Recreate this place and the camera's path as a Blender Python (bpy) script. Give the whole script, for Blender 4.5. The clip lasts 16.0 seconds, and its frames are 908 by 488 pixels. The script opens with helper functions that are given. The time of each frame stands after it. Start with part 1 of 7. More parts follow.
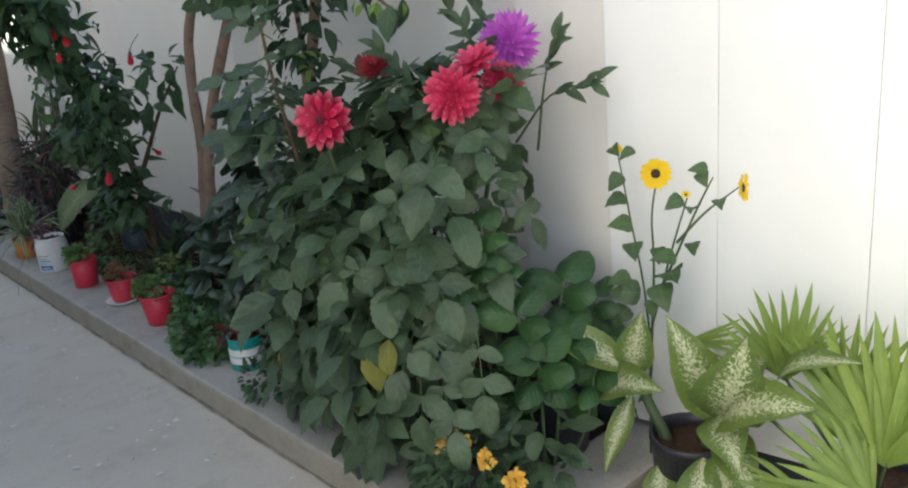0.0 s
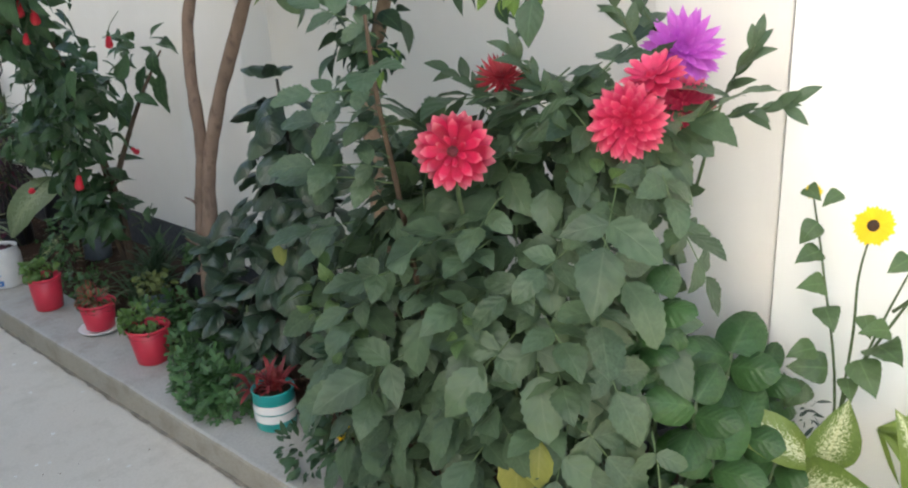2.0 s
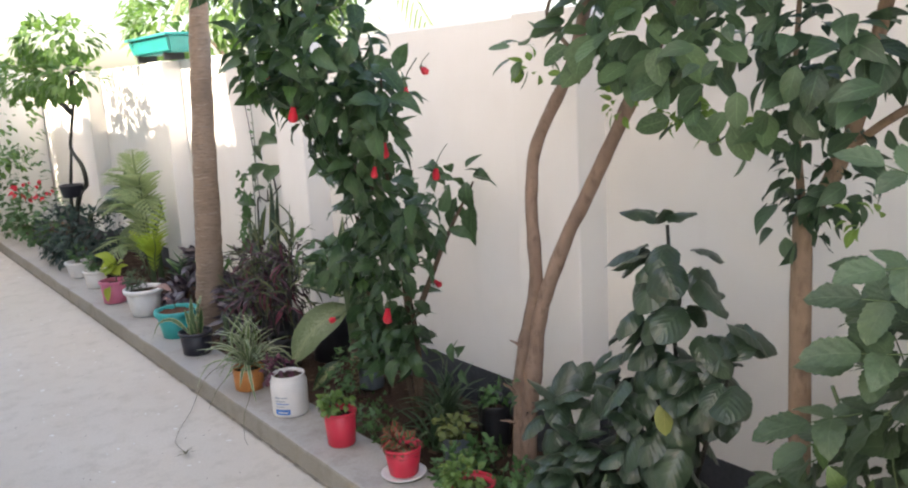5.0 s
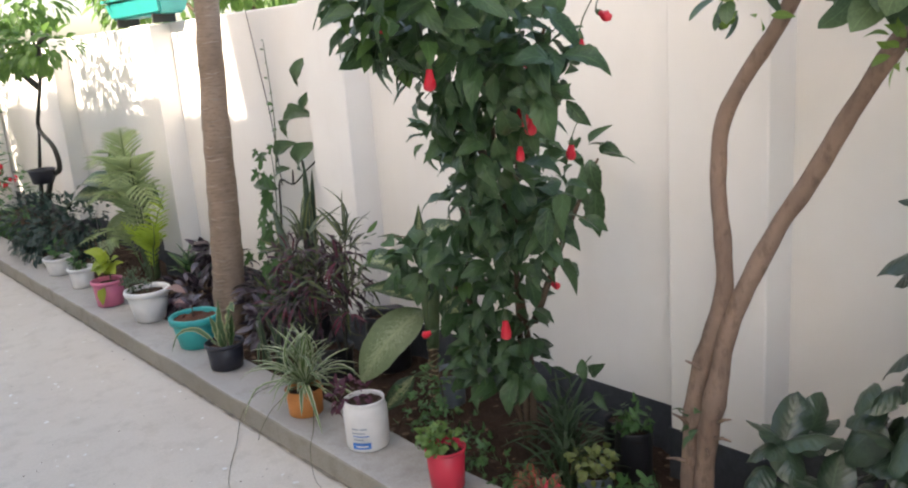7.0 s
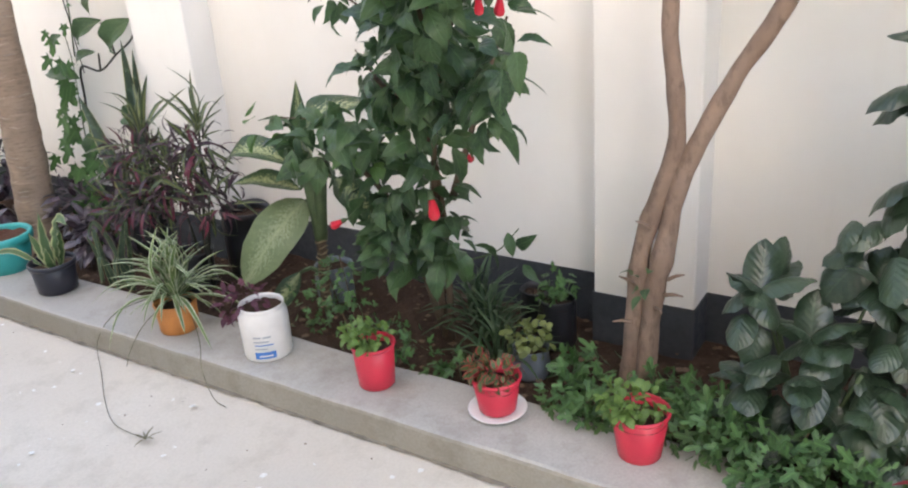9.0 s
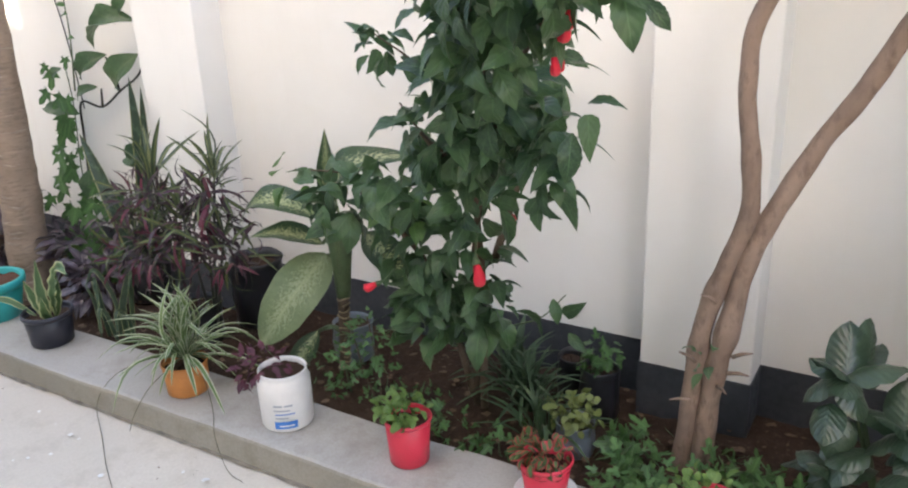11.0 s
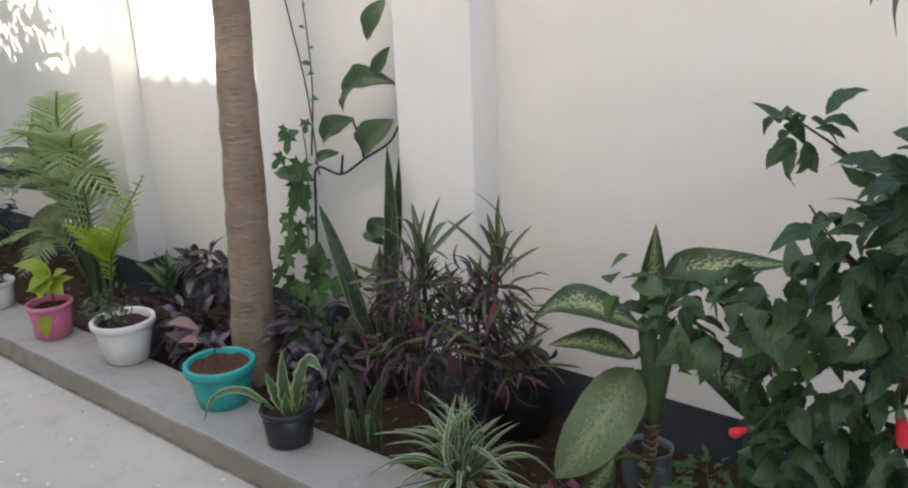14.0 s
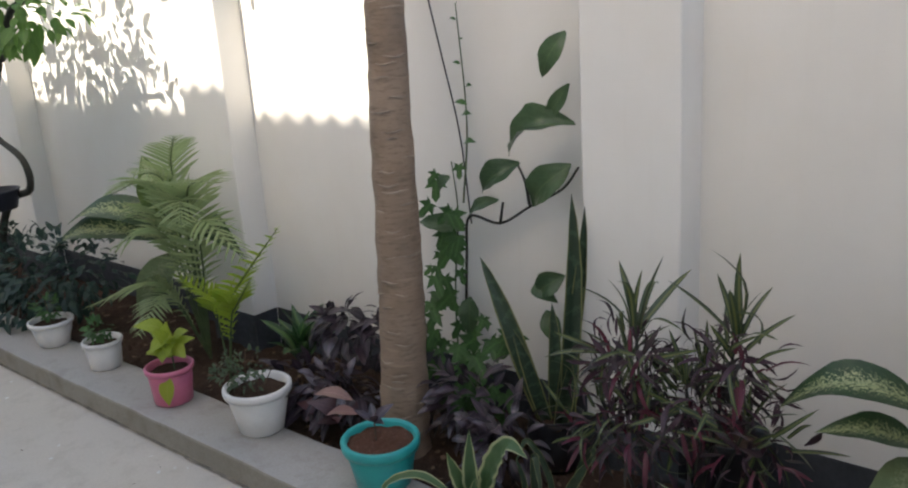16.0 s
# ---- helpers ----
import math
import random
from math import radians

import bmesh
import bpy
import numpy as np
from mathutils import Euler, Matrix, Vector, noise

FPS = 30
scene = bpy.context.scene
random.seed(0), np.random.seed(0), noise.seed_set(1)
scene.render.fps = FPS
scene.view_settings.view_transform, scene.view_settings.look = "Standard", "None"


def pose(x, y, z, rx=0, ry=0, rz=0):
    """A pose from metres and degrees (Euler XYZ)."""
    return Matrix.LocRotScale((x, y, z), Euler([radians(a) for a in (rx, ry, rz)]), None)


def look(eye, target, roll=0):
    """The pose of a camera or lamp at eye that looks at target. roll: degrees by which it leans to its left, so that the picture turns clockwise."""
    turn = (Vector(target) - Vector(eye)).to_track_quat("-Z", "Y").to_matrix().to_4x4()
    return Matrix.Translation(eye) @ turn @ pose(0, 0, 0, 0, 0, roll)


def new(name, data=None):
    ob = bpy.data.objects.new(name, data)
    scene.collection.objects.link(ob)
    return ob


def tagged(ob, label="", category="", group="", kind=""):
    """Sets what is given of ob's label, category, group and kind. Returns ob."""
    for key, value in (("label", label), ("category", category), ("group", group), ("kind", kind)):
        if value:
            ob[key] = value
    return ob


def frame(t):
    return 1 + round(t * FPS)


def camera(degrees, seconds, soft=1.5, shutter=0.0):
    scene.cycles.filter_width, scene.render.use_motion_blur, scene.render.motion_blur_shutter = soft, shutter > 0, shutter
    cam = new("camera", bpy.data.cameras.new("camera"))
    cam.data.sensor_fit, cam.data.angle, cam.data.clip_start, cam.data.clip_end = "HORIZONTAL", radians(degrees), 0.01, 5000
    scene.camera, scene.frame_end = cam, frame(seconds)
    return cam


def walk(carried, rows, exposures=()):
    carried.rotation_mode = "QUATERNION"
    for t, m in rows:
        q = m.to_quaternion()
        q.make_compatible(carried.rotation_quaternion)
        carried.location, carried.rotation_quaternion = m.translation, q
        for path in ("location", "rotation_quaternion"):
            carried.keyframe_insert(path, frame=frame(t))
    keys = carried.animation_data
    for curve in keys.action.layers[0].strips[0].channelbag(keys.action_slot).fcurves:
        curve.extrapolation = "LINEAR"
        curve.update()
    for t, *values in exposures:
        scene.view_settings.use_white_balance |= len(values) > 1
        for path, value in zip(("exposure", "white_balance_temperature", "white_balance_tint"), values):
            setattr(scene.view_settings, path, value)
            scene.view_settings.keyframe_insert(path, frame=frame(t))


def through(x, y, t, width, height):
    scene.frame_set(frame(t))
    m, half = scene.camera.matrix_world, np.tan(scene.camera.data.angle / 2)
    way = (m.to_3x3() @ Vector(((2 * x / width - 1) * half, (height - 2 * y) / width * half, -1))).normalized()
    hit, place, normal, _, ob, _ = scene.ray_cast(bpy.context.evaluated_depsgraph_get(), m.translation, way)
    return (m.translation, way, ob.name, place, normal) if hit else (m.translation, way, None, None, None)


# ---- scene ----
cam = camera(56.5, 16.0, 2.1)
METRES, EYE, SLOPE, TURN = 5.0, 1.425, -0.4, -41.1
ROWS = [
    (0.0, 0.0, 0.0, 0.0, -1.63, -17.24, 5.25),
    (0.5, -0.0158, 0.0327, 0.0051, -1.35, -15.39, 4.61),
    (1.0, -0.052, 0.0645, 0.0082, -1.9, -15.89, 3.21),
    (1.5, -0.0813, 0.0888, 0.0101, -5.6, -18.48, 3.16),
    (2.0, -0.0896, 0.1146, 0.0108, -6.45, -19.18, 3.17),
    (2.5, -0.1008, 0.1434, 0.0164, -5.58, -19.01, 2.54),
    (3.0, -0.1261, 0.1441, 0.0213, -2.78, -16.09, 4.07),
    (3.5, -0.1571, 0.1336, 0.0257, 2.53, -13.16, 5.24),
    (4.0, -0.1806, 0.1328, 0.0252, 3.47, -11.02, 4.67),
    (4.5, -0.201, 0.1527, 0.0265, 4.05, -10.89, 3.39),
    (7.0, -0.3465, 0.3085, 0.0283, 0.17, -13.55, 4.44),
    (7.5, -0.3874, 0.3382, 0.0195, -7.89, -18.9, 3.44),
    (8.0, -0.4127, 0.3492, 0.0169, -12.74, -21.1, 3.68),
    (10.5, -0.4701, 0.3966, 0.0216, -19.73, -22.85, 3.26),
    (11.0, -0.4665, 0.4181, 0.0269, -18.36, -20.84, 2.65),
    (11.5, -0.4632, 0.4344, 0.0281, -13.98, -20.4, 3.17),
    (12.0, -0.4779, 0.4503, 0.0301, -12.57, -20.74, 3.56),
    (12.5, -0.5158, 0.4701, 0.0309, -12.32, -20.03, 2.73),
    (13.0, -0.5416, 0.4853, 0.0304, -12.75, -19.16, 2.44),
    (13.5, -0.5551, 0.517, 0.0332, -11.7, -18.18, 2.05),
    (14.0, -0.5604, 0.5456, 0.0335, -10.66, -17.28, 2.46),
    (14.5, -0.5877, 0.562, 0.0346, -13.59, -18.1, 3.1),
    (15.0, -0.6317, 0.5756, 0.0379, -15.05, -17.95, 3.59),
    (15.5, -0.6483, 0.5998, 0.0373, -12.88, -17.02, 3.24),
    (16.0, -0.6501, 0.6318, 0.0427, -9.33, -15.69, 3.95),
]
walk(cam, [(t, pose(0, 0, EYE, SLOPE) @ pose(0, 0, 0, 0, 0, TURN) @ pose(METRES * x, METRES * y, METRES * z, 90 + pitch, roll, yaw)) for t, x, y, z, yaw, pitch, roll in ROWS],
     [(0.0, 0.95, 6500, 4), (1.0, 1.22, 6650, 4), (2.0, 1.65, 6850, 4), (2.6, 2.08, 6950, 4), (3.5, 2.12, 7200, 10), (4.5, 2.0, 7400, 14), (7.0, 1.92, 7500, 13), (7.4, 2.2, 7500, 13), (8.0, 2.42, 7500, 13), (10.5, 2.6, 7400, 12), (11.0, 2.38, 7350, 12), (12.0, 2.45, 7300, 11), (12.5, 2.25, 7250, 10), (13.0, 2.2, 7250, 10), (13.5, 1.95, 7200, 10), (14.0, 1.72, 7200, 10), (14.5, 1.86, 7150, 10), (15.2, 1.68, 7150, 10), (15.6, 1.5, 7150, 10), (16.0, 1.25, 7100, 10)])

# ---------- world, sun, exposure ----------
SUN_ELEV, SUN_AZ = 44.0, 270.0      # the sun stands over the house, high above -x
world = bpy.data.worlds.new("sky")
world.use_nodes = True
scene.world = world
wn = world.node_tree.nodes
sky = wn.new("ShaderNodeTexSky")
sky.sky_type, sky.sun_disc = "NISHITA", False
sky.sun_elevation, sky.sun_rotation = radians(SUN_ELEV), radians(SUN_AZ)
sky.air_density, sky.dust_density = 1.0, 3.0
world.node_tree.links.new(sky.outputs["Color"], wn["Background"].inputs["Color"])
wn["Background"].inputs["Strength"].default_value = 0.15
sun = new("sun", bpy.data.lights.new("sun", "SUN"))
sun.data.energy, sun.data.angle, sun.data.color = 4.0, radians(0.6), (1.0, 0.95, 0.86)
sun.matrix_world = look((-3.0 * math.cos(radians(SUN_ELEV)), 7.0, 3.0 * math.sin(radians(SUN_ELEV))), (0, 7.0 - 0.25, 0))


# ---------- building blocks ----------
def mesh_of(name, verts, faces, uvs=None, smooth=False):
    me = bpy.data.meshes.new(name)
    me.from_pydata([tuple(v) for v in verts], [], faces)
    if uvs is not None:
        layer = me.uv_layers.new(name="uv")
        idx = np.empty(len(me.loops), dtype=np.int32)
        me.loops.foreach_get("vertex_index", idx)
        layer.data.foreach_set("uv", np.asarray(uvs, dtype=np.float32)[idx].ravel())
    if smooth:
        me.polygons.foreach_set("use_smooth", [True] * len(me.polygons))
    me.update()
    return me


def thing(name, label, category, at=(0, 0, 0), group="", kind="", turn=0.0):
    ob = new(name)
    ob.empty_display_size = 0.05
    ob.matrix_basis = pose(*at, 0, 0, turn)
    return tagged(ob, label, category, group, kind)


def part(name, data, material, parent, label="", m=None):
    if isinstance(data, bmesh.types.BMesh):
        me = bpy.data.meshes.new(name)
        data.to_mesh(me)
        data.free()
        data = me
    if material is not None and not data.materials:
        data.materials.append(material)
    ob = new(name, data)
    ob.parent = parent
    if m is not None:
        ob.matrix_basis = m
    return tagged(ob, label)


def box_bm(x0, x1, y0, y1, z0, z1, bevel=0.0, seg=2):
    bm = bmesh.new()
    bmesh.ops.create_cube(bm, size=1.0)
    for v in bm.verts:
        v.co = Vector(((x0 + x1) / 2 + v.co.x * (x1 - x0), (y0 + y1) / 2 + v.co.y * (y1 - y0), (z0 + z1) / 2 + v.co.z * (z1 - z0)))
    if bevel:
        bmesh.ops.bevel(bm, geom=bm.edges[:], offset=bevel, segments=seg, profile=0.5, affect="EDGES")
    return bm


def solid(name, bm, material, label="", category="", kind="structure"):
    me = bpy.data.meshes.new(name)
    bm.to_mesh(me)
    bm.free()
    me.materials.append(material)
    return tagged(new(name, me), label, category, "", kind)


def lathe(name, profile, n=40, wobble=0.0, smooth=True, squash=1.0, square=0.0, cap=True):
    """A turned shape from (radius, height) pairs."""
    verts, faces = [], []
    for r, z in profile:
        for i in range(n):
            a = 2 * math.pi * i / n
            k = 1 + wobble * noise.noise((math.cos(a) * 1.5, math.sin(a) * 1.5, z * 9))
            if square:
                k *= (abs(math.cos(a)) ** square + abs(math.sin(a)) ** square) ** (-1 / square)
            verts.append((r * k * math.cos(a), r * k * math.sin(a) * squash, z))
    for j in range(len(profile) - 1):
        for i in range(n):
            a, b = j * n + i, j * n + (i + 1) % n
            faces.append((a, b, b + n, a + n))
    if cap:
        faces.append(tuple(reversed(range(n))))
        faces.append(tuple(range((len(profile) - 1) * n, len(profile) * n)))
    return mesh_of(name, verts, faces, smooth=smooth)


def tube(name, points, radii, n=8, rough=0.0, smooth=True, wave=14.0):
    """A round stem along points, with a radius at each."""
    pts = [Vector(p) for p in points]
    verts, faces = [], []
    side = Vector((1, 0, 0))
    for j, p in enumerate(pts):
        d = (pts[min(j + 1, len(pts) - 1)] - pts[max(j - 1, 0)]).normalized()
        side = (side - d * side.dot(d)).normalized() if abs(side.dot(d)) < 0.98 else d.orthogonal().normalized()
        up = d.cross(side)
        r = radii[j] if isinstance(radii, (list, tuple)) else radii
        for i in range(n):
            a = 2 * math.pi * i / n
            q = p + (side * math.cos(a) + up * math.sin(a)) * r
            if rough:
                q = q + (q - p) * rough * noise.noise(q * wave)
            verts.append(q)
    for j in range(len(pts) - 1):
        for i in range(n):
            a, b = j * n + i, j * n + (i + 1) % n
            faces.append((a, b, b + n, a + n))
    faces.append(tuple(reversed(range(n))))
    faces.append(tuple(range((len(pts) - 1) * n, len(pts) * n)))
    return mesh_of(name, verts, faces, smooth=smooth)


def spline(points, per=6):
    """Points on a smooth line through the given ones."""
    p = [Vector(q) for q in points]
    p = [p[0] * 2 - p[1], *p, p[-1] * 2 - p[-2]]
    out = []
    for i in range(1, len(p) - 2):
        for k in range(per):
            t = k / per
            a, b, c, d = p[i - 1:i + 3]
            out.append(0.5 * (2 * b + (c - a) * t + (2 * a - 5 * b + 4 * c - d) * t * t + (3 * b - a - 3 * c + d) * t ** 3))
    return out + [p[-2]]


def lerp_list(a, b, n):
    return [a + (b - a) * i / (n - 1) for i in range(n)]


# ---------- materials ----------
def node_mat(name, rough=0.6, metal=0.0, spec=0.5):
    m = bpy.data.materials.new(name)
    m.use_nodes = True
    b = m.node_tree.nodes["Principled BSDF"]
    b.inputs["Roughness"].default_value = rough
    b.inputs["Metallic"].default_value = metal
    b.inputs["Specular IOR Level"].default_value = spec
    return m, m.node_tree.nodes, m.node_tree.links, b


def noise_node(n, l, scale, detail=6.0, rough=0.6, coord="Object", stretch=None):
    tc = n.new("ShaderNodeTexCoord")
    t = n.new("ShaderNodeTexNoise")
    t.inputs["Scale"].default_value, t.inputs["Detail"].default_value, t.inputs["Roughness"].default_value = scale, detail, rough
    src = tc.outputs[coord]
    if stretch:
        mp = n.new("ShaderNodeMapping")
        mp.inputs["Scale"].default_value = stretch
        l.new(src, mp.inputs["Vector"])
        src = mp.outputs["Vector"]
    l.new(src, t.inputs["Vector"])
    return t.outputs["Fac"]


def ramp(n, l, fac, stops):
    r = n.new("ShaderNodeValToRGB")
    e = r.color_ramp.elements
    while len(e) < len(stops):
        e.new(0.5)
    for k, (p, c) in zip(e, stops):
        k.position, k.color = p, (*c, 1) if len(c) == 3 else c
    l.new(fac, r.inputs["Fac"])
    return r.outputs["Color"]


def mixc(n, l, fac, a, b, mode="MIX"):
    x = n.new("ShaderNodeMix")
    x.data_type, x.blend_type = "RGBA", mode
    for key, v in ((0, fac), (6, a), (7, b)):
        if isinstance(v, (int, float)):
            x.inputs[key].default_value = v
        elif isinstance(v, tuple):
            x.inputs[key].default_value = (*v, 1)
        else:
            l.new(v, x.inputs[key])
    return x.outputs[2]


def math_node(n, l, op, a, b=0.0):
    x = n.new("ShaderNodeMath")
    x.operation = op
    for i, v in enumerate((a, b)):
        if isinstance(v, (int, float)):
            x.inputs[i].default_value = v
        else:
            l.new(v, x.inputs[i])
    return x.outputs[0]


def bump(n, l, b, height, strength=0.3, distance=0.01):
    x = n.new("ShaderNodeBump")
    x.inputs["Strength"].default_value, x.inputs["Distance"].default_value = strength, distance
    l.new(height, x.inputs["Height"])
    l.new(x.outputs["Normal"], b.inputs["Normal"])


def plaster(name, base, dirt, amount=0.5):
    m, n, l, b = node_mat(name, 0.85, spec=0.2)
    big = noise_node(n, l, 1.3, 5)
    streak = noise_node(n, l, 2.2, 4, stretch=(1, 6, 0.35))
    fine = noise_node(n, l, 90, 3)
    c = mixc(n, l, ramp(n, l, big, [(0.42, (0, 0, 0)), (0.75, (amount,) * 3)]), base, dirt)
    c = mixc(n, l, ramp(n, l, streak, [(0.58, (0, 0, 0)), (0.8, (amount * 0.35,) * 3)]), c, dirt)
    l.new(c, b.inputs["Base Color"])
    bump(n, l, b, fine, 0.15, 0.004)
    return m


def concrete(name, base, dark, light, wear=1.0):
    m, n, l, b = node_mat(name, 0.8, spec=0.3)
    big, mid, fine = noise_node(n, l, 1.1, 6), noise_node(n, l, 7, 6, 0.7), noise_node(n, l, 120, 3)
    c = mixc(n, l, ramp(n, l, big, [(0.35, (0, 0, 0)), (0.7, (1, 1, 1))]), base, light)
    c = mixc(n, l, ramp(n, l, mid, [(0.5, (0, 0, 0)), (0.72, (0.6 * wear,) * 3)]), c, dark)
    c = mixc(n, l, ramp(n, l, fine, [(0.35, (0.25 * wear,) * 3), (0.6, (0, 0, 0))]), c, dark)
    l.new(c, b.inputs["Base Color"])
    bump(n, l, b, mid, 0.25, 0.004)
    return m


def plain(name, colour, rough=0.5, vary=0.15, metal=0.0, spec=0.5, scale=14.0, relief=0.1):
    """A painted or moulded surface with faint mottling and scuffs."""
    m, n, l, b = node_mat(name, rough, metal, spec)
    f, g = noise_node(n, l, scale, 5), noise_node(n, l, scale * 9, 3)
    dark = tuple(k * (1 - 2.2 * vary) for k in colour)
    c = mixc(n, l, ramp(n, l, f, [(0.4, (0, 0, 0)), (0.75, (1, 1, 1))]), colour, dark)
    l.new(c, b.inputs["Base Color"])
    l.new(ramp(n, l, g, [(0.3, (rough * 0.8,) * 3), (0.7, (min(1, rough * 1.25),) * 3)]), b.inputs["Roughness"])
    bump(n, l, b, g, relief, 0.002)
    return m


WALL = plaster("white_wall_paint", (0.80, 0.78, 0.75), (0.62, 0.58, 0.52), 0.35)
DADO = plain("dark_grey_dado_paint", (0.055, 0.06, 0.07), 0.7, 0.2, scale=5)
FLOOR = concrete("floor_concrete", (0.58, 0.52, 0.44), (0.42, 0.37, 0.295), (0.64, 0.585, 0.505), 0.9)
# two tones of kerb concrete: darker for the sides, paler for the top
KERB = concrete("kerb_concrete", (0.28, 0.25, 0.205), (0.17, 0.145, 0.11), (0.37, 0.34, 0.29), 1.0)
KERB_PALE = concrete("kerb_top_concrete", (0.39, 0.37, 0.335), (0.25, 0.225, 0.19), (0.47, 0.45, 0.415), 1.0)
GRIME = plain("joint_grime", (0.24, 0.205, 0.16), 0.95, 0.3)
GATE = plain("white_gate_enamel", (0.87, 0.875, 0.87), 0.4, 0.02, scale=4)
HOUSE = plaster("house_wall_paint", (0.72, 0.68, 0.6), (0.5, 0.46, 0.4), 0.5)
SHEET = plain("cement_sheet", (0.35, 0.34, 0.33), 0.9, 0.2)


def soil_mat(name, a, b_, c_):
    m, n, l, b = node_mat(name, 0.95, spec=0.15)
    f, g = noise_node(n, l, 9, 6), noise_node(n, l, 70, 4, 0.7)
    c = mixc(n, l, f, a, b_)
    c = mixc(n, l, ramp(n, l, g, [(0.55, (0, 0, 0)), (0.72, (0.8, 0.8, 0.8))]), c, c_)
    l.new(c, b.inputs["Base Color"])
    bump(n, l, b, g, 0.9, 0.015)
    return m


SOIL = soil_mat("garden_soil", (0.035, 0.022, 0.015), (0.075, 0.045, 0.03), (0.13, 0.085, 0.06))
REDSOIL = soil_mat("red_pot_soil", (0.10, 0.045, 0.028), (0.16, 0.075, 0.05), (0.25, 0.15, 0.11))

# ---------- the setting ----------
WALL_X, PIL_X, WALL_TOP, DADO_TOP = 2.0, 1.86, 1.765, 0.245
Y0, Y1 = -3.0, 12.6
KERB_X0, KERB_X1, KERB_TOP, SOIL_Z = 1.135, 1.395, 0.10, 0.065
PILASTERS = (-0.62, 1.44, 3.50, 5.56, 7.70, 9.85)

solid("ground", box_bm(-40, 40, -40, 60, -0.30, -0.02), FLOOR, "grey concrete and earth ground round the yard", "ground")
bm = bmesh.new()
bmesh.ops.create_grid(bm, x_segments=60, y_segments=140, size=0.5)
for v in bm.verts:
    v.co = Vector((-2.6 + (v.co.x + 0.5) * 3.83, Y0 + (v.co.y + 0.5) * (Y1 - Y0), 0))
    v.co.z = 0.004 * noise.noise(v.co * 1.3)
solid("floor", bm, FLOOR, "worn pale grey concrete yard floor with white flecks", "floor")
solid("wall_east", box_bm(WALL_X, WALL_X + 0.15, Y0, Y1, -0.1, WALL_TOP, 0.008), WALL, "white painted plaster boundary wall", "wall")
solid("trim_dado_wall", box_bm(WALL_X - 0.004, WALL_X + 0.05, Y0 + 0.02, Y1 - 0.02, 0, DADO_TOP), DADO, "dark grey painted band along the wall foot", "wall")
for i, y in enumerate(PILASTERS):
    solid("pilaster_%d" % (i + 1), box_bm(PIL_X, WALL_X + 0.02, y, y + 0.33, -0.05, WALL_TOP - 0.004, 0.006), WALL, "white painted plaster wall pilaster", "pilaster")
    solid("trim_dado_%d" % (i + 1), box_bm(PIL_X - 0.004, WALL_X - 0.01, y - 0.004, y + 0.334, 0, DADO_TOP + 0.002), DADO, "dark grey painted band at the pilaster foot", "wall")
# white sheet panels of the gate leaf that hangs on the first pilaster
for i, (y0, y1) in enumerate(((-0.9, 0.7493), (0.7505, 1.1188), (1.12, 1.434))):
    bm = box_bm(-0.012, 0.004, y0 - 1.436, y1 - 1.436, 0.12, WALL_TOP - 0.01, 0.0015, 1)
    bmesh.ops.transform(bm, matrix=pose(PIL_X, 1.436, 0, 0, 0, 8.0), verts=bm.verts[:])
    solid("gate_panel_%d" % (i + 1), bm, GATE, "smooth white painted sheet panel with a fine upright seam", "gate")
bm = bmesh.new()
bmesh.ops.create_grid(bm, x_segments=30, y_segments=300, size=0.5)
for v in bm.verts:
    x, y = KERB_X1 - 0.02 + (v.co.x + 0.5) * (WALL_X + 0.03 - KERB_X1), 1.2 + (v.co.y + 0.5) * (Y1 - 1.2)
    v.co = Vector((x, y, SOIL_Z + 0.018 * noise.noise((x * 5, y * 5, 0)) + 0.012 * noise.noise((x * 23, y * 23, 3))))
solid("soil_bed", bm, SOIL, "dark brown garden soil in the raised bed", "soil")


def kerb_run(name, x0, x1, y0, y1, along):
    bm = box_bm(x0, x1, y0, y1, -0.03, KERB_TOP, 0.012, 2)
    n = int((y1 - y0 if along == "y" else x1 - x0) / 0.07)
    axis = Vector((0, 1, 0)) if along == "y" else Vector((1, 0, 0))
    a = y0 if along == "y" else x0
    for i in range(1, n):
        co = axis * (a + 0.07 * i)
        bmesh.ops.bisect_plane(bm, geom=bm.verts[:] + bm.edges[:] + bm.faces[:], plane_co=co, plane_no=axis)
    for v in bm.verts:
        if v.co.z > 0.02:
            v.co += Vector((noise.noise(v.co * 7), noise.noise(v.co * 7 + Vector((9, 0, 0))), noise.noise(v.co * 5 + Vector((0, 9, 0))))) * 0.005
    ob = solid(name, bm, KERB, "worn grey cement kerb with a paler top", "kerb")
    ob.data.materials.append(KERB_PALE)
    # faces that point upwards take the paler tone, all others the darker
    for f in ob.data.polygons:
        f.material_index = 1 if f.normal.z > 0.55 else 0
    return ob


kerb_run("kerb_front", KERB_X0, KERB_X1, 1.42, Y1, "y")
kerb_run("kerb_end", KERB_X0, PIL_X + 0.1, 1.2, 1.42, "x")

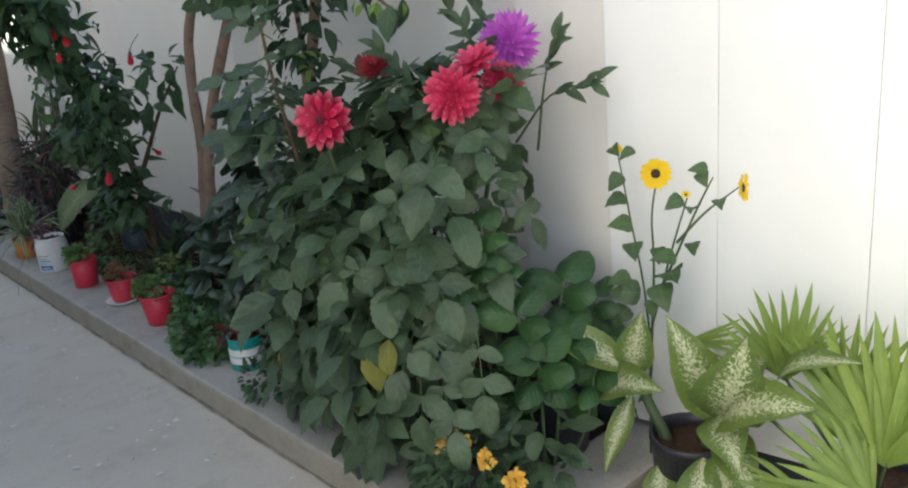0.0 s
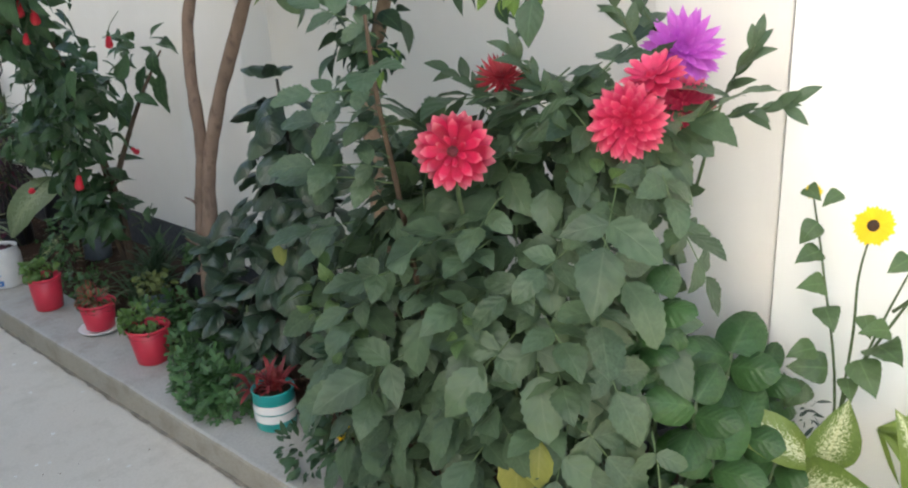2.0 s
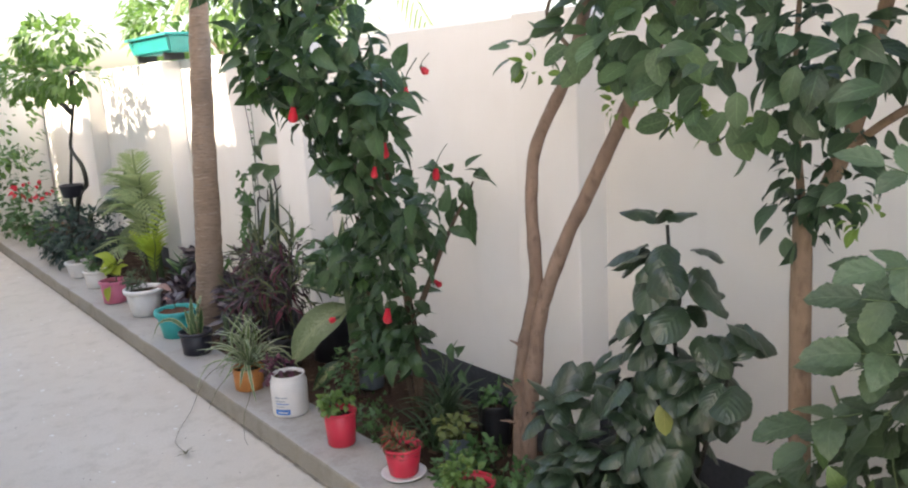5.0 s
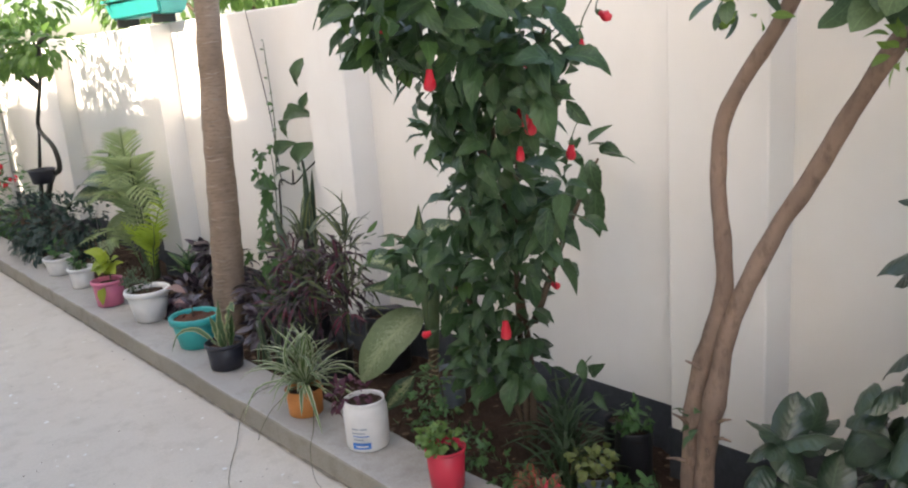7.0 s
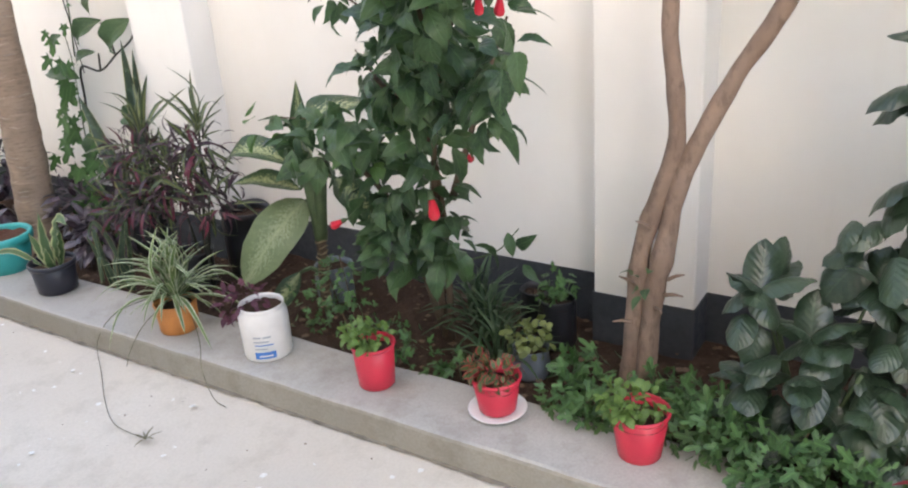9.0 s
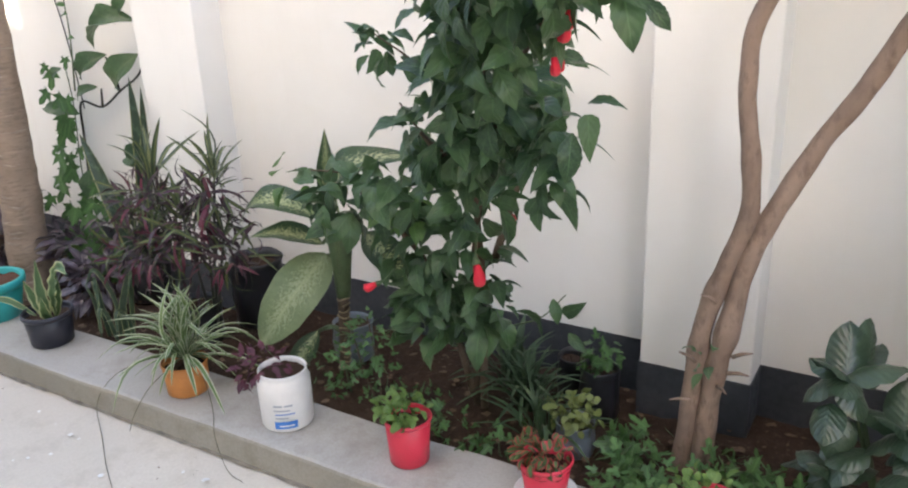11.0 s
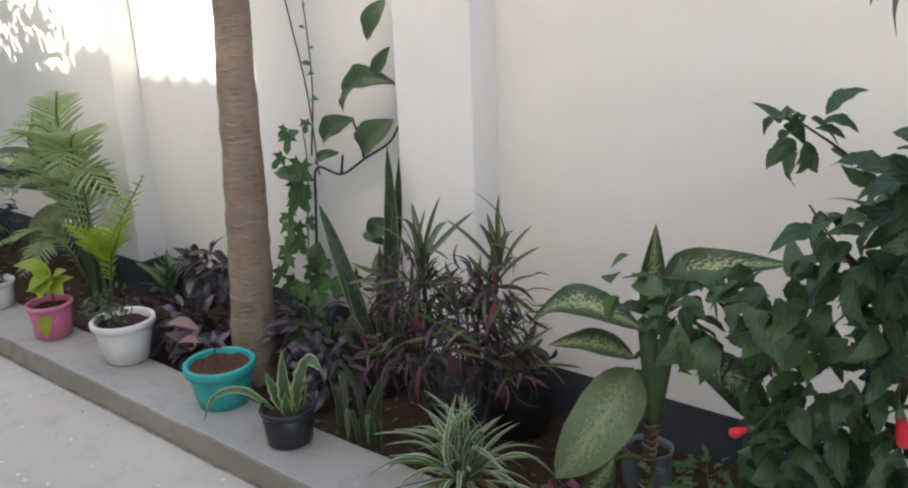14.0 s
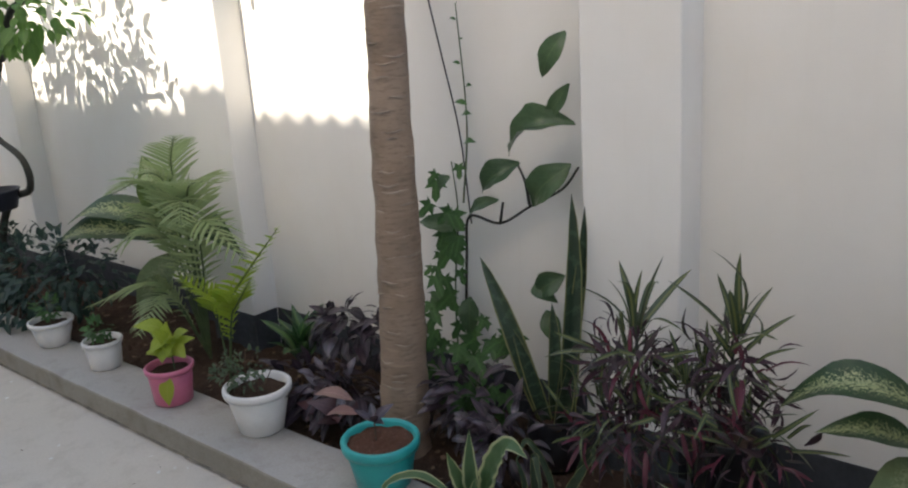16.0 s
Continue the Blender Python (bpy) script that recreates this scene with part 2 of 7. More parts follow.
bm = bmesh.new()
prev = None
for i in range(420):
    y = 1.42 + i * 0.026
    w = 0.010 + 0.007 * noise.noise((y * 9, 0, 0)) + 0.006 * noise.noise((y * 31, 4, 0))
    a, b = bm.verts.new((KERB_X0 - max(0.002, w), y, 0.0045)), bm.verts.new((KERB_X0 + 0.008, y, 0.012))
    if prev:
        bm.faces.new((prev[0], prev[1], b, a))
    prev = (a, b)
solid("trim_joint", bm, GRIME, "line of dark grime where kerb meets floor", "grime")

# the house on the open side of the yard, with its corrugated eave, and the far end wall
solid("house_wall", box_bm(-2.9, -2.6, 0.9, Y1, -0.1, 5.62), HOUSE, "cream painted house wall across the yard", "wall")
solid("wall_far", box_bm(-2.6, 1.99, Y1 - 0.15, Y1, -0.1, 1.9), WALL, "white painted wall at the far end", "wall")


def corrugated(name, x0, x1, y0, y1, z0, z1, pitch=0.146, deep=0.03):
    verts, faces = [], []
    n = int((y1 - y0) / pitch * 8)
    for i in range(n + 1):
        y = y0 + (y1 - y0) * i / n
        w = deep * math.cos(2 * math.pi * y / pitch)
        for x, z in ((x0, z0), (x1, z1)):
            verts += [(x, y, z + w), (x, y, z + w + 0.008)]
    for i in range(n):
        a = i * 4
        faces += [(a, a + 2, a + 6, a + 4), (a + 1, a + 5, a + 7, a + 3), (a, a + 4, a + 5, a + 1), (a + 2, a + 3, a + 7, a + 6)]
    ob = new(name, mesh_of(name, verts, faces))
    ob.data.materials.append(SHEET)
    return tagged(ob, "grey corrugated cement sheet eave on the house", "roof", "", "structure")


EAVE_X = -1.6
LOW_Z = 1.17 + (WALL_X - EAVE_X) * math.tan(radians(SUN_ELEV))
corrugated("roof_far", -3.2, EAVE_X, 5.0, Y1, LOW_Z + 0.5, LOW_Z)
corrugated("roof_near", -3.2, EAVE_X, 0.9, 7.36, LOW_Z + 1.2, LOW_Z + 0.75)

# ---------- leaves ----------
R = random.Random(7)
OVATE = ((0, 0.10), (0.08, 0.45), (0.22, 0.88), (0.38, 1.0), (0.58, 0.86), (0.78, 0.5), (0.92, 0.18), (1, 0.0))
ROUND = ((0, 0.15), (0.06, 0.55), (0.2, 0.92), (0.42, 1.0), (0.68, 0.88), (0.86, 0.55), (0.95, 0.25), (1, 0.0))
HEART = ((0, 0.35), (0.05, 0.8), (0.15, 1.0), (0.32, 0.98), (0.55, 0.72), (0.78, 0.38), (0.92, 0.13), (1, 0.0))
LANCE = ((0, 0.12), (0.12, 0.55), (0.32, 0.95), (0.45, 1.0), (0.65, 0.8), (0.85, 0.4), (1, 0.0))
STRAP = ((0, 0.7), (0.15, 0.9), (0.45, 1.0), (0.7, 0.8), (0.9, 0.4), (1, 0.0))
PETAL = ((0, 0.3), (0.25, 0.6), (0.55, 0.95), (0.75, 1.0), (0.9, 0.7), (1, 0.1))


def leaf_mat(name, base, dark, vein=None, rough=0.45, kind="veins", second=(0.5, 0.5, 0.3), through=0.22, hue=0.35, spec=0.4, relief=0.14, ribs=30.0, edge=0.26):
    """A leaf: colour by leaf, ribs or markings by its own length and width, light passing through."""
    m, n, l, b = node_mat(name, rough, spec=spec)
    uv = n.new("ShaderNodeUVMap")
    sep = n.new("ShaderNodeSeparateXYZ")
    l.new(uv.outputs["UV"], sep.inputs[0])
    u, v = sep.outputs[0], sep.outputs[1]
    off = math_node(n, l, "ABSOLUTE", math_node(n, l, "SUBTRACT", u, 0.5))
    info, geo = n.new("ShaderNodeObjectInfo"), n.new("ShaderNodeNewGeometry")
    rnd = math_node(n, l, "FRACT", math_node(n, l, "ADD", info.outputs["Random"], geo.outputs["Random Per Island"]))
    c = mixc(n, l, math_node(n, l, "MULTIPLY", rnd, 1.0), base, dark)
    blot = noise_node(n, l, 18, 4)
    c = mixc(n, l, ramp(n, l, blot, [(0.4, (0, 0, 0)), (0.75, (hue,) * 3)]), c, tuple(k * 1.7 for k in base))
    side = math_node(n, l, "SINE", math_node(n, l, "MULTIPLY", math_node(n, l, "SUBTRACT", v, math_node(n, l, "MULTIPLY", off, 0.7)), ribs))
    rib = ramp(n, l, off, [(0.0, (0.6, 0.6, 0.6)), (0.04, (0, 0, 0))])
    sidem = ramp(n, l, side, [(0.9, (0, 0, 0)), (1.0, (0.22,) * 3)])
    vein = vein or tuple(min(1, k * 1.9) for k in base)
    if kind == "petal":
        c = mixc(n, l, ramp(n, l, v, [(0.0, (1, 1, 1)), (0.55, (0, 0, 0))]), c, dark)
        c = mixc(n, l, ramp(n, l, v, [(0.72, (0, 0, 0)), (1.0, (0.5,) * 3)]), c, second)
    elif kind == "veins":
        c = mixc(n, l, sidem, c, vein)
        c = mixc(n, l, rib, c, vein)
    elif kind == "cream_middle":
        blotch = noise_node(n, l, 60, 6, 0.8)
        lane = math_node(n, l, "SINE", math_node(n, l, "ADD", math_node(n, l, "MULTIPLY", math_node(n, l, "SUBTRACT", v, math_node(n, l, "MULTIPLY", off, 0.55)), 85.0), math_node(n, l, "MULTIPLY", noise_node(n, l, 30, 5), 24.0)))
        mask = math_node(n, l, "SUBTRACT", math_node(n, l, "ADD", math_node(n, l, "MULTIPLY", lane, 0.20), blotch), math_node(n, l, "MULTIPLY", off, 1.15))
        c = mixc(n, l, ramp(n, l, mask, [(0.33, (0, 0, 0)), (0.43, (0.9,) * 3)]), c, second)
        c = mixc(n, l, rib, c, vein)
    elif kind == "pale_edge":
        c = mixc(n, l, ramp(n, l, off, [(edge, (0, 0, 0)), (edge + 0.07, (1, 1, 1))]), c, second)
    elif kind == "pale_middle":
        c = mixc(n, l, ramp(n, l, off, [(0.12, (1, 1, 1)), (0.2, (0, 0, 0))]), c, second)
    elif kind == "bands":
        wig = math_node(n, l, "ADD", math_node(n, l, "MULTIPLY", v, 60.0), math_node(n, l, "MULTIPLY", blot, 14.0))
        c = mixc(n, l, ramp(n, l, math_node(n, l, "SINE", wig), [(0.4, (0, 0, 0)), (0.9, (0.5,) * 3)]), c, tuple(k * 2.2 for k in base))
        c = mixc(n, l, ramp(n, l, off, [(0.40, (0, 0, 0)), (0.44, (1, 1, 1))]), c, second)
    l.new(c, b.inputs["Base Color"])
    bump(n, l, b, math_node(n, l, "ADD", side, math_node(n, l, "MULTIPLY", rib, -2.0)), relief, 0.0025)
    tr, mx, out = n.new("ShaderNodeBsdfTranslucent"), n.new("ShaderNodeMixShader"), n["Material Output"]
    l.new(mixc(n, l, 0.5, c, tuple(min(1, k * 2.2) for k in base)), tr.inputs["Color"])
    mx.inputs[0].default_value = through
    l.new(b.outputs[0], mx.inputs[1])
    l.new(tr.outputs[0], mx.inputs[2])
    l.new(mx.outputs[0], out.inputs["Surface"])
    return m


def leaf_tmpl(name, mat, width, shape, arch=0.12, fold=0.25, nv=7, nu=2, serr=0.0, ripple=0.0, curl=0.0, seed=0):
    """A leaf one metre long along y, its upper side to +z; arch: the rise of its middle over the chord."""
    rs = np.array([p[0] for p in shape]), np.array([p[1] for p in shape])
    verts, faces, uvs = [], [], []
    for j in range(nv + 1):
        v = j / nv
        w = width * 0.5 * float(np.interp(v, *rs))
        if serr and 0 < j < nv:
            w *= 1 + serr * (1 if j % 2 else -1)
        for i in range(nu + 1):
            s = 2 * i / nu - 1
            x = s * w
            z = arch * math.sin(math.pi * v) + fold * abs(x) - curl * x * x / max(width, 1e-3) * 4
            z += ripple * width * math.sin(v * 17 + seed * 2 + (1.6 if s > 0 else 0)) * abs(s)
            bend = 0.03 * math.sin(v * 3 + seed) * v
            verts.append((x + bend, v, z))
            uvs.append((0.5 + s * 0.5, v))
    k = nu + 1
    for j in range(nv):
        for i in range(nu):
            a = j * k + i
            faces.append((a, a + 1, a + 1 + k, a + k))
    me = mesh_of(name, verts, faces, uvs, True)
    me.materials.append(mat)
    return me


def leaf_set(name, mat, width, shape, n=3, arch=0.12, fold=0.25, **kw):
    return [leaf_tmpl(name, mat, width * R.uniform(0.88, 1.12), shape, arch * R.uniform(0.4, 1.6), fold * R.uniform(0.5, 1.4), seed=i, **kw) for i in range(n)]


def leaf_m(p, d, up, s, wide=1.0):
    y = Vector(d).normalized()
    x = y.cross(Vector(up))
    x = x.normalized() if x.length > 1e-4 else y.orthogonal().normalized()
    z = x.cross(y)
    return Matrix.Translation(p) @ Matrix((x, y, z)).transposed().to_4x4() @ Matrix.Diagonal((s * wide, s, s, 1))


def joined(name, picks):
    """One mesh out of (leaf mesh, pose) pairs."""
    vs, fs, us, base = [], [], [], 0
    for me, m in picks:
        vs += [m @ v.co for v in me.vertices]
        uv = {}
        for lo in me.loops:
            uv[lo.vertex_index] = me.uv_layers[0].data[lo.index].uv[:]
        us += [uv[i] for i in range(len(me.vertices))]
        fs += [tuple(base + i for i in f.vertices) for f in me.polygons]
        base += len(me.vertices)
    out = mesh_of(name, vs, fs, us, True)
    out.materials.append(picks[0][0].materials[0])
    return out


def put_leaves(root, tmpls, poses, name="leaf", limit=200, inner="inner_foliage", label=""):
    inv = Matrix.Translation(-root.matrix_basis.translation)
    tm = tmpls if isinstance(tmpls, list) else [tmpls]
    for m in poses[:limit]:
        part(name, R.choice(tm), None, root, label, inv @ m)
    if len(poses) > limit:
        ob = part(inner, joined(inner, [(R.choice(tm), inv @ m) for m in poses[limit:]]), None, root)
        ob["kind"] = "stuff"


def rdir():
    while True:
        v = Vector((R.uniform(-1, 1), R.uniform(-1, 1), R.uniform(-1, 1)))
        if 0.05 < v.length < 1:
            return v.normalized()


def blob_poses(blobs, n, size, hang=0.7, out=0.7, spread=0.45, shell=(0.6, 1.0), xmax=1.97, face=0.6, wide=1.0):
    """Leaves on and in rounded masses (centre, radii), tips hanging outwards; the outermost come first."""
    vol = [b[3] * b[4] + b[4] * b[5] + b[3] * b[5] for b in blobs]
    got = []
    for _ in range(n * 3):
        b = R.choices(blobs, vol)[0]
        d = rdir()
        if d.x > 0.2 and R.random() < face:
            d.x = -d.x
        k = R.uniform(*shell) ** 0.7
        p = Vector((b[0] + d.x * b[3] * k, b[1] + d.y * b[4] * k, b[2] + d.z * b[5] * k))
        o = Vector((d.x / b[3], d.y / b[4], d.z / b[5])).normalized()
        s = R.uniform(*size)
        t = o * out + Vector((0, 0, -hang)) + rdir() * spread
        t.normalize()
        if p.x + t.x * s > xmax or p.z + t.z * s < SOIL_Z or (p.x + t.x * s > PIL_X - 0.02 and any(y - 0.05 < p.y < y + 0.38 for y in PILASTERS)):
            continue
        got.append((k, leaf_m(p, t, o + Vector((0, 0, 0.55)) + rdir() * 0.3, s, wide)))
        if len(got) == n:
            break
    got.sort(key=lambda g: -g[0])
    return [g[1] for g in got]


def stems(root, mat, lines, r0, r1, name="stem", n=6, rough=0.0):
    at = root.matrix_basis.translation
    for pts in lines:
        q = [p - at for p in spline(pts, 5)]
        part(name, tube(name, q, lerp_list(r0, r1, len(q)), n, rough), mat, root)


def bark(name, base, dark, ring=0.0):
    m, n, l, b = node_mat(name, 0.58 if ring else 0.85, spec=0.35 if ring else 0.2)
    f, g = noise_node(n, l, 6, 6), noise_node(n, l, 40, 5, 0.7, stretch=(0.5, 0.5, 2.5) if ring else (1, 1, 0.4))
    c = mixc(n, l, ramp(n, l, f, [(0.35, (0, 0, 0)), (0.7, (1, 1, 1))]), base, dark)
    c = mixc(n, l, ramp(n, l, g, [(0.5, (0, 0, 0)), (0.7, (0.7,) * 3)]), c, tuple(k * 0.55 for k in dark))
    if ring:
        h = noise_node(n, l, 9, 4, 0.6, stretch=(0.6, 0.6, 5))
        c = mixc(n, l, ramp(n, l, h, [(0.6, (0, 0, 0)), (0.72, (0.3,) * 3)]), c, tuple(min(1, k * 1.5) for k in base))
        bump(n, l, b, math_node(n, l, "ADD", g, h), 0.35, 0.006)
    else:
        bump(n, l, b, g, 0.6, 0.008)
    l.new(c, b.inputs["Base Color"])
    return m


GREENSTEM = plain("green_stem", (0.07, 0.11, 0.045), 0.55, 0.2)
BROWNSTEM = plain("brown_stem", (0.10, 0.065, 0.04), 0.75, 0.2)
DARKSTEM = plain("dark_stem", (0.03, 0.03, 0.022), 0.6, 0.2)
BARK_TAN = bark("tan_smooth_bark", (0.29, 0.205, 0.16), (0.18, 0.125, 0.098))
BARK_PALE = bark("pale_bark", (0.30, 0.22, 0.16), (0.19, 0.13, 0.09))
BARK_PAPAYA = bark("ringed_trunk_bark", (0.31, 0.225, 0.165), (0.21, 0.148, 0.105), 1.0)
SCAR = plain("pale_leaf_scar", (0.38, 0.30, 0.235), 0.9, 0.3)

# ---------- pots ----------
MATS = {
    "white": plain("white_plastic", (0.74, 0.71, 0.68), 0.45, 0.06),
    "pink": plain("pink_plastic", (0.62, 0.17, 0.27), 0.4, 0.08),
    "teal": plain("teal_plastic", (0.02, 0.36, 0.34), 0.35, 0.08),
    "black": plain("black_plastic", (0.022, 0.022, 0.032), 0.4, 0.1),
    "orange": plain("orange_clay", (0.58, 0.22, 0.06), 0.6, 0.12),
    "red": plain("red_plastic", (0.62, 0.034, 0.065), 0.4, 0.07),
    "blue": plain("blue_label_ink", (0.05, 0.2, 0.55), 0.5, 0.1),
    "grey": plain("grey_print", (0.35, 0.38, 0.42), 0.5, 0.1),
    "cream": plain("white_enamel", (0.78, 0.77, 0.75), 0.35, 0.05),
}


def soil_disc(parent, r, z, mat, seed=0):
    bm = bmesh.new()
    bmesh.ops.create_circle(bm, cap_ends=True, segments=28, radius=r)
    bmesh.ops.subdivide_edges(bm, edges=bm.edges[:], cuts=1)
    bmesh.ops.triangulate(bm, faces=bm.faces[:])
    bmesh.ops.subdivide_edges(bm, edges=bm.edges[:], cuts=2)
    for v in bm.verts:
        v.co.z = z + 0.012 * noise.noise((v.co.x * 30 + seed, v.co.y * 30, seed))
    part("soil", bm, mat, parent, "dry reddish potting soil" if mat is REDSOIL else "dark potting soil")


def pot(name, label, colour, at, R_, r_, h_, lip=0.016, lip_h=0.022, soil=SOIL, fill=0.03, group="potted plants on the kerb"):
    root = thing(name, label, "flower pot", (at[0], at[1], KERB_TOP + at[2] if len(at) > 2 else KERB_TOP), group)
    lip_r = R_ - lip * 0.55
    prof = [(r_ * 0.9, 0), (r_, 0.005), (lip_r * 0.985, h_ - lip_h - 0.002), (lip_r - 0.004, h_ - lip_h), (lip_r - 0.006, h_ - 0.03), (r_ * 0.93, 0.012), (r_ * 0.5, 0.01)]
    part("body", lathe("body", prof, 40), MATS[colour], root)
    rim = [(lip_r - 0.004, h_ - lip_h - 0.001), (R_ - 0.003, h_ - lip_h), (R_, h_ - lip_h * 0.6), (R_, h_ - 0.004), (R_ - 0.004, h_), (R_ - lip * 0.6, h_), (R_ - lip * 0.8, h_ - 0.006), (R_ - lip * 0.9, h_ - lip_h)]
    part("rim", lathe("rim", rim, 40, cap=False), MATS[colour], root)
    soil_disc(root, R_ - lip * 0.8, h_ - fill, soil, at[1])
    return root


pot("flower_pot", "small off-white plastic flower pot on the kerb", "white", (1.32, 8.63), 0.108, 0.072, 0.13)
pot("flower_pot", "small off-white plastic flower pot beside the palm", "white", (1.316, 8.12), 0.09, 0.07, 0.135)
pot("flower_pot", "pink plastic flower pot on the kerb", "pink", (1.288, 7.52), 0.1, 0.077, 0.16)
pot("flower_pot", "white plastic flower pot with a thick rim", "white", (1.337, 7.0), 0.129, 0.083, 0.184, 0.022, 0.03)
pot("flower_pot", "teal plastic flower pot with dry red soil", "teal", (1.327, 6.346), 0.13, 0.09, 0.167, 0.024, 0.035, REDSOIL, 0.02)
pot("flower_pot", "black plastic nursery pot on the kerb", "black", (1.286, 5.934), 0.094, 0.076, 0.13, 0.012, 0.02)
pot("flower_pot", "orange clay flower pot under a spider plant", "orange", (1.268, 5.185), 0.078, 0.069, 0.112, 0.006, 0.008)
pot("flower_pot", "red plastic flower pot with a small leafy plant", "red", (1.279, 4.303), 0.07, 0.056, 0.146, 0.008, 0.012)
pot("flower_pot", "small red plastic flower pot on a white saucer", "red", (1.309, 3.892, 0.010), 0.074, 0.054, 0.112, 0.008, 0.012)
pot("flower_pot", "red plastic flower pot beside low herbs", "red", (1.3, 3.464), 0.079, 0.056, 0.14, 0.008, 0.012)

sc = thing("saucer", "white enamel saucer under a small red pot", "saucer", (1.309, 3.892, KERB_TOP))
part("dish", lathe("dish", [(0.06, 0), (0.068, 0.002), (0.083, 0.012), (0.086, 0.015), (0.082, 0.016), (0.066, 0.008), (0.03, 0.007)], 36), MATS["cream"], sc)

# a white tub with a print, and a can with teal and white bands
tub = thing("plastic_tub", "reused white plastic tub with a worn blue label", "tub", (1.276, 4.755, KERB_TOP), "potted plants on the kerb", "", 0)
part("body", lathe("body", [(0.068, 0), (0.076, 0.004), (0.080, 0.012), (0.082, 0.13), (0.081, 0.152), (0.075, 0.166), (0.072, 0.178), (0.075, 0.186), (0.072, 0.188), (0.068, 0.181), (0.072, 0.155), (0.072, 0.02), (0.03, 0.012)], 48, 0.0), MATS["white"], tub)
soil_disc(tub, 0.070, 0.168, SOIL, 3)


def wrap_patch(name, r, a0, a1, z0, z1, n=10):
    vs, fs = [], []
    for i in range(n + 1):
        a = radians(a0 + (a1 - a0) * i / n)
        for z in (z0, z1):
            vs.append((r * math.cos(a), r * math.sin(a), z))
    for i in range(n):
        fs.append((2 * i, 2 * i + 2, 2 * i + 3, 2 * i + 1))
    return mesh_of(name, vs, fs, None, True)


for nm, a0, a1, z0, z1, mt in (("label", 195, 243, 0.02, 0.045, "blue"), ("print", 196, 214, 0.095, 0.101, "grey"), ("print", 218, 236, 0.095, 0.101, "grey"),
                               ("print", 196, 230, 0.08, 0.085, "grey"), ("print", 198, 240, 0.068, 0.072, "blue"), ("print", 198, 225, 0.055, 0.059, "grey"), ("print", 205, 236, 0.028, 0.033, "white")):
    part(nm, wrap_patch(nm, 0.0838 if mt != "white" else 0.0843, a0, a1, z0, z1), MATS[mt], tub, "worn blue printed patch" if nm == "label" else "")

can = thing("painted_can", "tin can painted teal with white bands", "can", (1.318, 2.737, KERB_TOP), "potted plants on the kerb")
part("body", lathe("body", [(0.058, 0), (0.062, 0.004), (0.064, 0.12), (0.067, 0.126), (0.066, 0.13), (0.062, 0.128), (0.06, 0.02), (0.03, 0.01)], 36), MATS["teal"], can)
for z0, z1 in ((0.032, 0.058), (0.062, 0.09)):
    part("band", wrap_patch("band", 0.0655, 0, 360, z0, z1, 40), MATS["cream"], can, "hand-painted white band")
soil_disc(can, 0.061, 0.11, SOIL, 5)

# ---------- the two trees with trunks in the bed, and the ringed trunk ----------
L_TREE = leaf_set("tree_leaf", leaf_mat("tree_leaf", (0.085, 0.145, 0.066), (0.030, 0.062, 0.032), hue=0.5, through=0.2), 0.66, ROUND, 4, 0.06, 0.2)
L_TREE2 = leaf_set("hibiscus_leaf", leaf_mat("white_hibiscus_leaf", (0.048, 0.09, 0.045), (0.016, 0.036, 0.019), through=0.16), 0.62, OVATE, 4, 0.08, 0.25)

tree = thing("forked_tree", "slim smooth-barked tree forking low in two limbs", "tree", (1.66, 3.60, SOIL_Z))
for pts, r0, r1, knots in ((((1.65, 3.635, 0.0), (1.65, 3.625, 0.13), (1.65, 3.605, 0.40), (1.654, 3.592, 0.54), (1.654, 3.542, 0.70), (1.648, 3.504, 0.84), (1.65, 3.512, 0.98), (1.67, 3.537, 1.15), (1.69, 3.52, 1.32), (1.70, 3.36, 1.57), (1.68, 3.25, 1.85), (1.64, 3.16, 2.2)), 0.0285, 0.018, (0.44, 0.62)),
                           (((1.645, 3.577, 0.0), (1.645, 3.572, 0.12), (1.648, 3.558, 0.36), (1.65, 3.53, 0.52), (1.655, 3.50, 0.70), (1.66, 3.45, 0.84), (1.665, 3.375, 1.0), (1.675, 3.285, 1.15), (1.695, 3.215, 1.29), (1.70, 3.145, 1.41), (1.69, 3.05, 1.55), (1.66, 2.95, 1.70), (1.60, 2.85, 2.0)), 0.0295, 0.018, (0.40, 0.50))):
    q = [p - Vector((1.66, 3.60, SOIL_Z)) for p in spline(pts, 7)]
    rr = [r * (1 + 0.22 * sum(math.exp(-((p.z + SOIL_Z - k) / 0.035) ** 2) for k in knots) + 0.2 * math.exp(-(p.z + SOIL_Z) * 16)) for r, p in zip(lerp_list(r0, r1, len(q)), q)]
    part("trunk" if r0 < 0.029 else "limb", tube("trunk", q, rr, 16, 0.2, True, 13.0), BARK_TAN, tree)
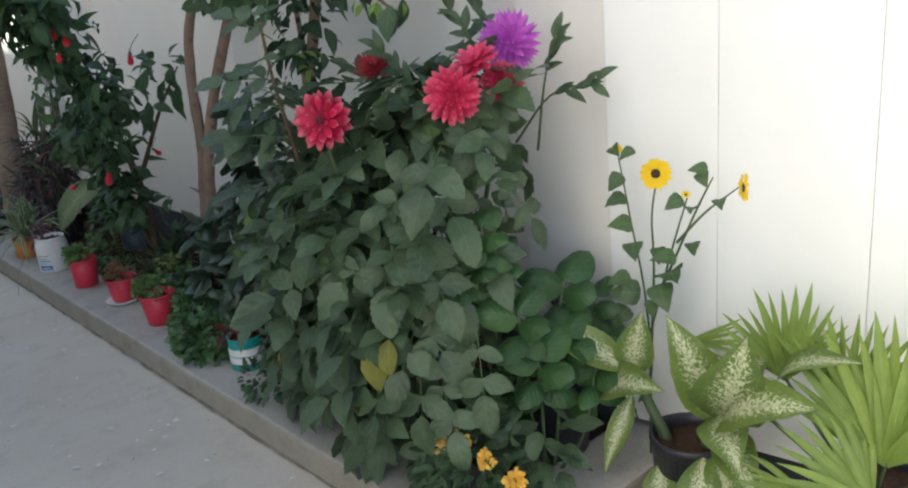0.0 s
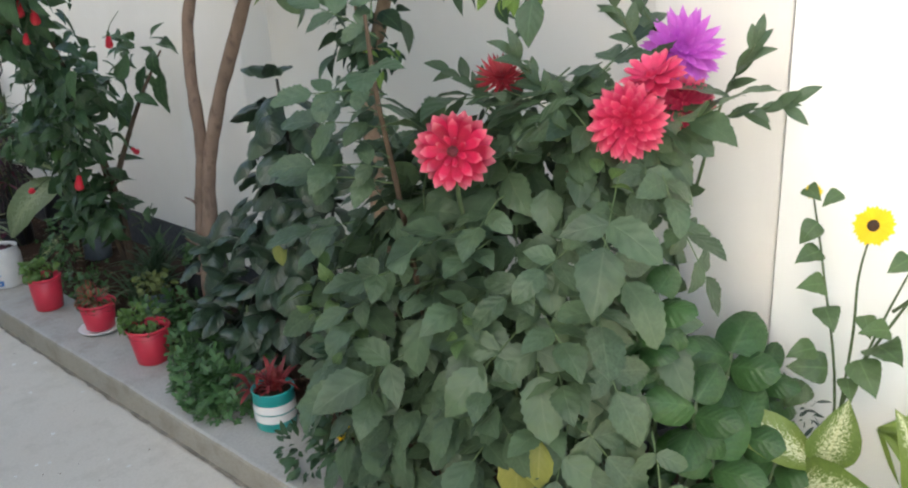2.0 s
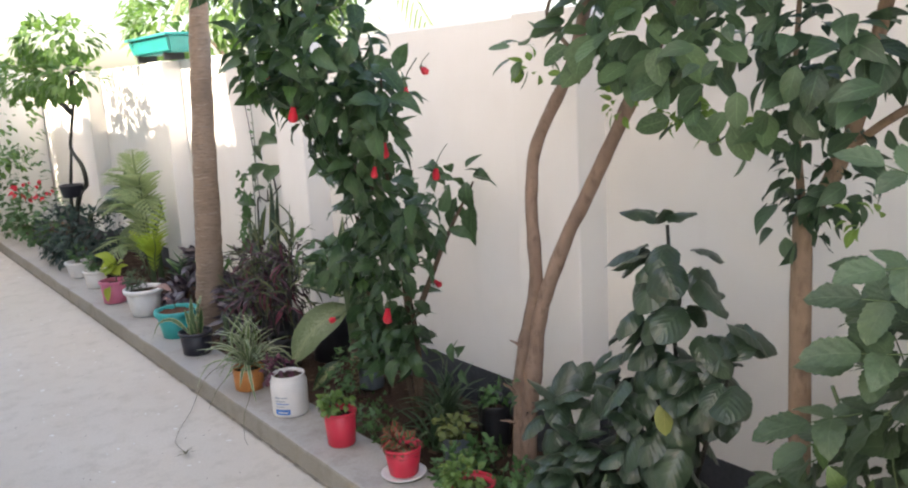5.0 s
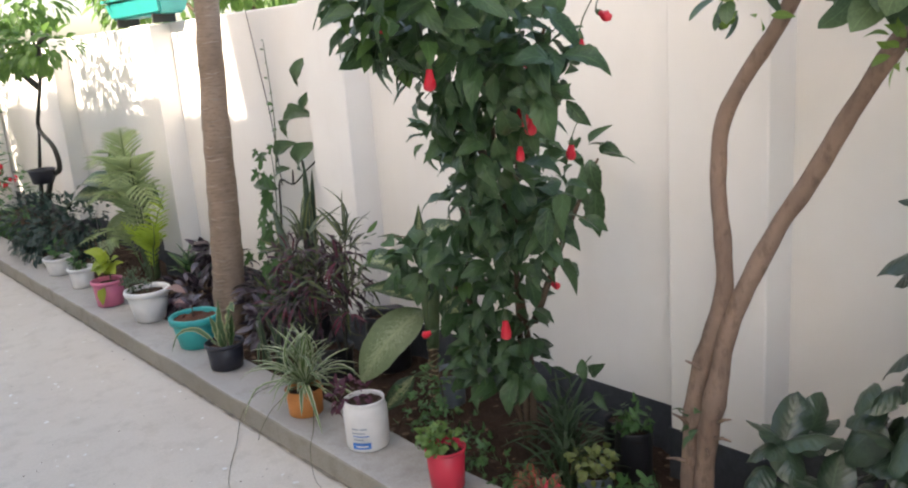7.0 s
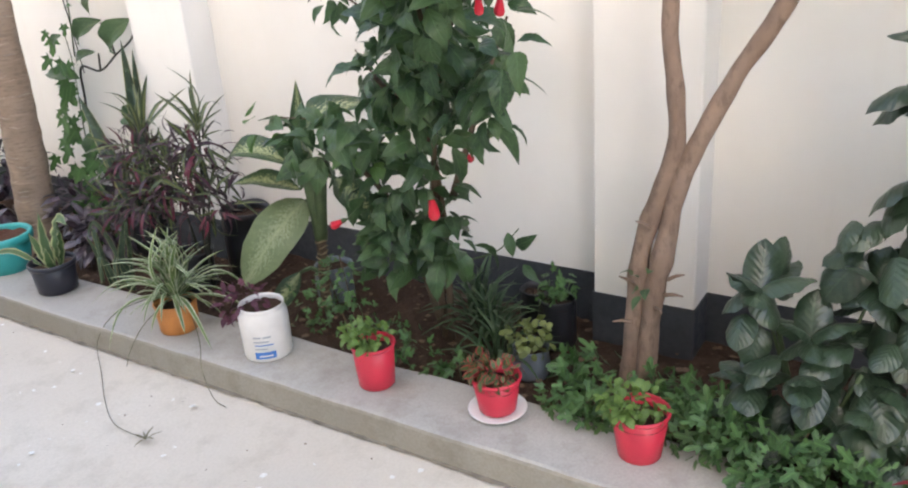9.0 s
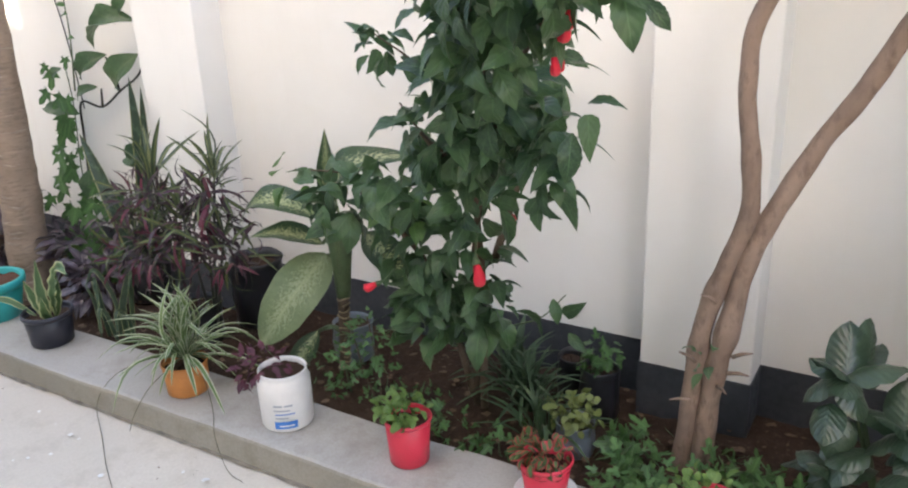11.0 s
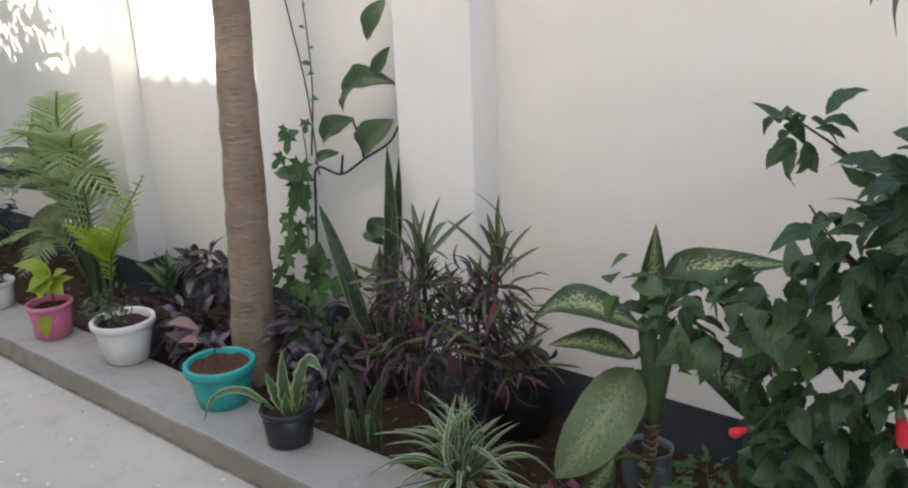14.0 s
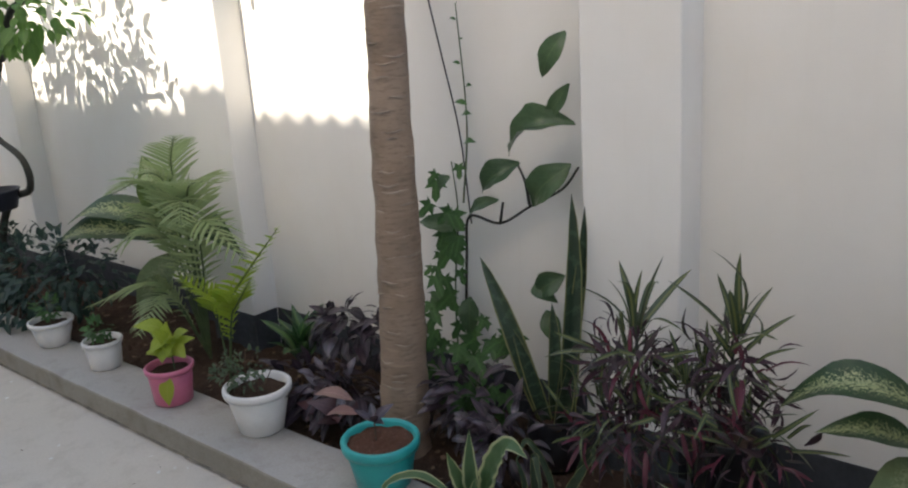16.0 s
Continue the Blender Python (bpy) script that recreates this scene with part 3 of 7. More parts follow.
for p, d in (((1.62, 3.60, 0.42), (-0.4, 0.6, 0.5)), ((1.63, 3.52, 0.40), (-0.2, -0.9, 0.2)), ((1.62, 3.54, 0.36), (-0.6, -0.5, 0.1)), ((1.62, 3.56, 0.60), (-0.4, 0.5, 0.4)), ((1.62, 3.61, 0.3), (-0.5, 0.7, 0.1)), ((1.63, 3.51, 0.45), (-0.3, -0.8, 0.5))):
    a = Vector(p) - Vector((1.66, 3.60, SOIL_Z))
    b = a + Vector(d) * 0.065
    part("twig", tube("twig", [a, (a + b) / 2 + Vector((0, 0, 0.004)), b], [0.006, 0.005, 0.002], 6), BARK_TAN, tree)
put_leaves(tree, L_TREE, blob_poses([(1.55, 2.98, 1.68, 0.24, 0.22, 0.15), (1.50, 2.80, 1.66, 0.24, 0.22, 0.18), (1.56, 3.25, 2.0, 0.25, 0.25, 0.16), (1.42, 2.62, 1.50, 0.12, 0.16, 0.16),
                                     (1.55, 2.75, 1.95, 0.4, 0.5, 0.25)], 430, (0.06, 0.115), 0.45, 0.6, 0.7, xmax=2.3), limit=220)
put_leaves(tree, leaf_set("low_leaf", L_TREE[0].materials[0], 0.6, OVATE), blob_poses([(1.62, 3.57, 0.45, 0.03, 0.04, 0.08)], 6, (0.035, 0.06), 0.0, 0.8), "young_leaf")

SHOOT = leaf_mat("bright_tree_shoot", (0.16, 0.26, 0.05), (0.10, 0.18, 0.04), hue=0.3, through=0.3)
L_SHOOT = leaf_set("shoot_leaf", SHOOT, 0.5, OVATE, 3, 0.1, 0.3)
put_leaves(tree, L_SHOOT, blob_poses([(1.58, 3.40, 1.56, 0.05, 0.06, 0.05), (1.56, 3.02, 1.46, 0.05, 0.06, 0.05), (1.50, 2.78, 1.44, 0.05, 0.07, 0.04), (1.42, 2.60, 1.42, 0.05, 0.05, 0.05), (1.56, 2.95, 1.62, 0.06, 0.06, 0.05)], 70, (0.03, 0.06), 0.1, 0.8), "shoot_leaf")
put_leaves(tree, L_TREE, blob_poses([(1.58, 3.42, 1.62, 0.07, 0.07, 0.07)], 14, (0.05, 0.085), 0.5, 0.7))
stems(tree, BARK_TAN, [[(1.70, 3.13, 1.43), (1.60, 2.98, 1.52), (1.46, 2.72, 1.6)], [(1.69, 3.10, 1.48), (1.60, 3.03, 1.52), (1.5, 2.92, 1.6)], [(1.69, 3.34, 1.60), (1.54, 3.3, 1.72), (1.48, 3.1, 1.85)]], 0.008, 0.003, "twig")

tree2 = thing("hibiscus_tree", "slender pale-stemmed hibiscus tree with white flowers", "tree", (1.62, 2.50, SOIL_Z))
stems(tree2, BARK_PALE, [[(1.62, 2.50, 0.03), (1.61, 2.495, 0.5), (1.60, 2.50, 0.97), (1.60, 2.50, 1.18)]], 0.029, 0.024, "trunk", 12, 0.12)
stems(tree2, BARK_PALE, [[(1.60, 2.50, 1.15), (1.59, 2.42, 1.29), (1.58, 2.36, 1.44), (1.57, 2.30, 1.70), (1.55, 2.2, 2.0)]], 0.021, 0.013, "limb", 11, 0.12)
stems(tree2, BARK_PALE, [[(1.60, 2.50, 1.16), (1.6, 2.53, 1.5), (1.58, 2.5, 1.9)], [(1.6, 2.45, 1.3), (1.52, 2.2, 1.45), (1.45, 1.95, 1.42), (1.42, 1.78, 1.36)], [(1.57, 2.3, 1.7), (1.5, 2.0, 1.72), (1.45, 1.8, 1.6)]], 0.011, 0.004, "branch", 9, 0.1)
put_leaves(tree2, L_TREE2, blob_poses([(1.52, 2.35, 1.62, 0.2, 0.24, 0.16), (1.50, 2.08, 1.58, 0.18, 0.2, 0.13), (1.56, 2.42, 1.30, 0.10, 0.11, 0.16), (1.45, 1.9, 1.42, 0.1, 0.2, 0.07), (1.5, 2.15, 1.9, 0.35, 0.5, 0.2), (1.55, 2.5, 1.18, 0.06, 0.07, 0.08), (1.48, 2.2, 1.56, 0.18, 0.26, 0.2), (1.45, 2.5, 1.6, 0.2, 0.25, 0.2)],
                                      500, (0.05, 0.10), 0.45, 0.6, 0.7, xmax=2.3), limit=220)
put_leaves(tree2, L_SHOOT, blob_poses([(1.45, 1.88, 1.40, 0.08, 0.15, 0.04), (1.52, 2.3, 1.2, 0.05, 0.06, 0.03), (1.47, 2.1, 1.5, 0.06, 0.08, 0.05)], 36, (0.03, 0.05), 0.2, 0.8), "shoot_leaf")
L_SMALL = leaf_set("small_dark_leaf", leaf_mat("small_dark_leaf", (0.03, 0.065, 0.028), (0.012, 0.03, 0.014)), 0.6, OVATE, 3)
put_leaves(tree2, L_SMALL, blob_poses([(1.57, 2.47, 1.42, 0.07, 0.07, 0.30), (1.58, 2.42, 1.24, 0.08, 0.09, 0.07)], 150, (0.03, 0.05), 0.5, 0.7), "creeper_leaf", 80)

WHITE_PETAL = leaf_mat("white_petal", (0.85, 0.85, 0.84), (0.8, 0.8, 0.78), (0.78, 0.78, 0.7), 0.6, through=0.3, hue=0.0)
YELLOW = plain("yellow_pollen", (0.75, 0.55, 0.05), 0.8, 0.2)


def open_flower(root, at, facing, r, mat, n=5, width=0.8, cup=0.35, core=YELLOW, name="flower"):
    base = Vector(at) - root.matrix_basis.translation
    f = Vector(facing).normalized()
    side = f.orthogonal().normalized()
    c = part(name, tube("pistil", [base - f * 0.006, base + f * r * 0.3, base + f * r * 0.8], [r * 0.06, r * 0.05, r * 0.07], 7), core, root)
    tm = leaf_tmpl("petal", mat, width, PETAL, 0.08, 0.12, 7, 4, ripple=0.04)
    for i in range(n):
        q = Matrix.Rotation(2 * math.pi * i / n, 3, f) @ side
        part("petal", tm, None, c, "", leaf_m(base, q + f * cup, f - q * cup, r))
    return c


open_flower(tree2, (1.34, 1.83, 1.50), (-0.8, -0.55, 0.1), 0.062, WHITE_PETAL, 5, 0.56, 0.2)
stems(tree2, GREENSTEM, [[(1.45, 1.95, 1.46), (1.4, 1.88, 1.5), (1.345, 1.834, 1.5)]], 0.003, 0.003, "flower_stalk")
open_flower(tree2, (1.55, 2.32, 1.53), (-0.8, -0.4, -0.2), 0.035, WHITE_PETAL, 5, 0.56, 0.2)

trunk = thing("ringed_trunk", "stout straight grey-brown tree trunk with ring scars", "tree", (1.60, 6.50, SOIL_Z))
q, rr = [], []
for i in range(150):
    z = -0.04 + i * 0.022
    x, y = 1.572 + 0.08 * z, 6.488 + 0.03 * max(0.0, z - 0.5) - 0.006 * math.sin(z * 3)
    q.append(Vector((x, y, z)) - Vector((1.60, 6.50, SOIL_Z)))
    rr.append(0.089 - 0.015 * min(z, 2) + 0.016 * math.exp(-z * 9) + (0.0035 if i % 5 == 0 else 0) * (0.4 + noise.noise((0, 0, z * 7))))
part("trunk", tube("trunk", q, rr, 28, 0.09, True, 11.0), BARK_PAPAYA, trunk)
for k in range(46):
    z = 0.12 + 1.9 * k / 46 + R.uniform(-0.02, 0.02)
    j = min(149, int((z + 0.04) / 0.022))
    a0, span = R.uniform(math.radians(130), math.radians(250)), R.uniform(0.5, 1.7)
    pts = [q[j] + Vector((math.cos(a0 + span * s) * (rr[j] + 0.001), math.sin(a0 + span * s) * (rr[j] + 0.001), -0.004 * math.sin(math.pi * s) + 0.003 * math.sin(k * 5 + s * 6))) for s in (0, 0.2, 0.4, 0.6, 0.8, 1.0)]
    part("leaf_scar", tube("leaf_scar", pts, [0.001, 0.0025, 0.004, 0.0035, 0.0025, 0.001], 6), SCAR, trunk, "pale crescent leaf scar")

# ---------- dahlia ----------
DAHLIA = leaf_mat("dahlia_leaf", (0.074, 0.118, 0.060), (0.038, 0.064, 0.032), (0.112, 0.155, 0.088), rough=0.42, hue=0.4, spec=0.45, ribs=24.0, relief=0.18)
L_DAHLIA = leaf_set("dahlia_leaf", DAHLIA, 0.60, OVATE, 4, 0.07, 0.22, nv=15, serr=0.065, ripple=0.02) + leaf_set("dahlia_leaf", DAHLIA, 0.58, ROUND, 2, 0.09, 0.25, nv=15, serr=0.06, ripple=0.03)
dahlia = thing("dahlia_bush", "large dahlia bush with red, coral and violet blooms", "dahlia", (1.45, 1.85, SOIL_Z))
stems(dahlia, GREENSTEM, [[(1.46, 1.85, 0.05), (1.4, 1.82, 0.5), (1.2, 1.79, 0.95), (1.158, 1.772, 1.10)], [(1.47, 1.83, 0.05), (1.45, 1.7, 0.6), (1.42, 1.6, 1.0), (1.41, 1.56, 1.13)],
                          [(1.48, 1.82, 0.05), (1.55, 1.7, 0.6), (1.58, 1.6, 1.0), (1.635, 1.575, 1.22)], [(1.45, 1.9, 0.05), (1.42, 1.95, 0.7), (1.385, 1.845, 1.2)],
                          [(1.46, 1.9, 0.05), (1.35, 2.1, 0.5), (1.3, 2.25, 0.9)], [(1.45, 1.85, 0.05), (1.3, 1.7, 0.4), (1.15, 1.65, 0.7)]], 0.009, 0.004)
DB = [(1.36, 1.84, 0.74, 0.24, 0.36, 0.34), (1.33, 1.74, 0.46, 0.22, 0.40, 0.26), (1.45, 1.74, 1.04, 0.22, 0.28, 0.15), (1.40, 1.93, 0.98, 0.2, 0.18, 0.15), (1.38, 2.08, 0.78, 0.2, 0.20, 0.24), (1.34, 2.18, 0.46, 0.16, 0.18, 0.20), (1.52, 1.62, 0.95, 0.17, 0.16, 0.22), (1.28, 1.84, 0.72, 0.14, 0.18, 0.18), (1.48, 1.74, 1.13, 0.18, 0.20, 0.09), (1.56, 1.66, 1.17, 0.12, 0.12, 0.07)]


# the open space before each bloom, which the leaves leave free
BLOOM_FRONTS = [Vector(b) for b in ((1.11, 1.745, 1.13), (1.05, 1.71, 1.14), (1.35, 1.52, 1.16), (1.28, 1.48, 1.17), (1.58, 1.53, 1.27), (1.36, 1.82, 1.26))]


def compound_leaves(root, tmpls, frames, mat, limit=300):
    """Feathered leaves: a stalk with one leaflet at its tip and one or two pairs along it."""
    out, vs, fs = [], [], []
    at = root.matrix_basis.translation
    for m in frames:
        p, ln = m.translation, m.col[1].to_3d().length
        y, z = m.col[1].to_3d().normalized(), m.col[2].to_3d().normalized()
        x = y.cross(z)
        s = ln * 0.50
        tip = p + y * ln * 0.52
        base = p - y * ln * 0.35 - z * ln * 0.10
        k = len(vs)
        for q, r in ((base, 0.0021), (p, 0.0017), (tip, 0.0012)):
            vs += [q - at + x * r, q - at - x * r * 0.5 + z * r, q - at - x * r * 0.5 - z * r]
        fs += [(k + j * 3 + i, k + j * 3 + (i + 1) % 3, k + j * 3 + 3 + (i + 1) % 3, k + j * 3 + 3 + i) for j in range(2) for i in range(3)]
        out.append(leaf_m(tip, y - z * R.uniform(0.05, 0.3), z + y * 0.15, s * R.uniform(1.0, 1.2)))
        for f, g in ((0.30, 0.95), (-0.12, 0.78))[:R.choice((1, 2, 2))]:
            for sg in (-1, 1):
                d = y * R.uniform(0.35, 0.6) + x * sg - z * R.uniform(0.0, 0.4)
                out.append(leaf_m(p + y * ln * f, d, z + rdir() * 0.2 - x * sg * 0.1, s * g * R.uniform(0.8, 1.08)))
    put_leaves(root, tmpls, [q for q in out if q.translation.x < 1.84 and all((q @ Vector((0, 0.5, 0)) - b).length > 0.1 for b in BLOOM_FRONTS)], limit=limit)
    part("leaf_stalk", mesh_of("leaf_stalk", vs, fs), mat, root)["kind"] = "stuff"


PALESTALK = plain("pale_green_stalk", (0.11, 0.17, 0.07), 0.5, 0.15)
compound_leaves(dahlia, L_DAHLIA, blob_poses(DB, 250, (0.15, 0.235), 0.55, 0.6, 0.45, (0.82, 1.02), face=0.9), PALESTALK)
put_leaves(dahlia, L_DAHLIA, blob_poses(DB, 420, (0.06, 0.11), 0.6, 0.5, 0.75, (0.3, 0.8), face=0.7), limit=0)
put_leaves(dahlia, leaf_set("young_leaf", leaf_mat("young_dahlia_leaf", (0.085, 0.14, 0.045), (0.055, 0.10, 0.038)), 0.6, OVATE), blob_poses([(1.12, 1.72, 0.78, 0.04, 0.04, 0.05), (1.3, 1.56, 1.05, 0.04, 0.05, 0.03), (1.14, 2.15, 0.7, 0.05, 0.1, 0.12)], 34, (0.03, 0.06), 0.0, 0.8), "young_leaf")
stems(dahlia, BROWNSTEM, [[(1.30, 1.98, 0.4), (1.20, 1.97, 0.95), (1.15, 1.965, 1.2), (1.135, 1.965, 1.36)]], 0.008, 0.004, "shoot")
for z, s, turn in ((1.37, 0.15, 0.3), (1.33, 0.17, 1.9), (1.27, 0.19, 3.6), (1.18, 0.2, 5.2), (1.10, 0.2, 0.9), (1.22, 0.17, 2.6), (1.04, 0.2, 2.2), (1.15, 0.19, 4.3), (0.99, 0.2, 5.6), (1.07, 0.19, 3.9)):
    d = Vector((0.45 * math.cos(turn) - 0.1, math.sin(turn) if z > 1.25 else abs(math.sin(turn)) - 0.2, 0.35 if z > 1.3 else 0.0)).normalized()
    compound_leaves(dahlia, L_DAHLIA, [leaf_m(Vector((1.15, 1.965, z)) + d * s * 0.25, d, Vector((-0.55, -0.35, 0.9)), s * 0.95)], PALESTALK)
L_SPRAY = leaf_set("spray_leaf", DAHLIA, 0.4, LANCE, 3)
for base, dd in (((1.72, 1.52, 1.10), (0.2, -0.9, 0.25)), ((1.62, 1.62, 1.28), (-0.2, 0.5, 0.8)), ((1.55, 1.62, 1.25), (-0.4, 0.3, 0.9)), ((1.45, 1.75, 1.15), (-0.5, 0.4, 0.8)), ((1.68, 1.5, 1.15), (-0.2, -0.5, 0.8)), ((1.5, 1.95, 1.12), (-0.3, 0.7, 0.6))):
    d = Vector(dd).normalized()
    tip = Vector(base) + d * 0.14
    stems(dahlia, GREENSTEM, [[Vector(base) - d * 0.12 - Vector((0, 0, 0.1)), base, tip]], 0.004, 0.002)
    ps = []
    for k in range(9):
        a = Vector(base).lerp(tip, 0.1 + 0.9 * k / 8)
        ps.append(leaf_m(a, d + rdir() * 0.8, Vector((-0.6, -0.4, 0.7)), R.uniform(0.05, 0.075)))
    put_leaves(dahlia, L_SPRAY, ps)
OLD = leaf_mat("yellowing_leaf", (0.23, 0.23, 0.05), (0.13, 0.18, 0.05), (0.35, 0.33, 0.1), hue=0.2, through=0.3)
put_leaves(dahlia, leaf_set("old_leaf", OLD, 0.55, OVATE, 3, 0.1, 0.4, nv=10, serr=0.05), [leaf_m((1.135, 1.61, 0.575), (-0.1, 0.12, -1), (-0.85, -0.5, 0.1), 0.15), leaf_m((1.13, 1.565, 0.59), (-0.1, -0.05, -1), (-0.85, -0.5, 0.1), 0.10),
           leaf_m((1.22, 1.86, 0.33), (-0.2, -0.3, -1), (-0.8, -0.5, 0.2), 0.085), leaf_m((1.22, 1.95, 0.30), (-0.2, 0.3, -1), (-0.8, -0.5, 0.2), 0.085), leaf_m((1.22, 2.06, 0.26), (-0.2, 0.2, -1), (-0.8, -0.5, 0.2), 0.08)], "old_leaf", label="yellowing leaf with a brown edge")

RED_P = leaf_mat("red_petal", (0.70, 0.022, 0.105), (0.28, 0.005, 0.03), None, 0.5, "petal", (0.86, 0.38, 0.44), through=0.25, hue=0.1)
CORAL_P = leaf_mat("coral_petal", (0.78, 0.070, 0.18), (0.52, 0.022, 0.085), None, 0.5, "petal", (0.88, 0.34, 0.40), through=0.25, hue=0.1)
VIOLET_P = leaf_mat("violet_petal", (0.62, 0.16, 0.62), (0.50, 0.09, 0.53), None, 0.5, "petal", (0.70, 0.38, 0.78), through=0.25, hue=0.1)
DARKRED_P = leaf_mat("dark_red_petal", (0.42, 0.035, 0.05), (0.26, 0.02, 0.035), (0.5, 0.10, 0.10), 0.55, hue=0.1)


DARKHEART = plain("dark_bloom_heart", (0.10, 0.012, 0.02), 0.8, 0.3)


def dahlia_bloom(at, facing, r, mat, rings, width, shape=PETAL, core=None, name="bloom"):
    """Rings of petals (count, length, lift in degrees) round a small heart."""
    base = Vector(at) - dahlia.matrix_basis.translation
    f = Vector(facing).normalized()
    side = f.orthogonal().normalized()
    bm = bmesh.new()
    bmesh.ops.create_icosphere(bm, subdivisions=2, radius=r * 0.16)
    for v in bm.verts:
        v.co = v.co * (1 + 0.2 * noise.noise(v.co * 200)) + base + f * r * 0.08
    heart = part(name, bm, core or mat, dahlia)
    bmesh_c = bmesh.new()
    bmesh.ops.create_cone(bmesh_c, segments=10, radius1=r * 0.1, radius2=r * 0.34, depth=r * 0.3, cap_ends=True)
    turn = Vector((0, 0, 1)).rotation_difference(f).to_matrix().to_4x4()
    for v in bmesh_c.verts:
        v.co = turn @ v.co + base - f * r * 0.2
    part("calyx", bmesh_c, GREENSTEM, heart)
    tms = [leaf_tmpl("petal", mat, width * k, shape, -0.14, 0.6, 6, 2, seed=i) for i, k in enumerate((0.92, 1.06))]
    for j, (count, length, lift) in enumerate(rings):
        for i in range(count):
            a = 2 * math.pi * (i + 0.5 * (j % 2) + R.uniform(-0.12, 0.12)) / count
            q = Matrix.Rotation(a, 3, f) @ side
            e = radians(lift + R.uniform(-6, 6))
            d = q * math.cos(e) + f * math.sin(e)
            part("petal", R.choice(tms), None, heart, "", leaf_m(base + q * r * 0.1 + f * r * 0.03 * j, d, f * math.cos(e) - q * math.sin(e), r * length * R.uniform(0.93, 1.05)))


FULL = [(18, 0.92, -26), (18, 0.95, -8), (17, 0.93, 8), (15, 0.86, 24), (13, 0.74, 40), (11, 0.60, 56), (8, 0.46, 72)]
dahlia_bloom((1.150, 1.768, 1.118), (-0.82, -0.5, 0.22), 0.072, RED_P, [(12, 1.0, -14), (12, 0.95, 2), (11, 0.76, 20), (8, 0.45, 44)], 0.38, core=DARKHEART)
dahlia_bloom((1.395, 1.552, 1.150), (-0.85, -0.5, 0.15), 0.073, CORAL_P, FULL, 0.27)
dahlia_bloom((1.47, 1.545, 1.225), (-0.5, 0.1, 0.9), 0.065, CORAL_P, [(12, 0.95, -10), (12, 0.9, 6), (10, 0.7, 30)], 0.38)
dahlia_bloom((1.52, 1.50, 1.165), (-0.6, -0.8, 0.2), 0.055, CORAL_P, FULL[:6], 0.28)
dahlia_bloom((1.62, 1.565, 1.255), (-0.75, -0.5, 0.4), 0.083, VIOLET_P, [(20, 1.0, -36)] + FULL, 0.29, LANCE)
dahlia_bloom((1.385, 1.845, 1.215), (-0.35, -0.25, 0.9), 0.056, DARKRED_P, [(16, 0.95, -8), (16, 0.95, 12), (14, 0.9, 32), (10, 0.8, 55)], 0.2, LANCE)

# ---------- plants at the near end of the bed ----------
BASIL = leaf_mat("broad_green_leaf", (0.044, 0.105, 0.032), (0.022, 0.055, 0.02), (0.075, 0.15, 0.055), rough=0.4, hue=0.45, spec=0.4, ribs=40.0, relief=0.2)
L_BASIL = leaf_set("broad_leaf", BASIL, 0.78, ROUND, 4, 0.12, 0.1, nv=10, nu=4, ripple=0.03, curl=0.35)
basil = thing("broad_leaf_plant", "bushy plant with broad glossy green leaves", "plant", (1.5, 1.42, SOIL_Z))
for c, rad in (((1.42, 1.40, 0.60), 0.1), ((1.45, 1.37, 0.47), 0.11), ((1.62, 1.42, 0.62), 0.1), ((1.38, 1.47, 0.83), 0.075), ((1.36, 1.50, 0.74), 0.08), ((1.55, 1.36, 0.50), 0.1), ((1.70, 1.38, 0.56), 0.09), ((1.45, 1.50, 0.72), 0.08), ((1.4, 1.48, 0.38), 0.1), ((1.6, 1.3, 0.42), 0.09)):
    stems(basil, GREENSTEM, [[(1.5 + R.uniform(-0.04, 0.04), 1.42, 0.05), ((c[0] + 1.5) / 2, c[1] + 0.02, c[2] * 0.5), c]], 0.006, 0.004)
    ps = []
    for k in range(7):
        a = 2.4 * k
        e = 1.0 - 0.2 * k
        d = Vector((math.cos(a), math.sin(a), e - 0.55))
        ps.append(leaf_m(Vector(c) + Vector((0, 0, -0.016 * k)), d, Vector((-0.6, -0.45, 0.9)) + rdir() * 0.35, rad * R.uniform(0.9, 1.3)))
    put_leaves(basil, L_BASIL, ps)

SUNLEAF = leaf_mat("sunflower_leaf", (0.07, 0.12, 0.045), (0.045, 0.08, 0.035))
L_SUN = leaf_set("sunflower_leaf", SUNLEAF, 0.75, HEART, 3, 0.12, 0.3, nv=13, serr=0.025, ripple=0.04)
sunfl = thing("sunflower_plant", "thin branching sunflower plant with small yellow heads", "sunflower", (1.75, 1.24, SOIL_Z))
SB = Vector((1.75, 1.24, 0.06))
lines = [[SB, (1.75, 1.24, 0.5), (1.745, 1.29, 0.80), (1.75, 1.325, 0.95)], [(1.75, 1.235, 0.35), (1.75, 1.22, 0.65), (1.745, 1.22, 0.8), (1.75, 1.205, 0.91)], [(1.75, 1.24, 0.45), (1.75, 1.17, 0.70), (1.75, 1.12, 0.86)],
         [(1.75, 1.2, 0.6), (1.75, 1.1, 0.82), (1.75, 1.05, 0.92)], [(1.75, 1.15, 0.74), (1.75, 1.07, 0.83), (1.75, 0.975, 0.91)]]
stems(sunfl, GREENSTEM, lines, 0.0038, 0.0018)
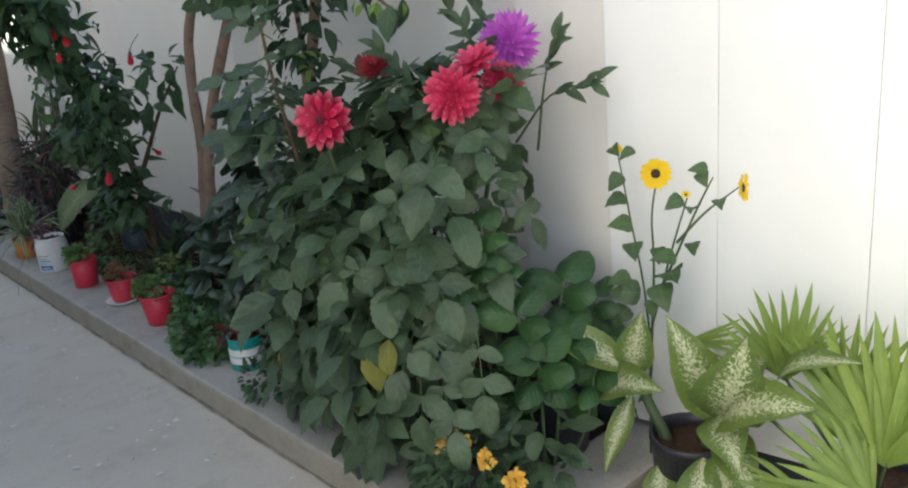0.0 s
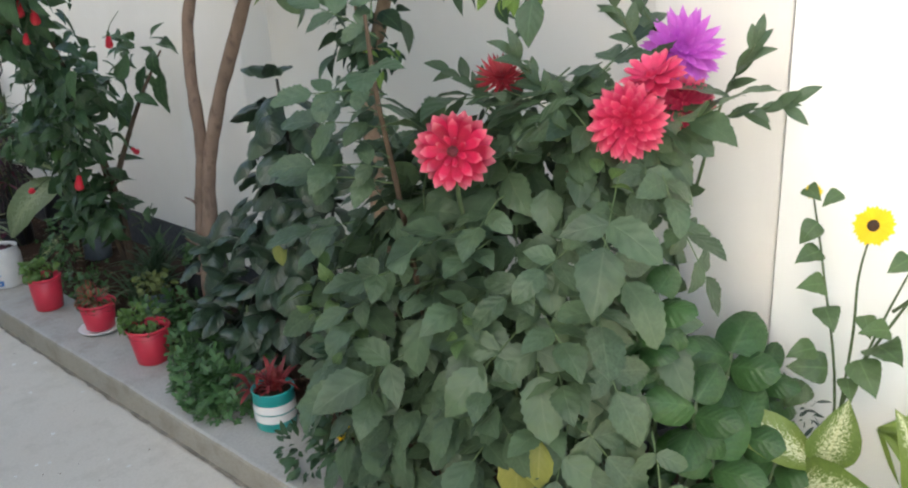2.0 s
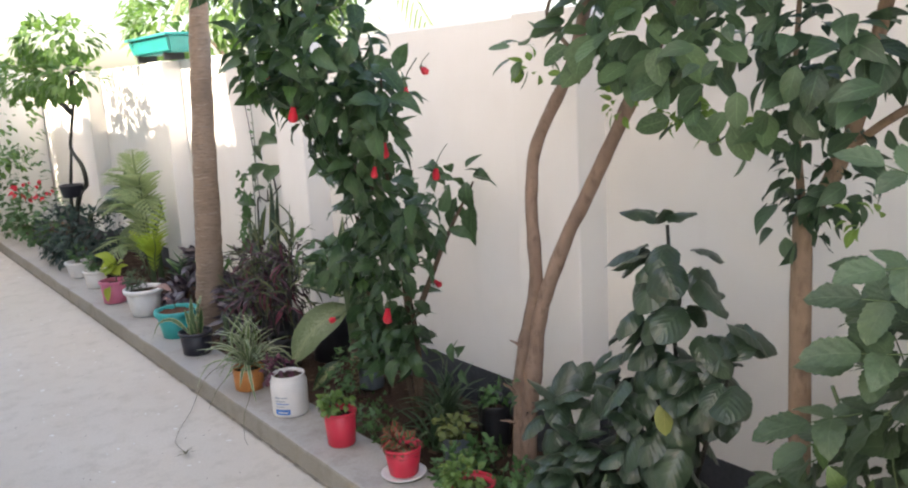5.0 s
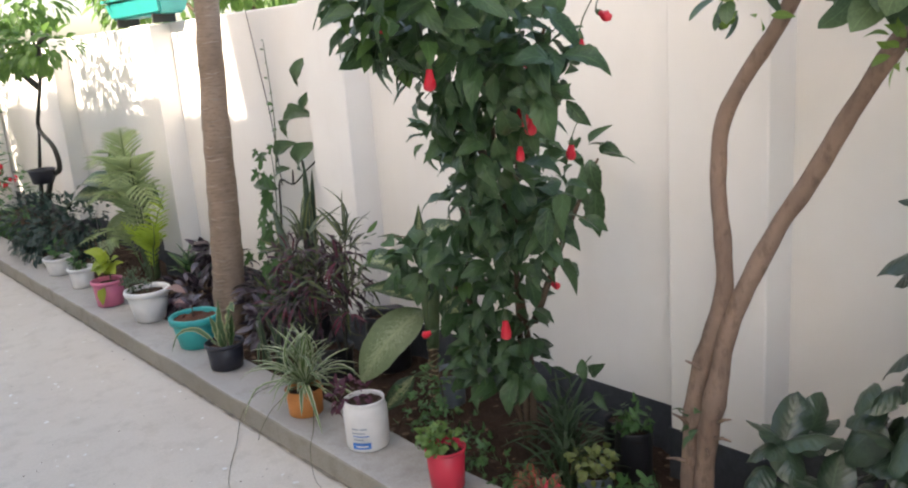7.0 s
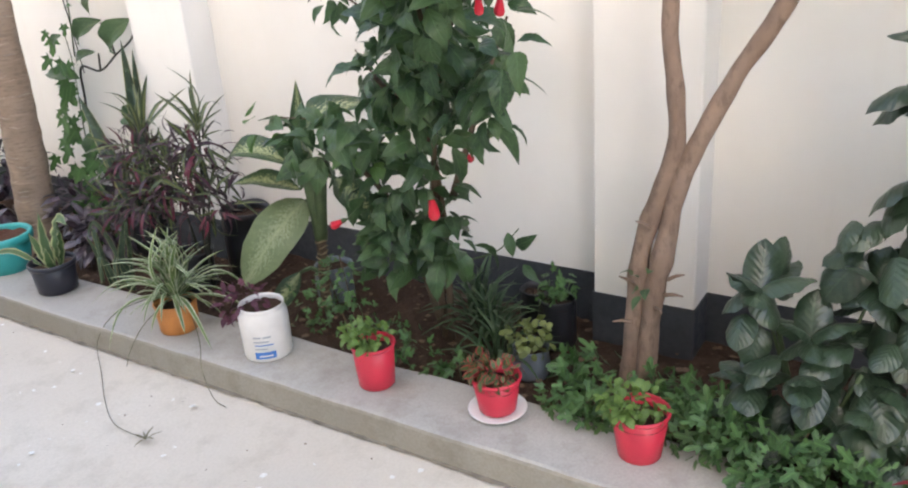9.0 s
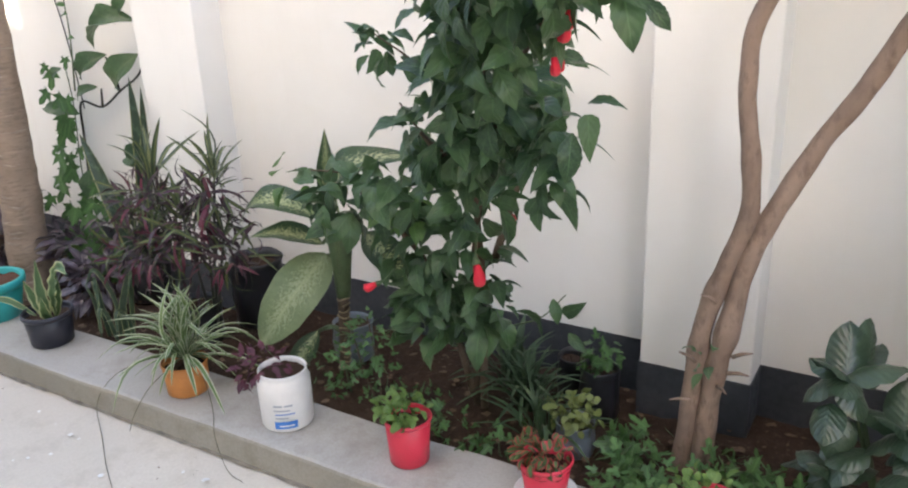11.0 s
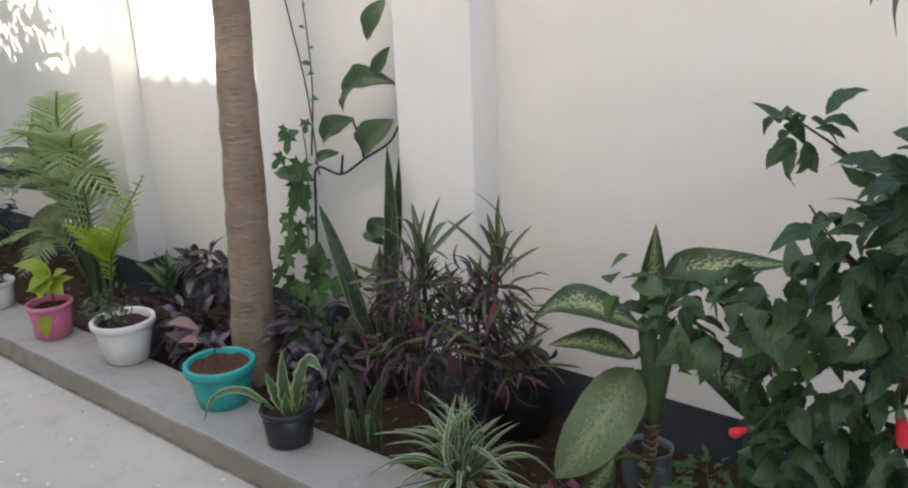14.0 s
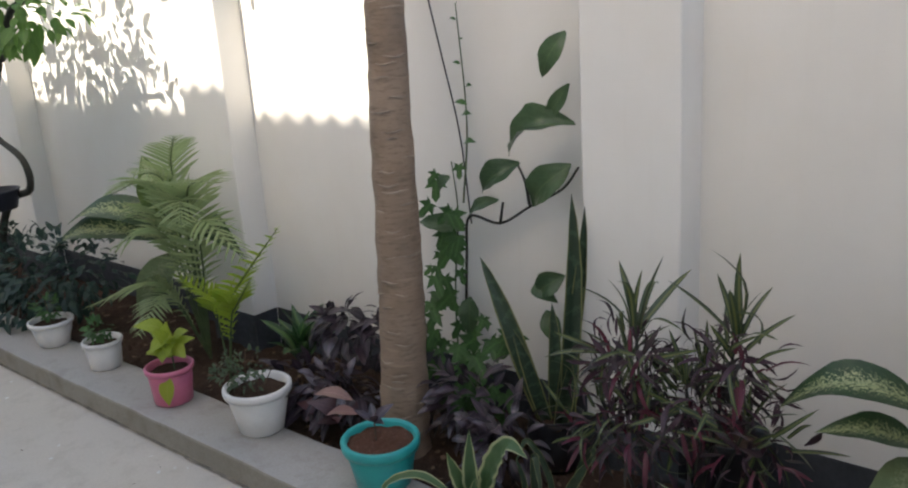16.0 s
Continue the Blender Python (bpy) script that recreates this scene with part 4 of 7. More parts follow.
put_leaves(sunfl, L_SUN, [leaf_m((1.745, y, z), (-0.3 - 0.3 * (k % 2), dy, -0.5 + 0.25 * (k % 3)), (-0.8, -0.3, 0.5 + 0.3 * (k % 2)), s * 0.95) for k, (y, z, dy, s) in enumerate(
           ((1.31, 0.90, 0.3, 0.06), (1.30, 0.84, 0.4, 0.065), (1.285, 0.77, 0.2, 0.07), (1.28, 0.72, -0.5, 0.07), (1.2, 0.72, -0.2, 0.06), (1.17, 0.66, -0.6, 0.1), (1.2, 0.62, -0.4, 0.09), (1.29, 0.62, 0.6, 0.07), (1.26, 0.58, 0.6, 0.09), (1.22, 0.57, -0.4, 0.06),
            (1.13, 0.86, 0.3, 0.055), (1.10, 0.84, -0.3, 0.06), (1.08, 0.93, -0.5, 0.05), (1.03, 0.87, -0.5, 0.05), (1.06, 0.94, 0.4, 0.05), (1.27, 0.97, 0.5, 0.05), (1.34, 0.97, -0.6, 0.05), (1.15, 0.7, 0.6, 0.07), (1.3, 0.53, 0.3, 0.08), (1.1, 0.75, -0.4, 0.06)))])
SUNP = leaf_mat("sunflower_petal", (0.85, 0.60, 0.015), (0.8, 0.5, 0.01), (0.9, 0.7, 0.05), 0.55, through=0.3, hue=0.1)
BROWNHEART = plain("seed_head", (0.06, 0.03, 0.015), 0.9, 0.3, relief=0.6)


def sun_head(at, facing, r, n=14):
    base = Vector(at) - sunfl.matrix_basis.translation
    f = Vector(facing).normalized()
    side = f.orthogonal().normalized()
    bm = bmesh.new()
    bmesh.ops.create_icosphere(bm, subdivisions=2, radius=r * 0.32)
    turn = Vector((0, 0, 1)).rotation_difference(f).to_matrix()
    for v in bm.verts:
        v.co = base + turn @ Vector((v.co.x, v.co.y, v.co.z * 0.5))
    h = part("flower_head", bm, BROWNHEART, sunfl, "yellow sunflower head with a dark heart")
    tm = leaf_tmpl("petal", SUNP, 0.34, PETAL, 0.05, 0.2, 5, 2)
    for j in range(2):
        for i in range(n):
            q = Matrix.Rotation(2 * math.pi * (i + 0.5 * j) / n, 3, f) @ side
            part("petal", tm, None, h, "", leaf_m(base + q * r * 0.2, q + f * R.uniform(0.0, 0.25), f, r * 0.8 * R.uniform(0.85, 1.1)))


sun_head((1.74, 1.203, 0.915), (-0.85, -0.45, 0.15), 0.04)
sun_head((1.745, 0.97, 0.905), (0.2, -0.95, 0.1), 0.036)
sun_head((1.745, 1.325, 0.965), (-0.7, -0.3, 0.5), 0.018, 9)
sun_head((1.745, 1.12, 0.87), (-0.4, -0.4, 0.7), 0.012, 8)

MARI = leaf_mat("fine_green_leaf", (0.05, 0.10, 0.045), (0.025, 0.055, 0.03))
L_MARI = leaf_set("marigold_leaf", MARI, 0.42, LANCE, 3, 0.08, 0.2)
mari = thing("marigold", "low marigold plant with pale yellow and orange flowers", "marigold", (1.30, 1.48, KERB_TOP))
put_leaves(mari, L_DAHLIA, blob_poses([(1.30, 1.52, 0.20, 0.13, 0.24, 0.13)], 110, (0.045, 0.08), 0.3, 0.7))
put_leaves(mari, L_DAHLIA, blob_poses([(1.44, 1.40, 0.24, 0.10, 0.14, 0.14)], 60, (0.05, 0.09), 0.4, 0.7))
put_leaves(mari, L_MARI, blob_poses([(1.26, 1.46, 0.22, 0.12, 0.2, 0.1)], 330, (0.02, 0.045), 0.2, 0.8), "fine_leaf")
GOLD = leaf_mat("gold_petal", (0.86, 0.60, 0.14), (0.84, 0.46, 0.06), (0.9, 0.65, 0.2), 0.6, hue=0.2)
PALEGOLD = leaf_mat("pale_gold_petal", (0.86, 0.68, 0.28), (0.84, 0.56, 0.15), (0.9, 0.7, 0.3), 0.6, hue=0.2)


def marigold_head(root, at, r, mat, facing=(-0.6, -0.5, 0.6)):
    base = Vector(at) - root.matrix_basis.translation
    f = Vector(facing).normalized()
    stems(root, GREENSTEM, [[Vector(at) - Vector((0, 0, 0.16)), Vector(at) - f * 0.05 - Vector((0, 0, 0.02)), at]], 0.003, 0.003)
    tm = leaf_tmpl("petal", mat, 0.75, PETAL, -0.1, 0.3, 4, 2, ripple=0.08)
    ps = []
    for i in range(84):
        d = (rdir() + f * 0.75).normalized()
        ps.append((tm, leaf_m(base + d * r * R.uniform(0.2, 0.62), d * 0.8 + rdir() * 0.5, d + rdir() * 0.6, r * R.uniform(0.42, 0.66))))
    part("flower_head", joined("flower_head", ps), None, root, "frilled yellow flower head")


marigold_head(mari, (1.20, 1.47, 0.315), 0.042, PALEGOLD)
marigold_head(mari, (1.21, 1.41, 0.32), 0.022, GOLD)
marigold_head(mari, (1.22, 1.35, 0.29), 0.028, GOLD)
marigold_head(mari, (1.22, 1.25, 0.275), 0.032, GOLD)
mari2 = thing("marigold", "straggly marigold with one small yellow flower", "marigold", (1.30, 2.28, KERB_TOP))
put_leaves(mari2, L_MARI, blob_poses([(1.30, 2.28, 0.25, 0.12, 0.2, 0.14), (1.28, 2.32, 0.45, 0.05, 0.06, 0.16), (1.24, 2.45, 0.16, 0.08, 0.12, 0.06)], 420, (0.025, 0.05), 0.1, 0.8), "fine_leaf")
put_leaves(mari2, L_DAHLIA, blob_poses([(1.30, 2.2, 0.28, 0.1, 0.16, 0.1)], 26, (0.06, 0.09), 0.4, 0.7))
marigold_head(mari2, (1.20, 2.25, 0.31), 0.024, SUNP, (-0.4, 0.6, 0.2))

# ---------- dumb canes, fan palms and their pots at the near end ----------
CANE = leaf_mat("dumb_cane_leaf", (0.135, 0.185, 0.042), (0.085, 0.14, 0.036), (0.5, 0.52, 0.3), 0.4, "cream_middle", (0.66, 0.68, 0.46))
CANE_DARK = leaf_mat("old_dumb_cane_leaf", (0.036, 0.072, 0.03), (0.027, 0.055, 0.024), (0.3, 0.36, 0.18), 0.38, "cream_middle", (0.42, 0.46, 0.23))


def cane_leaf(root, mat, base, tip, width, up, arch=0.16, stalk=None, fold=0.3, shape=OVATE):
    b, t = Vector(base), Vector(tip)
    s = (t - b).length
    me = leaf_tmpl("leaf", mat, width / s, shape, arch, fold, 12, 4, ripple=0.02, seed=R.randint(0, 9))
    inv = Matrix.Translation(-root.matrix_basis.translation)
    part("leaf", me, None, root, "", inv @ leaf_m(b, t - b, up, s))
    if stalk:
        m = (Vector(stalk) + b) / 2 + Vector((0, 0, 0.02))
        stems(root, GREENSTEM, [[stalk, m, b]], 0.010, 0.006, "stalk")


def nursery_pot(name, label, at, R_, r_, h_, colour="black", group="pots standing in the bed"):
    root = thing(name, label, "flower pot", at, group)
    prof = [(r_ * 0.9, 0), (r_, 0.006), (R_ - 0.006, h_ - 0.02), (R_, h_ - 0.018), (R_, h_ - 0.002), (R_ - 0.003, h_), (R_ - 0.008, h_ - 0.002), (R_ - 0.01, h_ - 0.03), (r_ * 0.9, 0.02), (r_ * 0.4, 0.018)]
    part("body", lathe("body", prof, 36, 0.015), MATS[colour], root)
    soil_disc(root, R_ - 0.009, h_ - 0.035, SOIL, at[1])
    return root


nursery_pot("flower_pot", "large dark plastic pot holding a dumb cane", (1.67, 1.06, 0.0), 0.105, 0.085, 0.27)
nursery_pot("flower_pot", "large dark plastic pot holding a fan palm", (1.72, 0.62, 0.0), 0.15, 0.11, 0.28)
nursery_pot("flower_pot", "dark blue-black pot under the broad-leaf plant", (1.62, 1.49, SOIL_Z), 0.13, 0.10, 0.27)
cane = thing("dumb_cane", "dumb cane with cream-splashed green leaves", "dumb cane", (1.74, 1.05, 0.20))
for pts in ([(1.69, 1.03, 0.22), (1.67, 0.99, 0.36)], [(1.66, 1.12, 0.22), (1.645, 1.22, 0.41)]):
    stems(cane, GREENSTEM, [[pts[0], (Vector(pts[0]) + Vector(pts[1])) / 2, pts[1]]], 0.016, 0.012, "cane")
for b, t, w, up, ar in (((1.665, 0.985, 0.33), (1.61, 1.085, 0.61), 0.105, (-0.7, -0.7, 0.1), 0.06), ((1.665, 0.975, 0.34), (1.585, 0.855, 0.62), 0.145, (-0.85, -0.45, 0.3), 0.08), ((1.655, 0.965, 0.35), (1.565, 0.69, 0.50), 0.125, (-0.6, -0.35, 0.8), 0.14),
                        ((1.70, 0.86, 0.45), (1.63, 0.63, 0.61), 0.07, (-0.4, 0.2, 0.9), 0.12), ((1.645, 0.965, 0.36), (1.54, 0.845, 0.30), 0.10, (-0.65, -0.2, 0.8), 0.22), ((1.65, 0.94, 0.27), (1.55, 0.90, 0.16), 0.08, (-0.8, -0.3, 0.5), 0.15),
                        ((1.645, 1.225, 0.40), (1.57, 1.475, 0.46), 0.085, (-0.5, -0.5, 0.8), 0.22), ((1.645, 1.215, 0.40), (1.635, 1.185, 0.585), 0.085, (-0.85, -0.4, 0.2), 0.04), ((1.62, 1.30, 0.33), (1.56, 1.06, 0.435), 0.095, (-0.6, -0.2, 0.8), 0.10),
                        ((1.65, 1.225, 0.33), (1.55, 1.245, 0.13), 0.05, (-0.85, -0.4, 0.2), 0.05), ((1.60, 1.10, 0.20), (1.52, 1.05, 0.05), 0.07, (-0.85, -0.4, 0.3), 0.12), ((1.60, 0.98, 0.26), (1.50, 0.93, 0.08), 0.085, (-0.85, -0.4, 0.3), 0.15), ((1.62, 1.02, 0.2), (1.50, 1.0, 0.03), 0.06, (-0.85, -0.4, 0.3), 0.1), ((1.69, 1.0, 0.33), (1.78, 0.9, 0.5), 0.09, (-0.5, -0.3, 0.7), 0.15), ((1.665, 0.96, 0.30), (1.55, 0.80, 0.23), 0.085, (-0.6, -0.2, 0.7), 0.2)):
    cane_leaf(cane, CANE, b, t, w * 1.25, up, ar)

FAN = leaf_mat("fan_palm_leaf", (0.21, 0.29, 0.06), (0.14, 0.21, 0.05), (0.3, 0.36, 0.14), 0.4, hue=0.3)
L_FAN = [leaf_tmpl("segment", FAN, w, STRAP, a, 0.6, 6, 2) for w, a in ((0.085, 0.03), (0.1, 0.07), (0.075, 0.0))]
fan = thing("fan_palm", "young fan palm with pleated pointed leaf blades", "palm", (1.74, 0.64, 0.25))


def fan_blade(hub, facing, upv, r, n=17, sweep=150):
    h, f, u = Vector(hub), Vector(facing).normalized(), Vector(upv).normalized()
    side = f.cross(u).normalized()
    ps = []
    for i in range(n):
        a = radians(-sweep / 2 + sweep * i / (n - 1))
        d = u * math.cos(a) + side * math.sin(a) + f * R.uniform(-0.05, 0.12)
        ps.append((R.choice(L_FAN), Matrix.Translation(-fan.matrix_basis.translation) @ leaf_m(h, d, f + u * 0.1, r * R.uniform(0.85, 1.05) * (1 - 0.15 * abs(a)))))
    part("frond", joined("frond", ps), None, fan)
    stems(fan, GREENSTEM, [[(1.74, 0.64, 0.2), ((h + Vector((1.74, 0.64, 0.2))) / 2), h]], 0.006, 0.004, "stalk")


for hub, fc, up, r, n, sweep in (((1.73, 0.61, 0.33), (-0.9, -0.3, 0.35), (0, 0.02, 1), 0.36, 21, 120), ((1.79, 0.875, 0.43), (-0.8, -0.45, 0.4), (0.05, 0.1, 1), 0.25, 15, 110), ((1.64, 0.60, 0.27), (-0.7, -0.3, 0.8), (-0.35, 0.5, 0.3), 0.26, 17, 150), ((1.78, 0.74, 0.40), (-0.8, -0.5, 0.3), (0.05, -0.1, 1), 0.27, 13, 90),
                                 ((1.80, 1.16, 0.44), (-0.5, -0.3, 0.9), (-0.2, -0.9, 0.15), 0.2, 11, 100), ((1.62, 0.72, 0.24), (-0.6, -0.3, 0.9), (-0.7, 0.2, 0.05), 0.2, 15, 150), ((1.78, 0.42, 0.42), (-0.9, -0.2, 0.4), (0, 0.1, 1), 0.3, 17, 140)):
    fan_blade(hub, fc, up, r, n, sweep)
fern = thing("fine_fern", "small blue-grey ferny plant by the wall", "fern", (1.78, 1.33, 0.12))
put_leaves(fern, leaf_set("frondlet", leaf_mat("blue_grey_leaf", (0.06, 0.09, 0.075), (0.035, 0.055, 0.05)), 0.25, LANCE, 2), blob_poses([(1.76, 1.33, 0.46, 0.04, 0.06, 0.06), (1.78, 1.33, 0.3, 0.03, 0.04, 0.15)], 110, (0.02, 0.04), -0.2, 0.9), "frondlet")

# ---------- red-leaved plant in the can, herbs and big dark-leaved plants ----------
REDLEAF = leaf_mat("red_leaf", (0.26, 0.035, 0.035), (0.14, 0.02, 0.03), (0.45, 0.12, 0.1), 0.5)
L_REDSTRAP = leaf_set("red_strap_leaf", REDLEAF, 0.16, STRAP, 3, 0.18, 0.4)


def rosette(root, tmpls, c, n, length, elev, turn0=0.0, spread=0.0, name="leaf", limit=120):
    ps = []
    for i in range(n):
        a = turn0 + i * 2.39996 + R.uniform(-0.2, 0.2)
        e = radians(elev[0] + (elev[1] - elev[0]) * i / max(1, n - 1) + R.uniform(-7, 7))
        d = Vector((math.cos(a) * math.cos(e), math.sin(a) * math.cos(e), math.sin(e)))
        up = Vector((-math.cos(a) * math.sin(e), -math.sin(a) * math.sin(e), math.cos(e)))
        p = Vector(c) + Vector((math.cos(a), math.sin(a), 0)) * spread * R.random()
        s = R.uniform(*length)
        if p.x + d.x * s > 1.97:
            continue
        ps.append(leaf_m(p, d, up + rdir() * 0.15, s))
    put_leaves(root, tmpls, ps, name, limit)


rp = thing("red_leaf_plant", "small plant with narrow red-brown leaves", "plant", (1.325, 2.73, KERB_TOP + 0.11))
rosette(rp, L_REDSTRAP, (1.32, 2.73, 0.22), 26, (0.06, 0.11), (75, 5), spread=0.03)
rosette(rp, L_REDSTRAP, (1.29, 2.79, 0.21), 16, (0.05, 0.09), (50, -20), spread=0.02)

HERB = leaf_mat("herb_leaf", (0.065, 0.14, 0.045), (0.035, 0.08, 0.03), hue=0.45)
def lobed_leaf(mat):
    vs, fs, us = [(0, 0.06, 0)], [], [(0.5, 0.1)]
    pts = []
    for a, r in ((-150, 0.25), (-125, 0.55), (-100, 0.3), (-62, 0.75), (-35, 0.38), (-18, 0.8), (0, 1.0), (18, 0.8), (35, 0.38), (62, 0.75), (100, 0.3), (125, 0.55), (150, 0.25)):
        pts.append((0.75 * r * math.sin(radians(a)), 0.06 + 0.94 * r * math.cos(radians(a)) if abs(a) < 90 else 0.06 + 0.5 * r * math.cos(radians(a)), 0.06 * r))
    vs += pts
    us += [(0.5 + p[0] * 0.6, max(0, p[1])) for p in pts]
    fs = [(0, i + 1, i) for i in range(1, len(pts))]
    me = mesh_of("lobed_leaf", vs, fs, us, False)
    me.materials.append(mat)
    return me


L_HERB = [lobed_leaf(HERB)]


def herb_clump(label, c, rad, n, size, name="herb_clump", tm=None, hang=0.1):
    root = thing(name, label, "herb", (c[0], c[1], min(c[2], SOIL_Z + 0.01)))
    put_leaves(root, tm or L_HERB, blob_poses([(*c, *rad)], n, size, hang, 0.8, 0.9, (0.15, 1.3)), limit=90)
    stems(root, GREENSTEM, [[(c[0], c[1], SOIL_Z - 0.01), (c[0], c[1] + 0.01, c[2] * 0.6), (c[0] - 0.02, c[1], c[2])]], 0.004, 0.002)
    return root


herb_clump("low feathery green herb spilling over the kerb", (1.33, 3.02, 0.17), (0.14, 0.20, 0.11), 420, (0.025, 0.05))
herb_clump("low feathery green herb beside the tree", (1.42, 3.28, 0.15), (0.12, 0.14, 0.10), 300, (0.025, 0.05))
herb_clump("soft green herb beside the small red pot", (1.42, 3.66, 0.14), (0.08, 0.12, 0.09), 200, (0.025, 0.045))
herb_clump("soft green herb at the foot of the tree", (1.56, 3.45, 0.13), (0.10, 0.12, 0.06), 130, (0.03, 0.055))
herb_clump("trailing green herb over the kerb edge", (1.24, 2.98, 0.14), (0.08, 0.14, 0.07), 180, (0.02, 0.04))
herb_clump("straggly weeds with thin stems in the soil", (1.55, 4.72, 0.18), (0.12, 0.16, 0.12), 60, (0.02, 0.035))
herb_clump("straggly weeds near the kerb", (1.46, 4.35, 0.14), (0.10, 0.14, 0.07), 60, (0.02, 0.04))
herb_clump("low weeds by the soil edge", (1.46, 4.1, 0.12), (0.08, 0.14, 0.04), 35, (0.025, 0.045))
herb_clump("pale creeping weeds on the soil", (1.60, 4.60, 0.09), (0.14, 0.25, 0.03), 60, (0.015, 0.03))

POTHERB = leaf_mat("pot_herb_leaf", (0.12, 0.20, 0.05), (0.07, 0.13, 0.035), hue=0.4)
L_POTHERB = leaf_set("pot_leaf", POTHERB, 0.7, ROUND, 3)
RIMMED = leaf_mat("red_edged_leaf", (0.07, 0.13, 0.04), (0.04, 0.08, 0.03), None, 0.45, "pale_edge", (0.35, 0.05, 0.05))
L_RIMMED = leaf_set("red_edged_leaf", RIMMED, 0.7, ROUND, 3)
for lab, c, rad, n, tm in (("leafy green succulent in a red pot", (1.27, 4.32, 0.265), (0.085, 0.085, 0.03), 120, L_POTHERB), ("red-edged leafy plant in a small red pot", (1.31, 3.90, 0.235), (0.085, 0.09, 0.035), 110, L_RIMMED), ("trailing green succulent in a red pot", (1.29, 3.48, 0.26), (0.10, 0.10, 0.035), 130, L_POTHERB)):
    root = thing("pot_plant", lab, "plant", (c[0], c[1], c[2] - 0.05))
    put_leaves(root, tm, blob_poses([(c[0], c[1], c[2] + 0.005, rad[0] * 0.82, rad[1] * 0.85, rad[2])], n, (0.018, 0.036), 0.25, 0.8, 0.6, (0.3, 1.05)))
    stems(root, BROWNSTEM, [[(c[0], c[1], c[2] - 0.06), (c[0] + 0.01, c[1] + 0.01, c[2]), (c[0] + 0.02, c[1] + 0.03, c[2] + 0.05)], [(c[0], c[1], c[2] - 0.06), (c[0] - 0.02, c[1] + 0.02, c[2] + 0.02), (c[0] - 0.03, c[1] + 0.04, c[2] + 0.04)]], 0.003, 0.0015)

BIGDARK = leaf_mat("crinkled_dark_leaf", (0.036, 0.064, 0.035), (0.018, 0.035, 0.021), (0.062, 0.098, 0.06), 0.3, hue=0.3, spec=0.6, through=0.1, relief=0.16, ribs=44.0)
L_BIGDARK = leaf_set("crinkled_leaf", BIGDARK, 0.72, ROUND, 5, 0.1, 0.15, nv=10, nu=4, ripple=0.03, curl=0.3)
bd = thing("crinkled_leaf_plant", "bushy plant with big dark glossy crinkled leaves", "plant", (1.52, 3.10, SOIL_Z))
put_leaves(bd, L_BIGDARK, blob_poses([(1.48, 3.08, 0.30, 0.14, 0.18, 0.17), (1.50, 3.22, 0.50, 0.08, 0.10, 0.09), (1.52, 2.92, 0.42, 0.14, 0.16, 0.2), (1.42, 2.90, 0.24, 0.1, 0.12, 0.1)], 90, (0.08, 0.125), 0.55, 0.7, 0.4, (0.55, 1.0)))
for c, s, n in (((1.47, 3.23, 0.55), 0.12, 8), ((1.44, 3.10, 0.46), 0.115, 8), ((1.42, 3.22, 0.32), 0.105, 7), ((1.50, 2.98, 0.60), 0.115, 8), ((1.40, 3.02, 0.26), 0.1, 7), ((1.40, 3.16, 0.20), 0.09, 6)):
    rosette(bd, L_BIGDARK, c, n, (s * 0.8, s * 1.1), (50, -55))
    stems(bd, GREENSTEM, [[(1.52, 3.1, 0.06), ((c[0] + 1.52) / 2, (c[1] + 3.1) / 2, c[2] * 0.6), c]], 0.006, 0.004)
stems(bd, GREENSTEM, [[(1.52, 3.1, 0.05), (1.5, 3.15, 0.3), (1.5, 3.22, 0.56)], [(1.52, 3.1, 0.05), (1.52, 2.95, 0.3), (1.52, 2.9, 0.55)], [(1.52, 3.1, 0.05), (1.45, 3.05, 0.2), (1.42, 2.98, 0.4)]], 0.009, 0.005)
bd2 = thing("tall_crinkled_plant", "tall upright plant with dark glossy drooping leaves", "plant", (1.62, 2.88, SOIL_Z))
put_leaves(bd2, L_BIGDARK, blob_poses([(1.58, 2.86, 1.02, 0.11, 0.12, 0.11), (1.57, 2.84, 0.85, 0.13, 0.15, 0.14), (1.57, 2.90, 0.68, 0.13, 0.18, 0.12), (1.58, 2.68, 0.72, 0.09, 0.10, 0.08), (1.56, 2.86, 0.52, 0.12, 0.16, 0.1)], 118, (0.09, 0.14), 0.75, 0.6, 0.45, (0.45, 1.0)))
put_leaves(bd2, L_BIGDARK, [leaf_m((1.56, 2.90, 1.15), (-0.1, 0.9, -0.05), (-0.4, 0, 1), 0.13, 0.5), leaf_m((1.56, 2.88, 1.15), (-0.1, -0.9, 0.12), (-0.4, 0, 1), 0.12, 0.5), leaf_m((1.56, 2.88, 1.13), (-0.4, -0.3, 0.4), (-0.4, 0, 1), 0.07), leaf_m((1.56, 2.90, 1.13), (-0.4, 0.5, 0.3), (-0.4, 0, 1), 0.07)])
put_leaves(bd2, leaf_set("yellow_leaf", OLD, 0.6, ROUND, 2), [leaf_m((1.46, 2.80, 0.66), (-0.2, -0.2, -1), (-0.9, -0.4, 0.2), 0.09)], "old_leaf", label="yellow withering leaf")
stems(bd2, DARKSTEM, [[(1.62, 2.88, 0.05), (1.6, 2.86, 0.5), (1.57, 2.88, 1.12)], [(1.62, 2.88, 0.1), (1.6, 2.8, 0.4), (1.58, 2.68, 0.75)]], 0.010, 0.005)
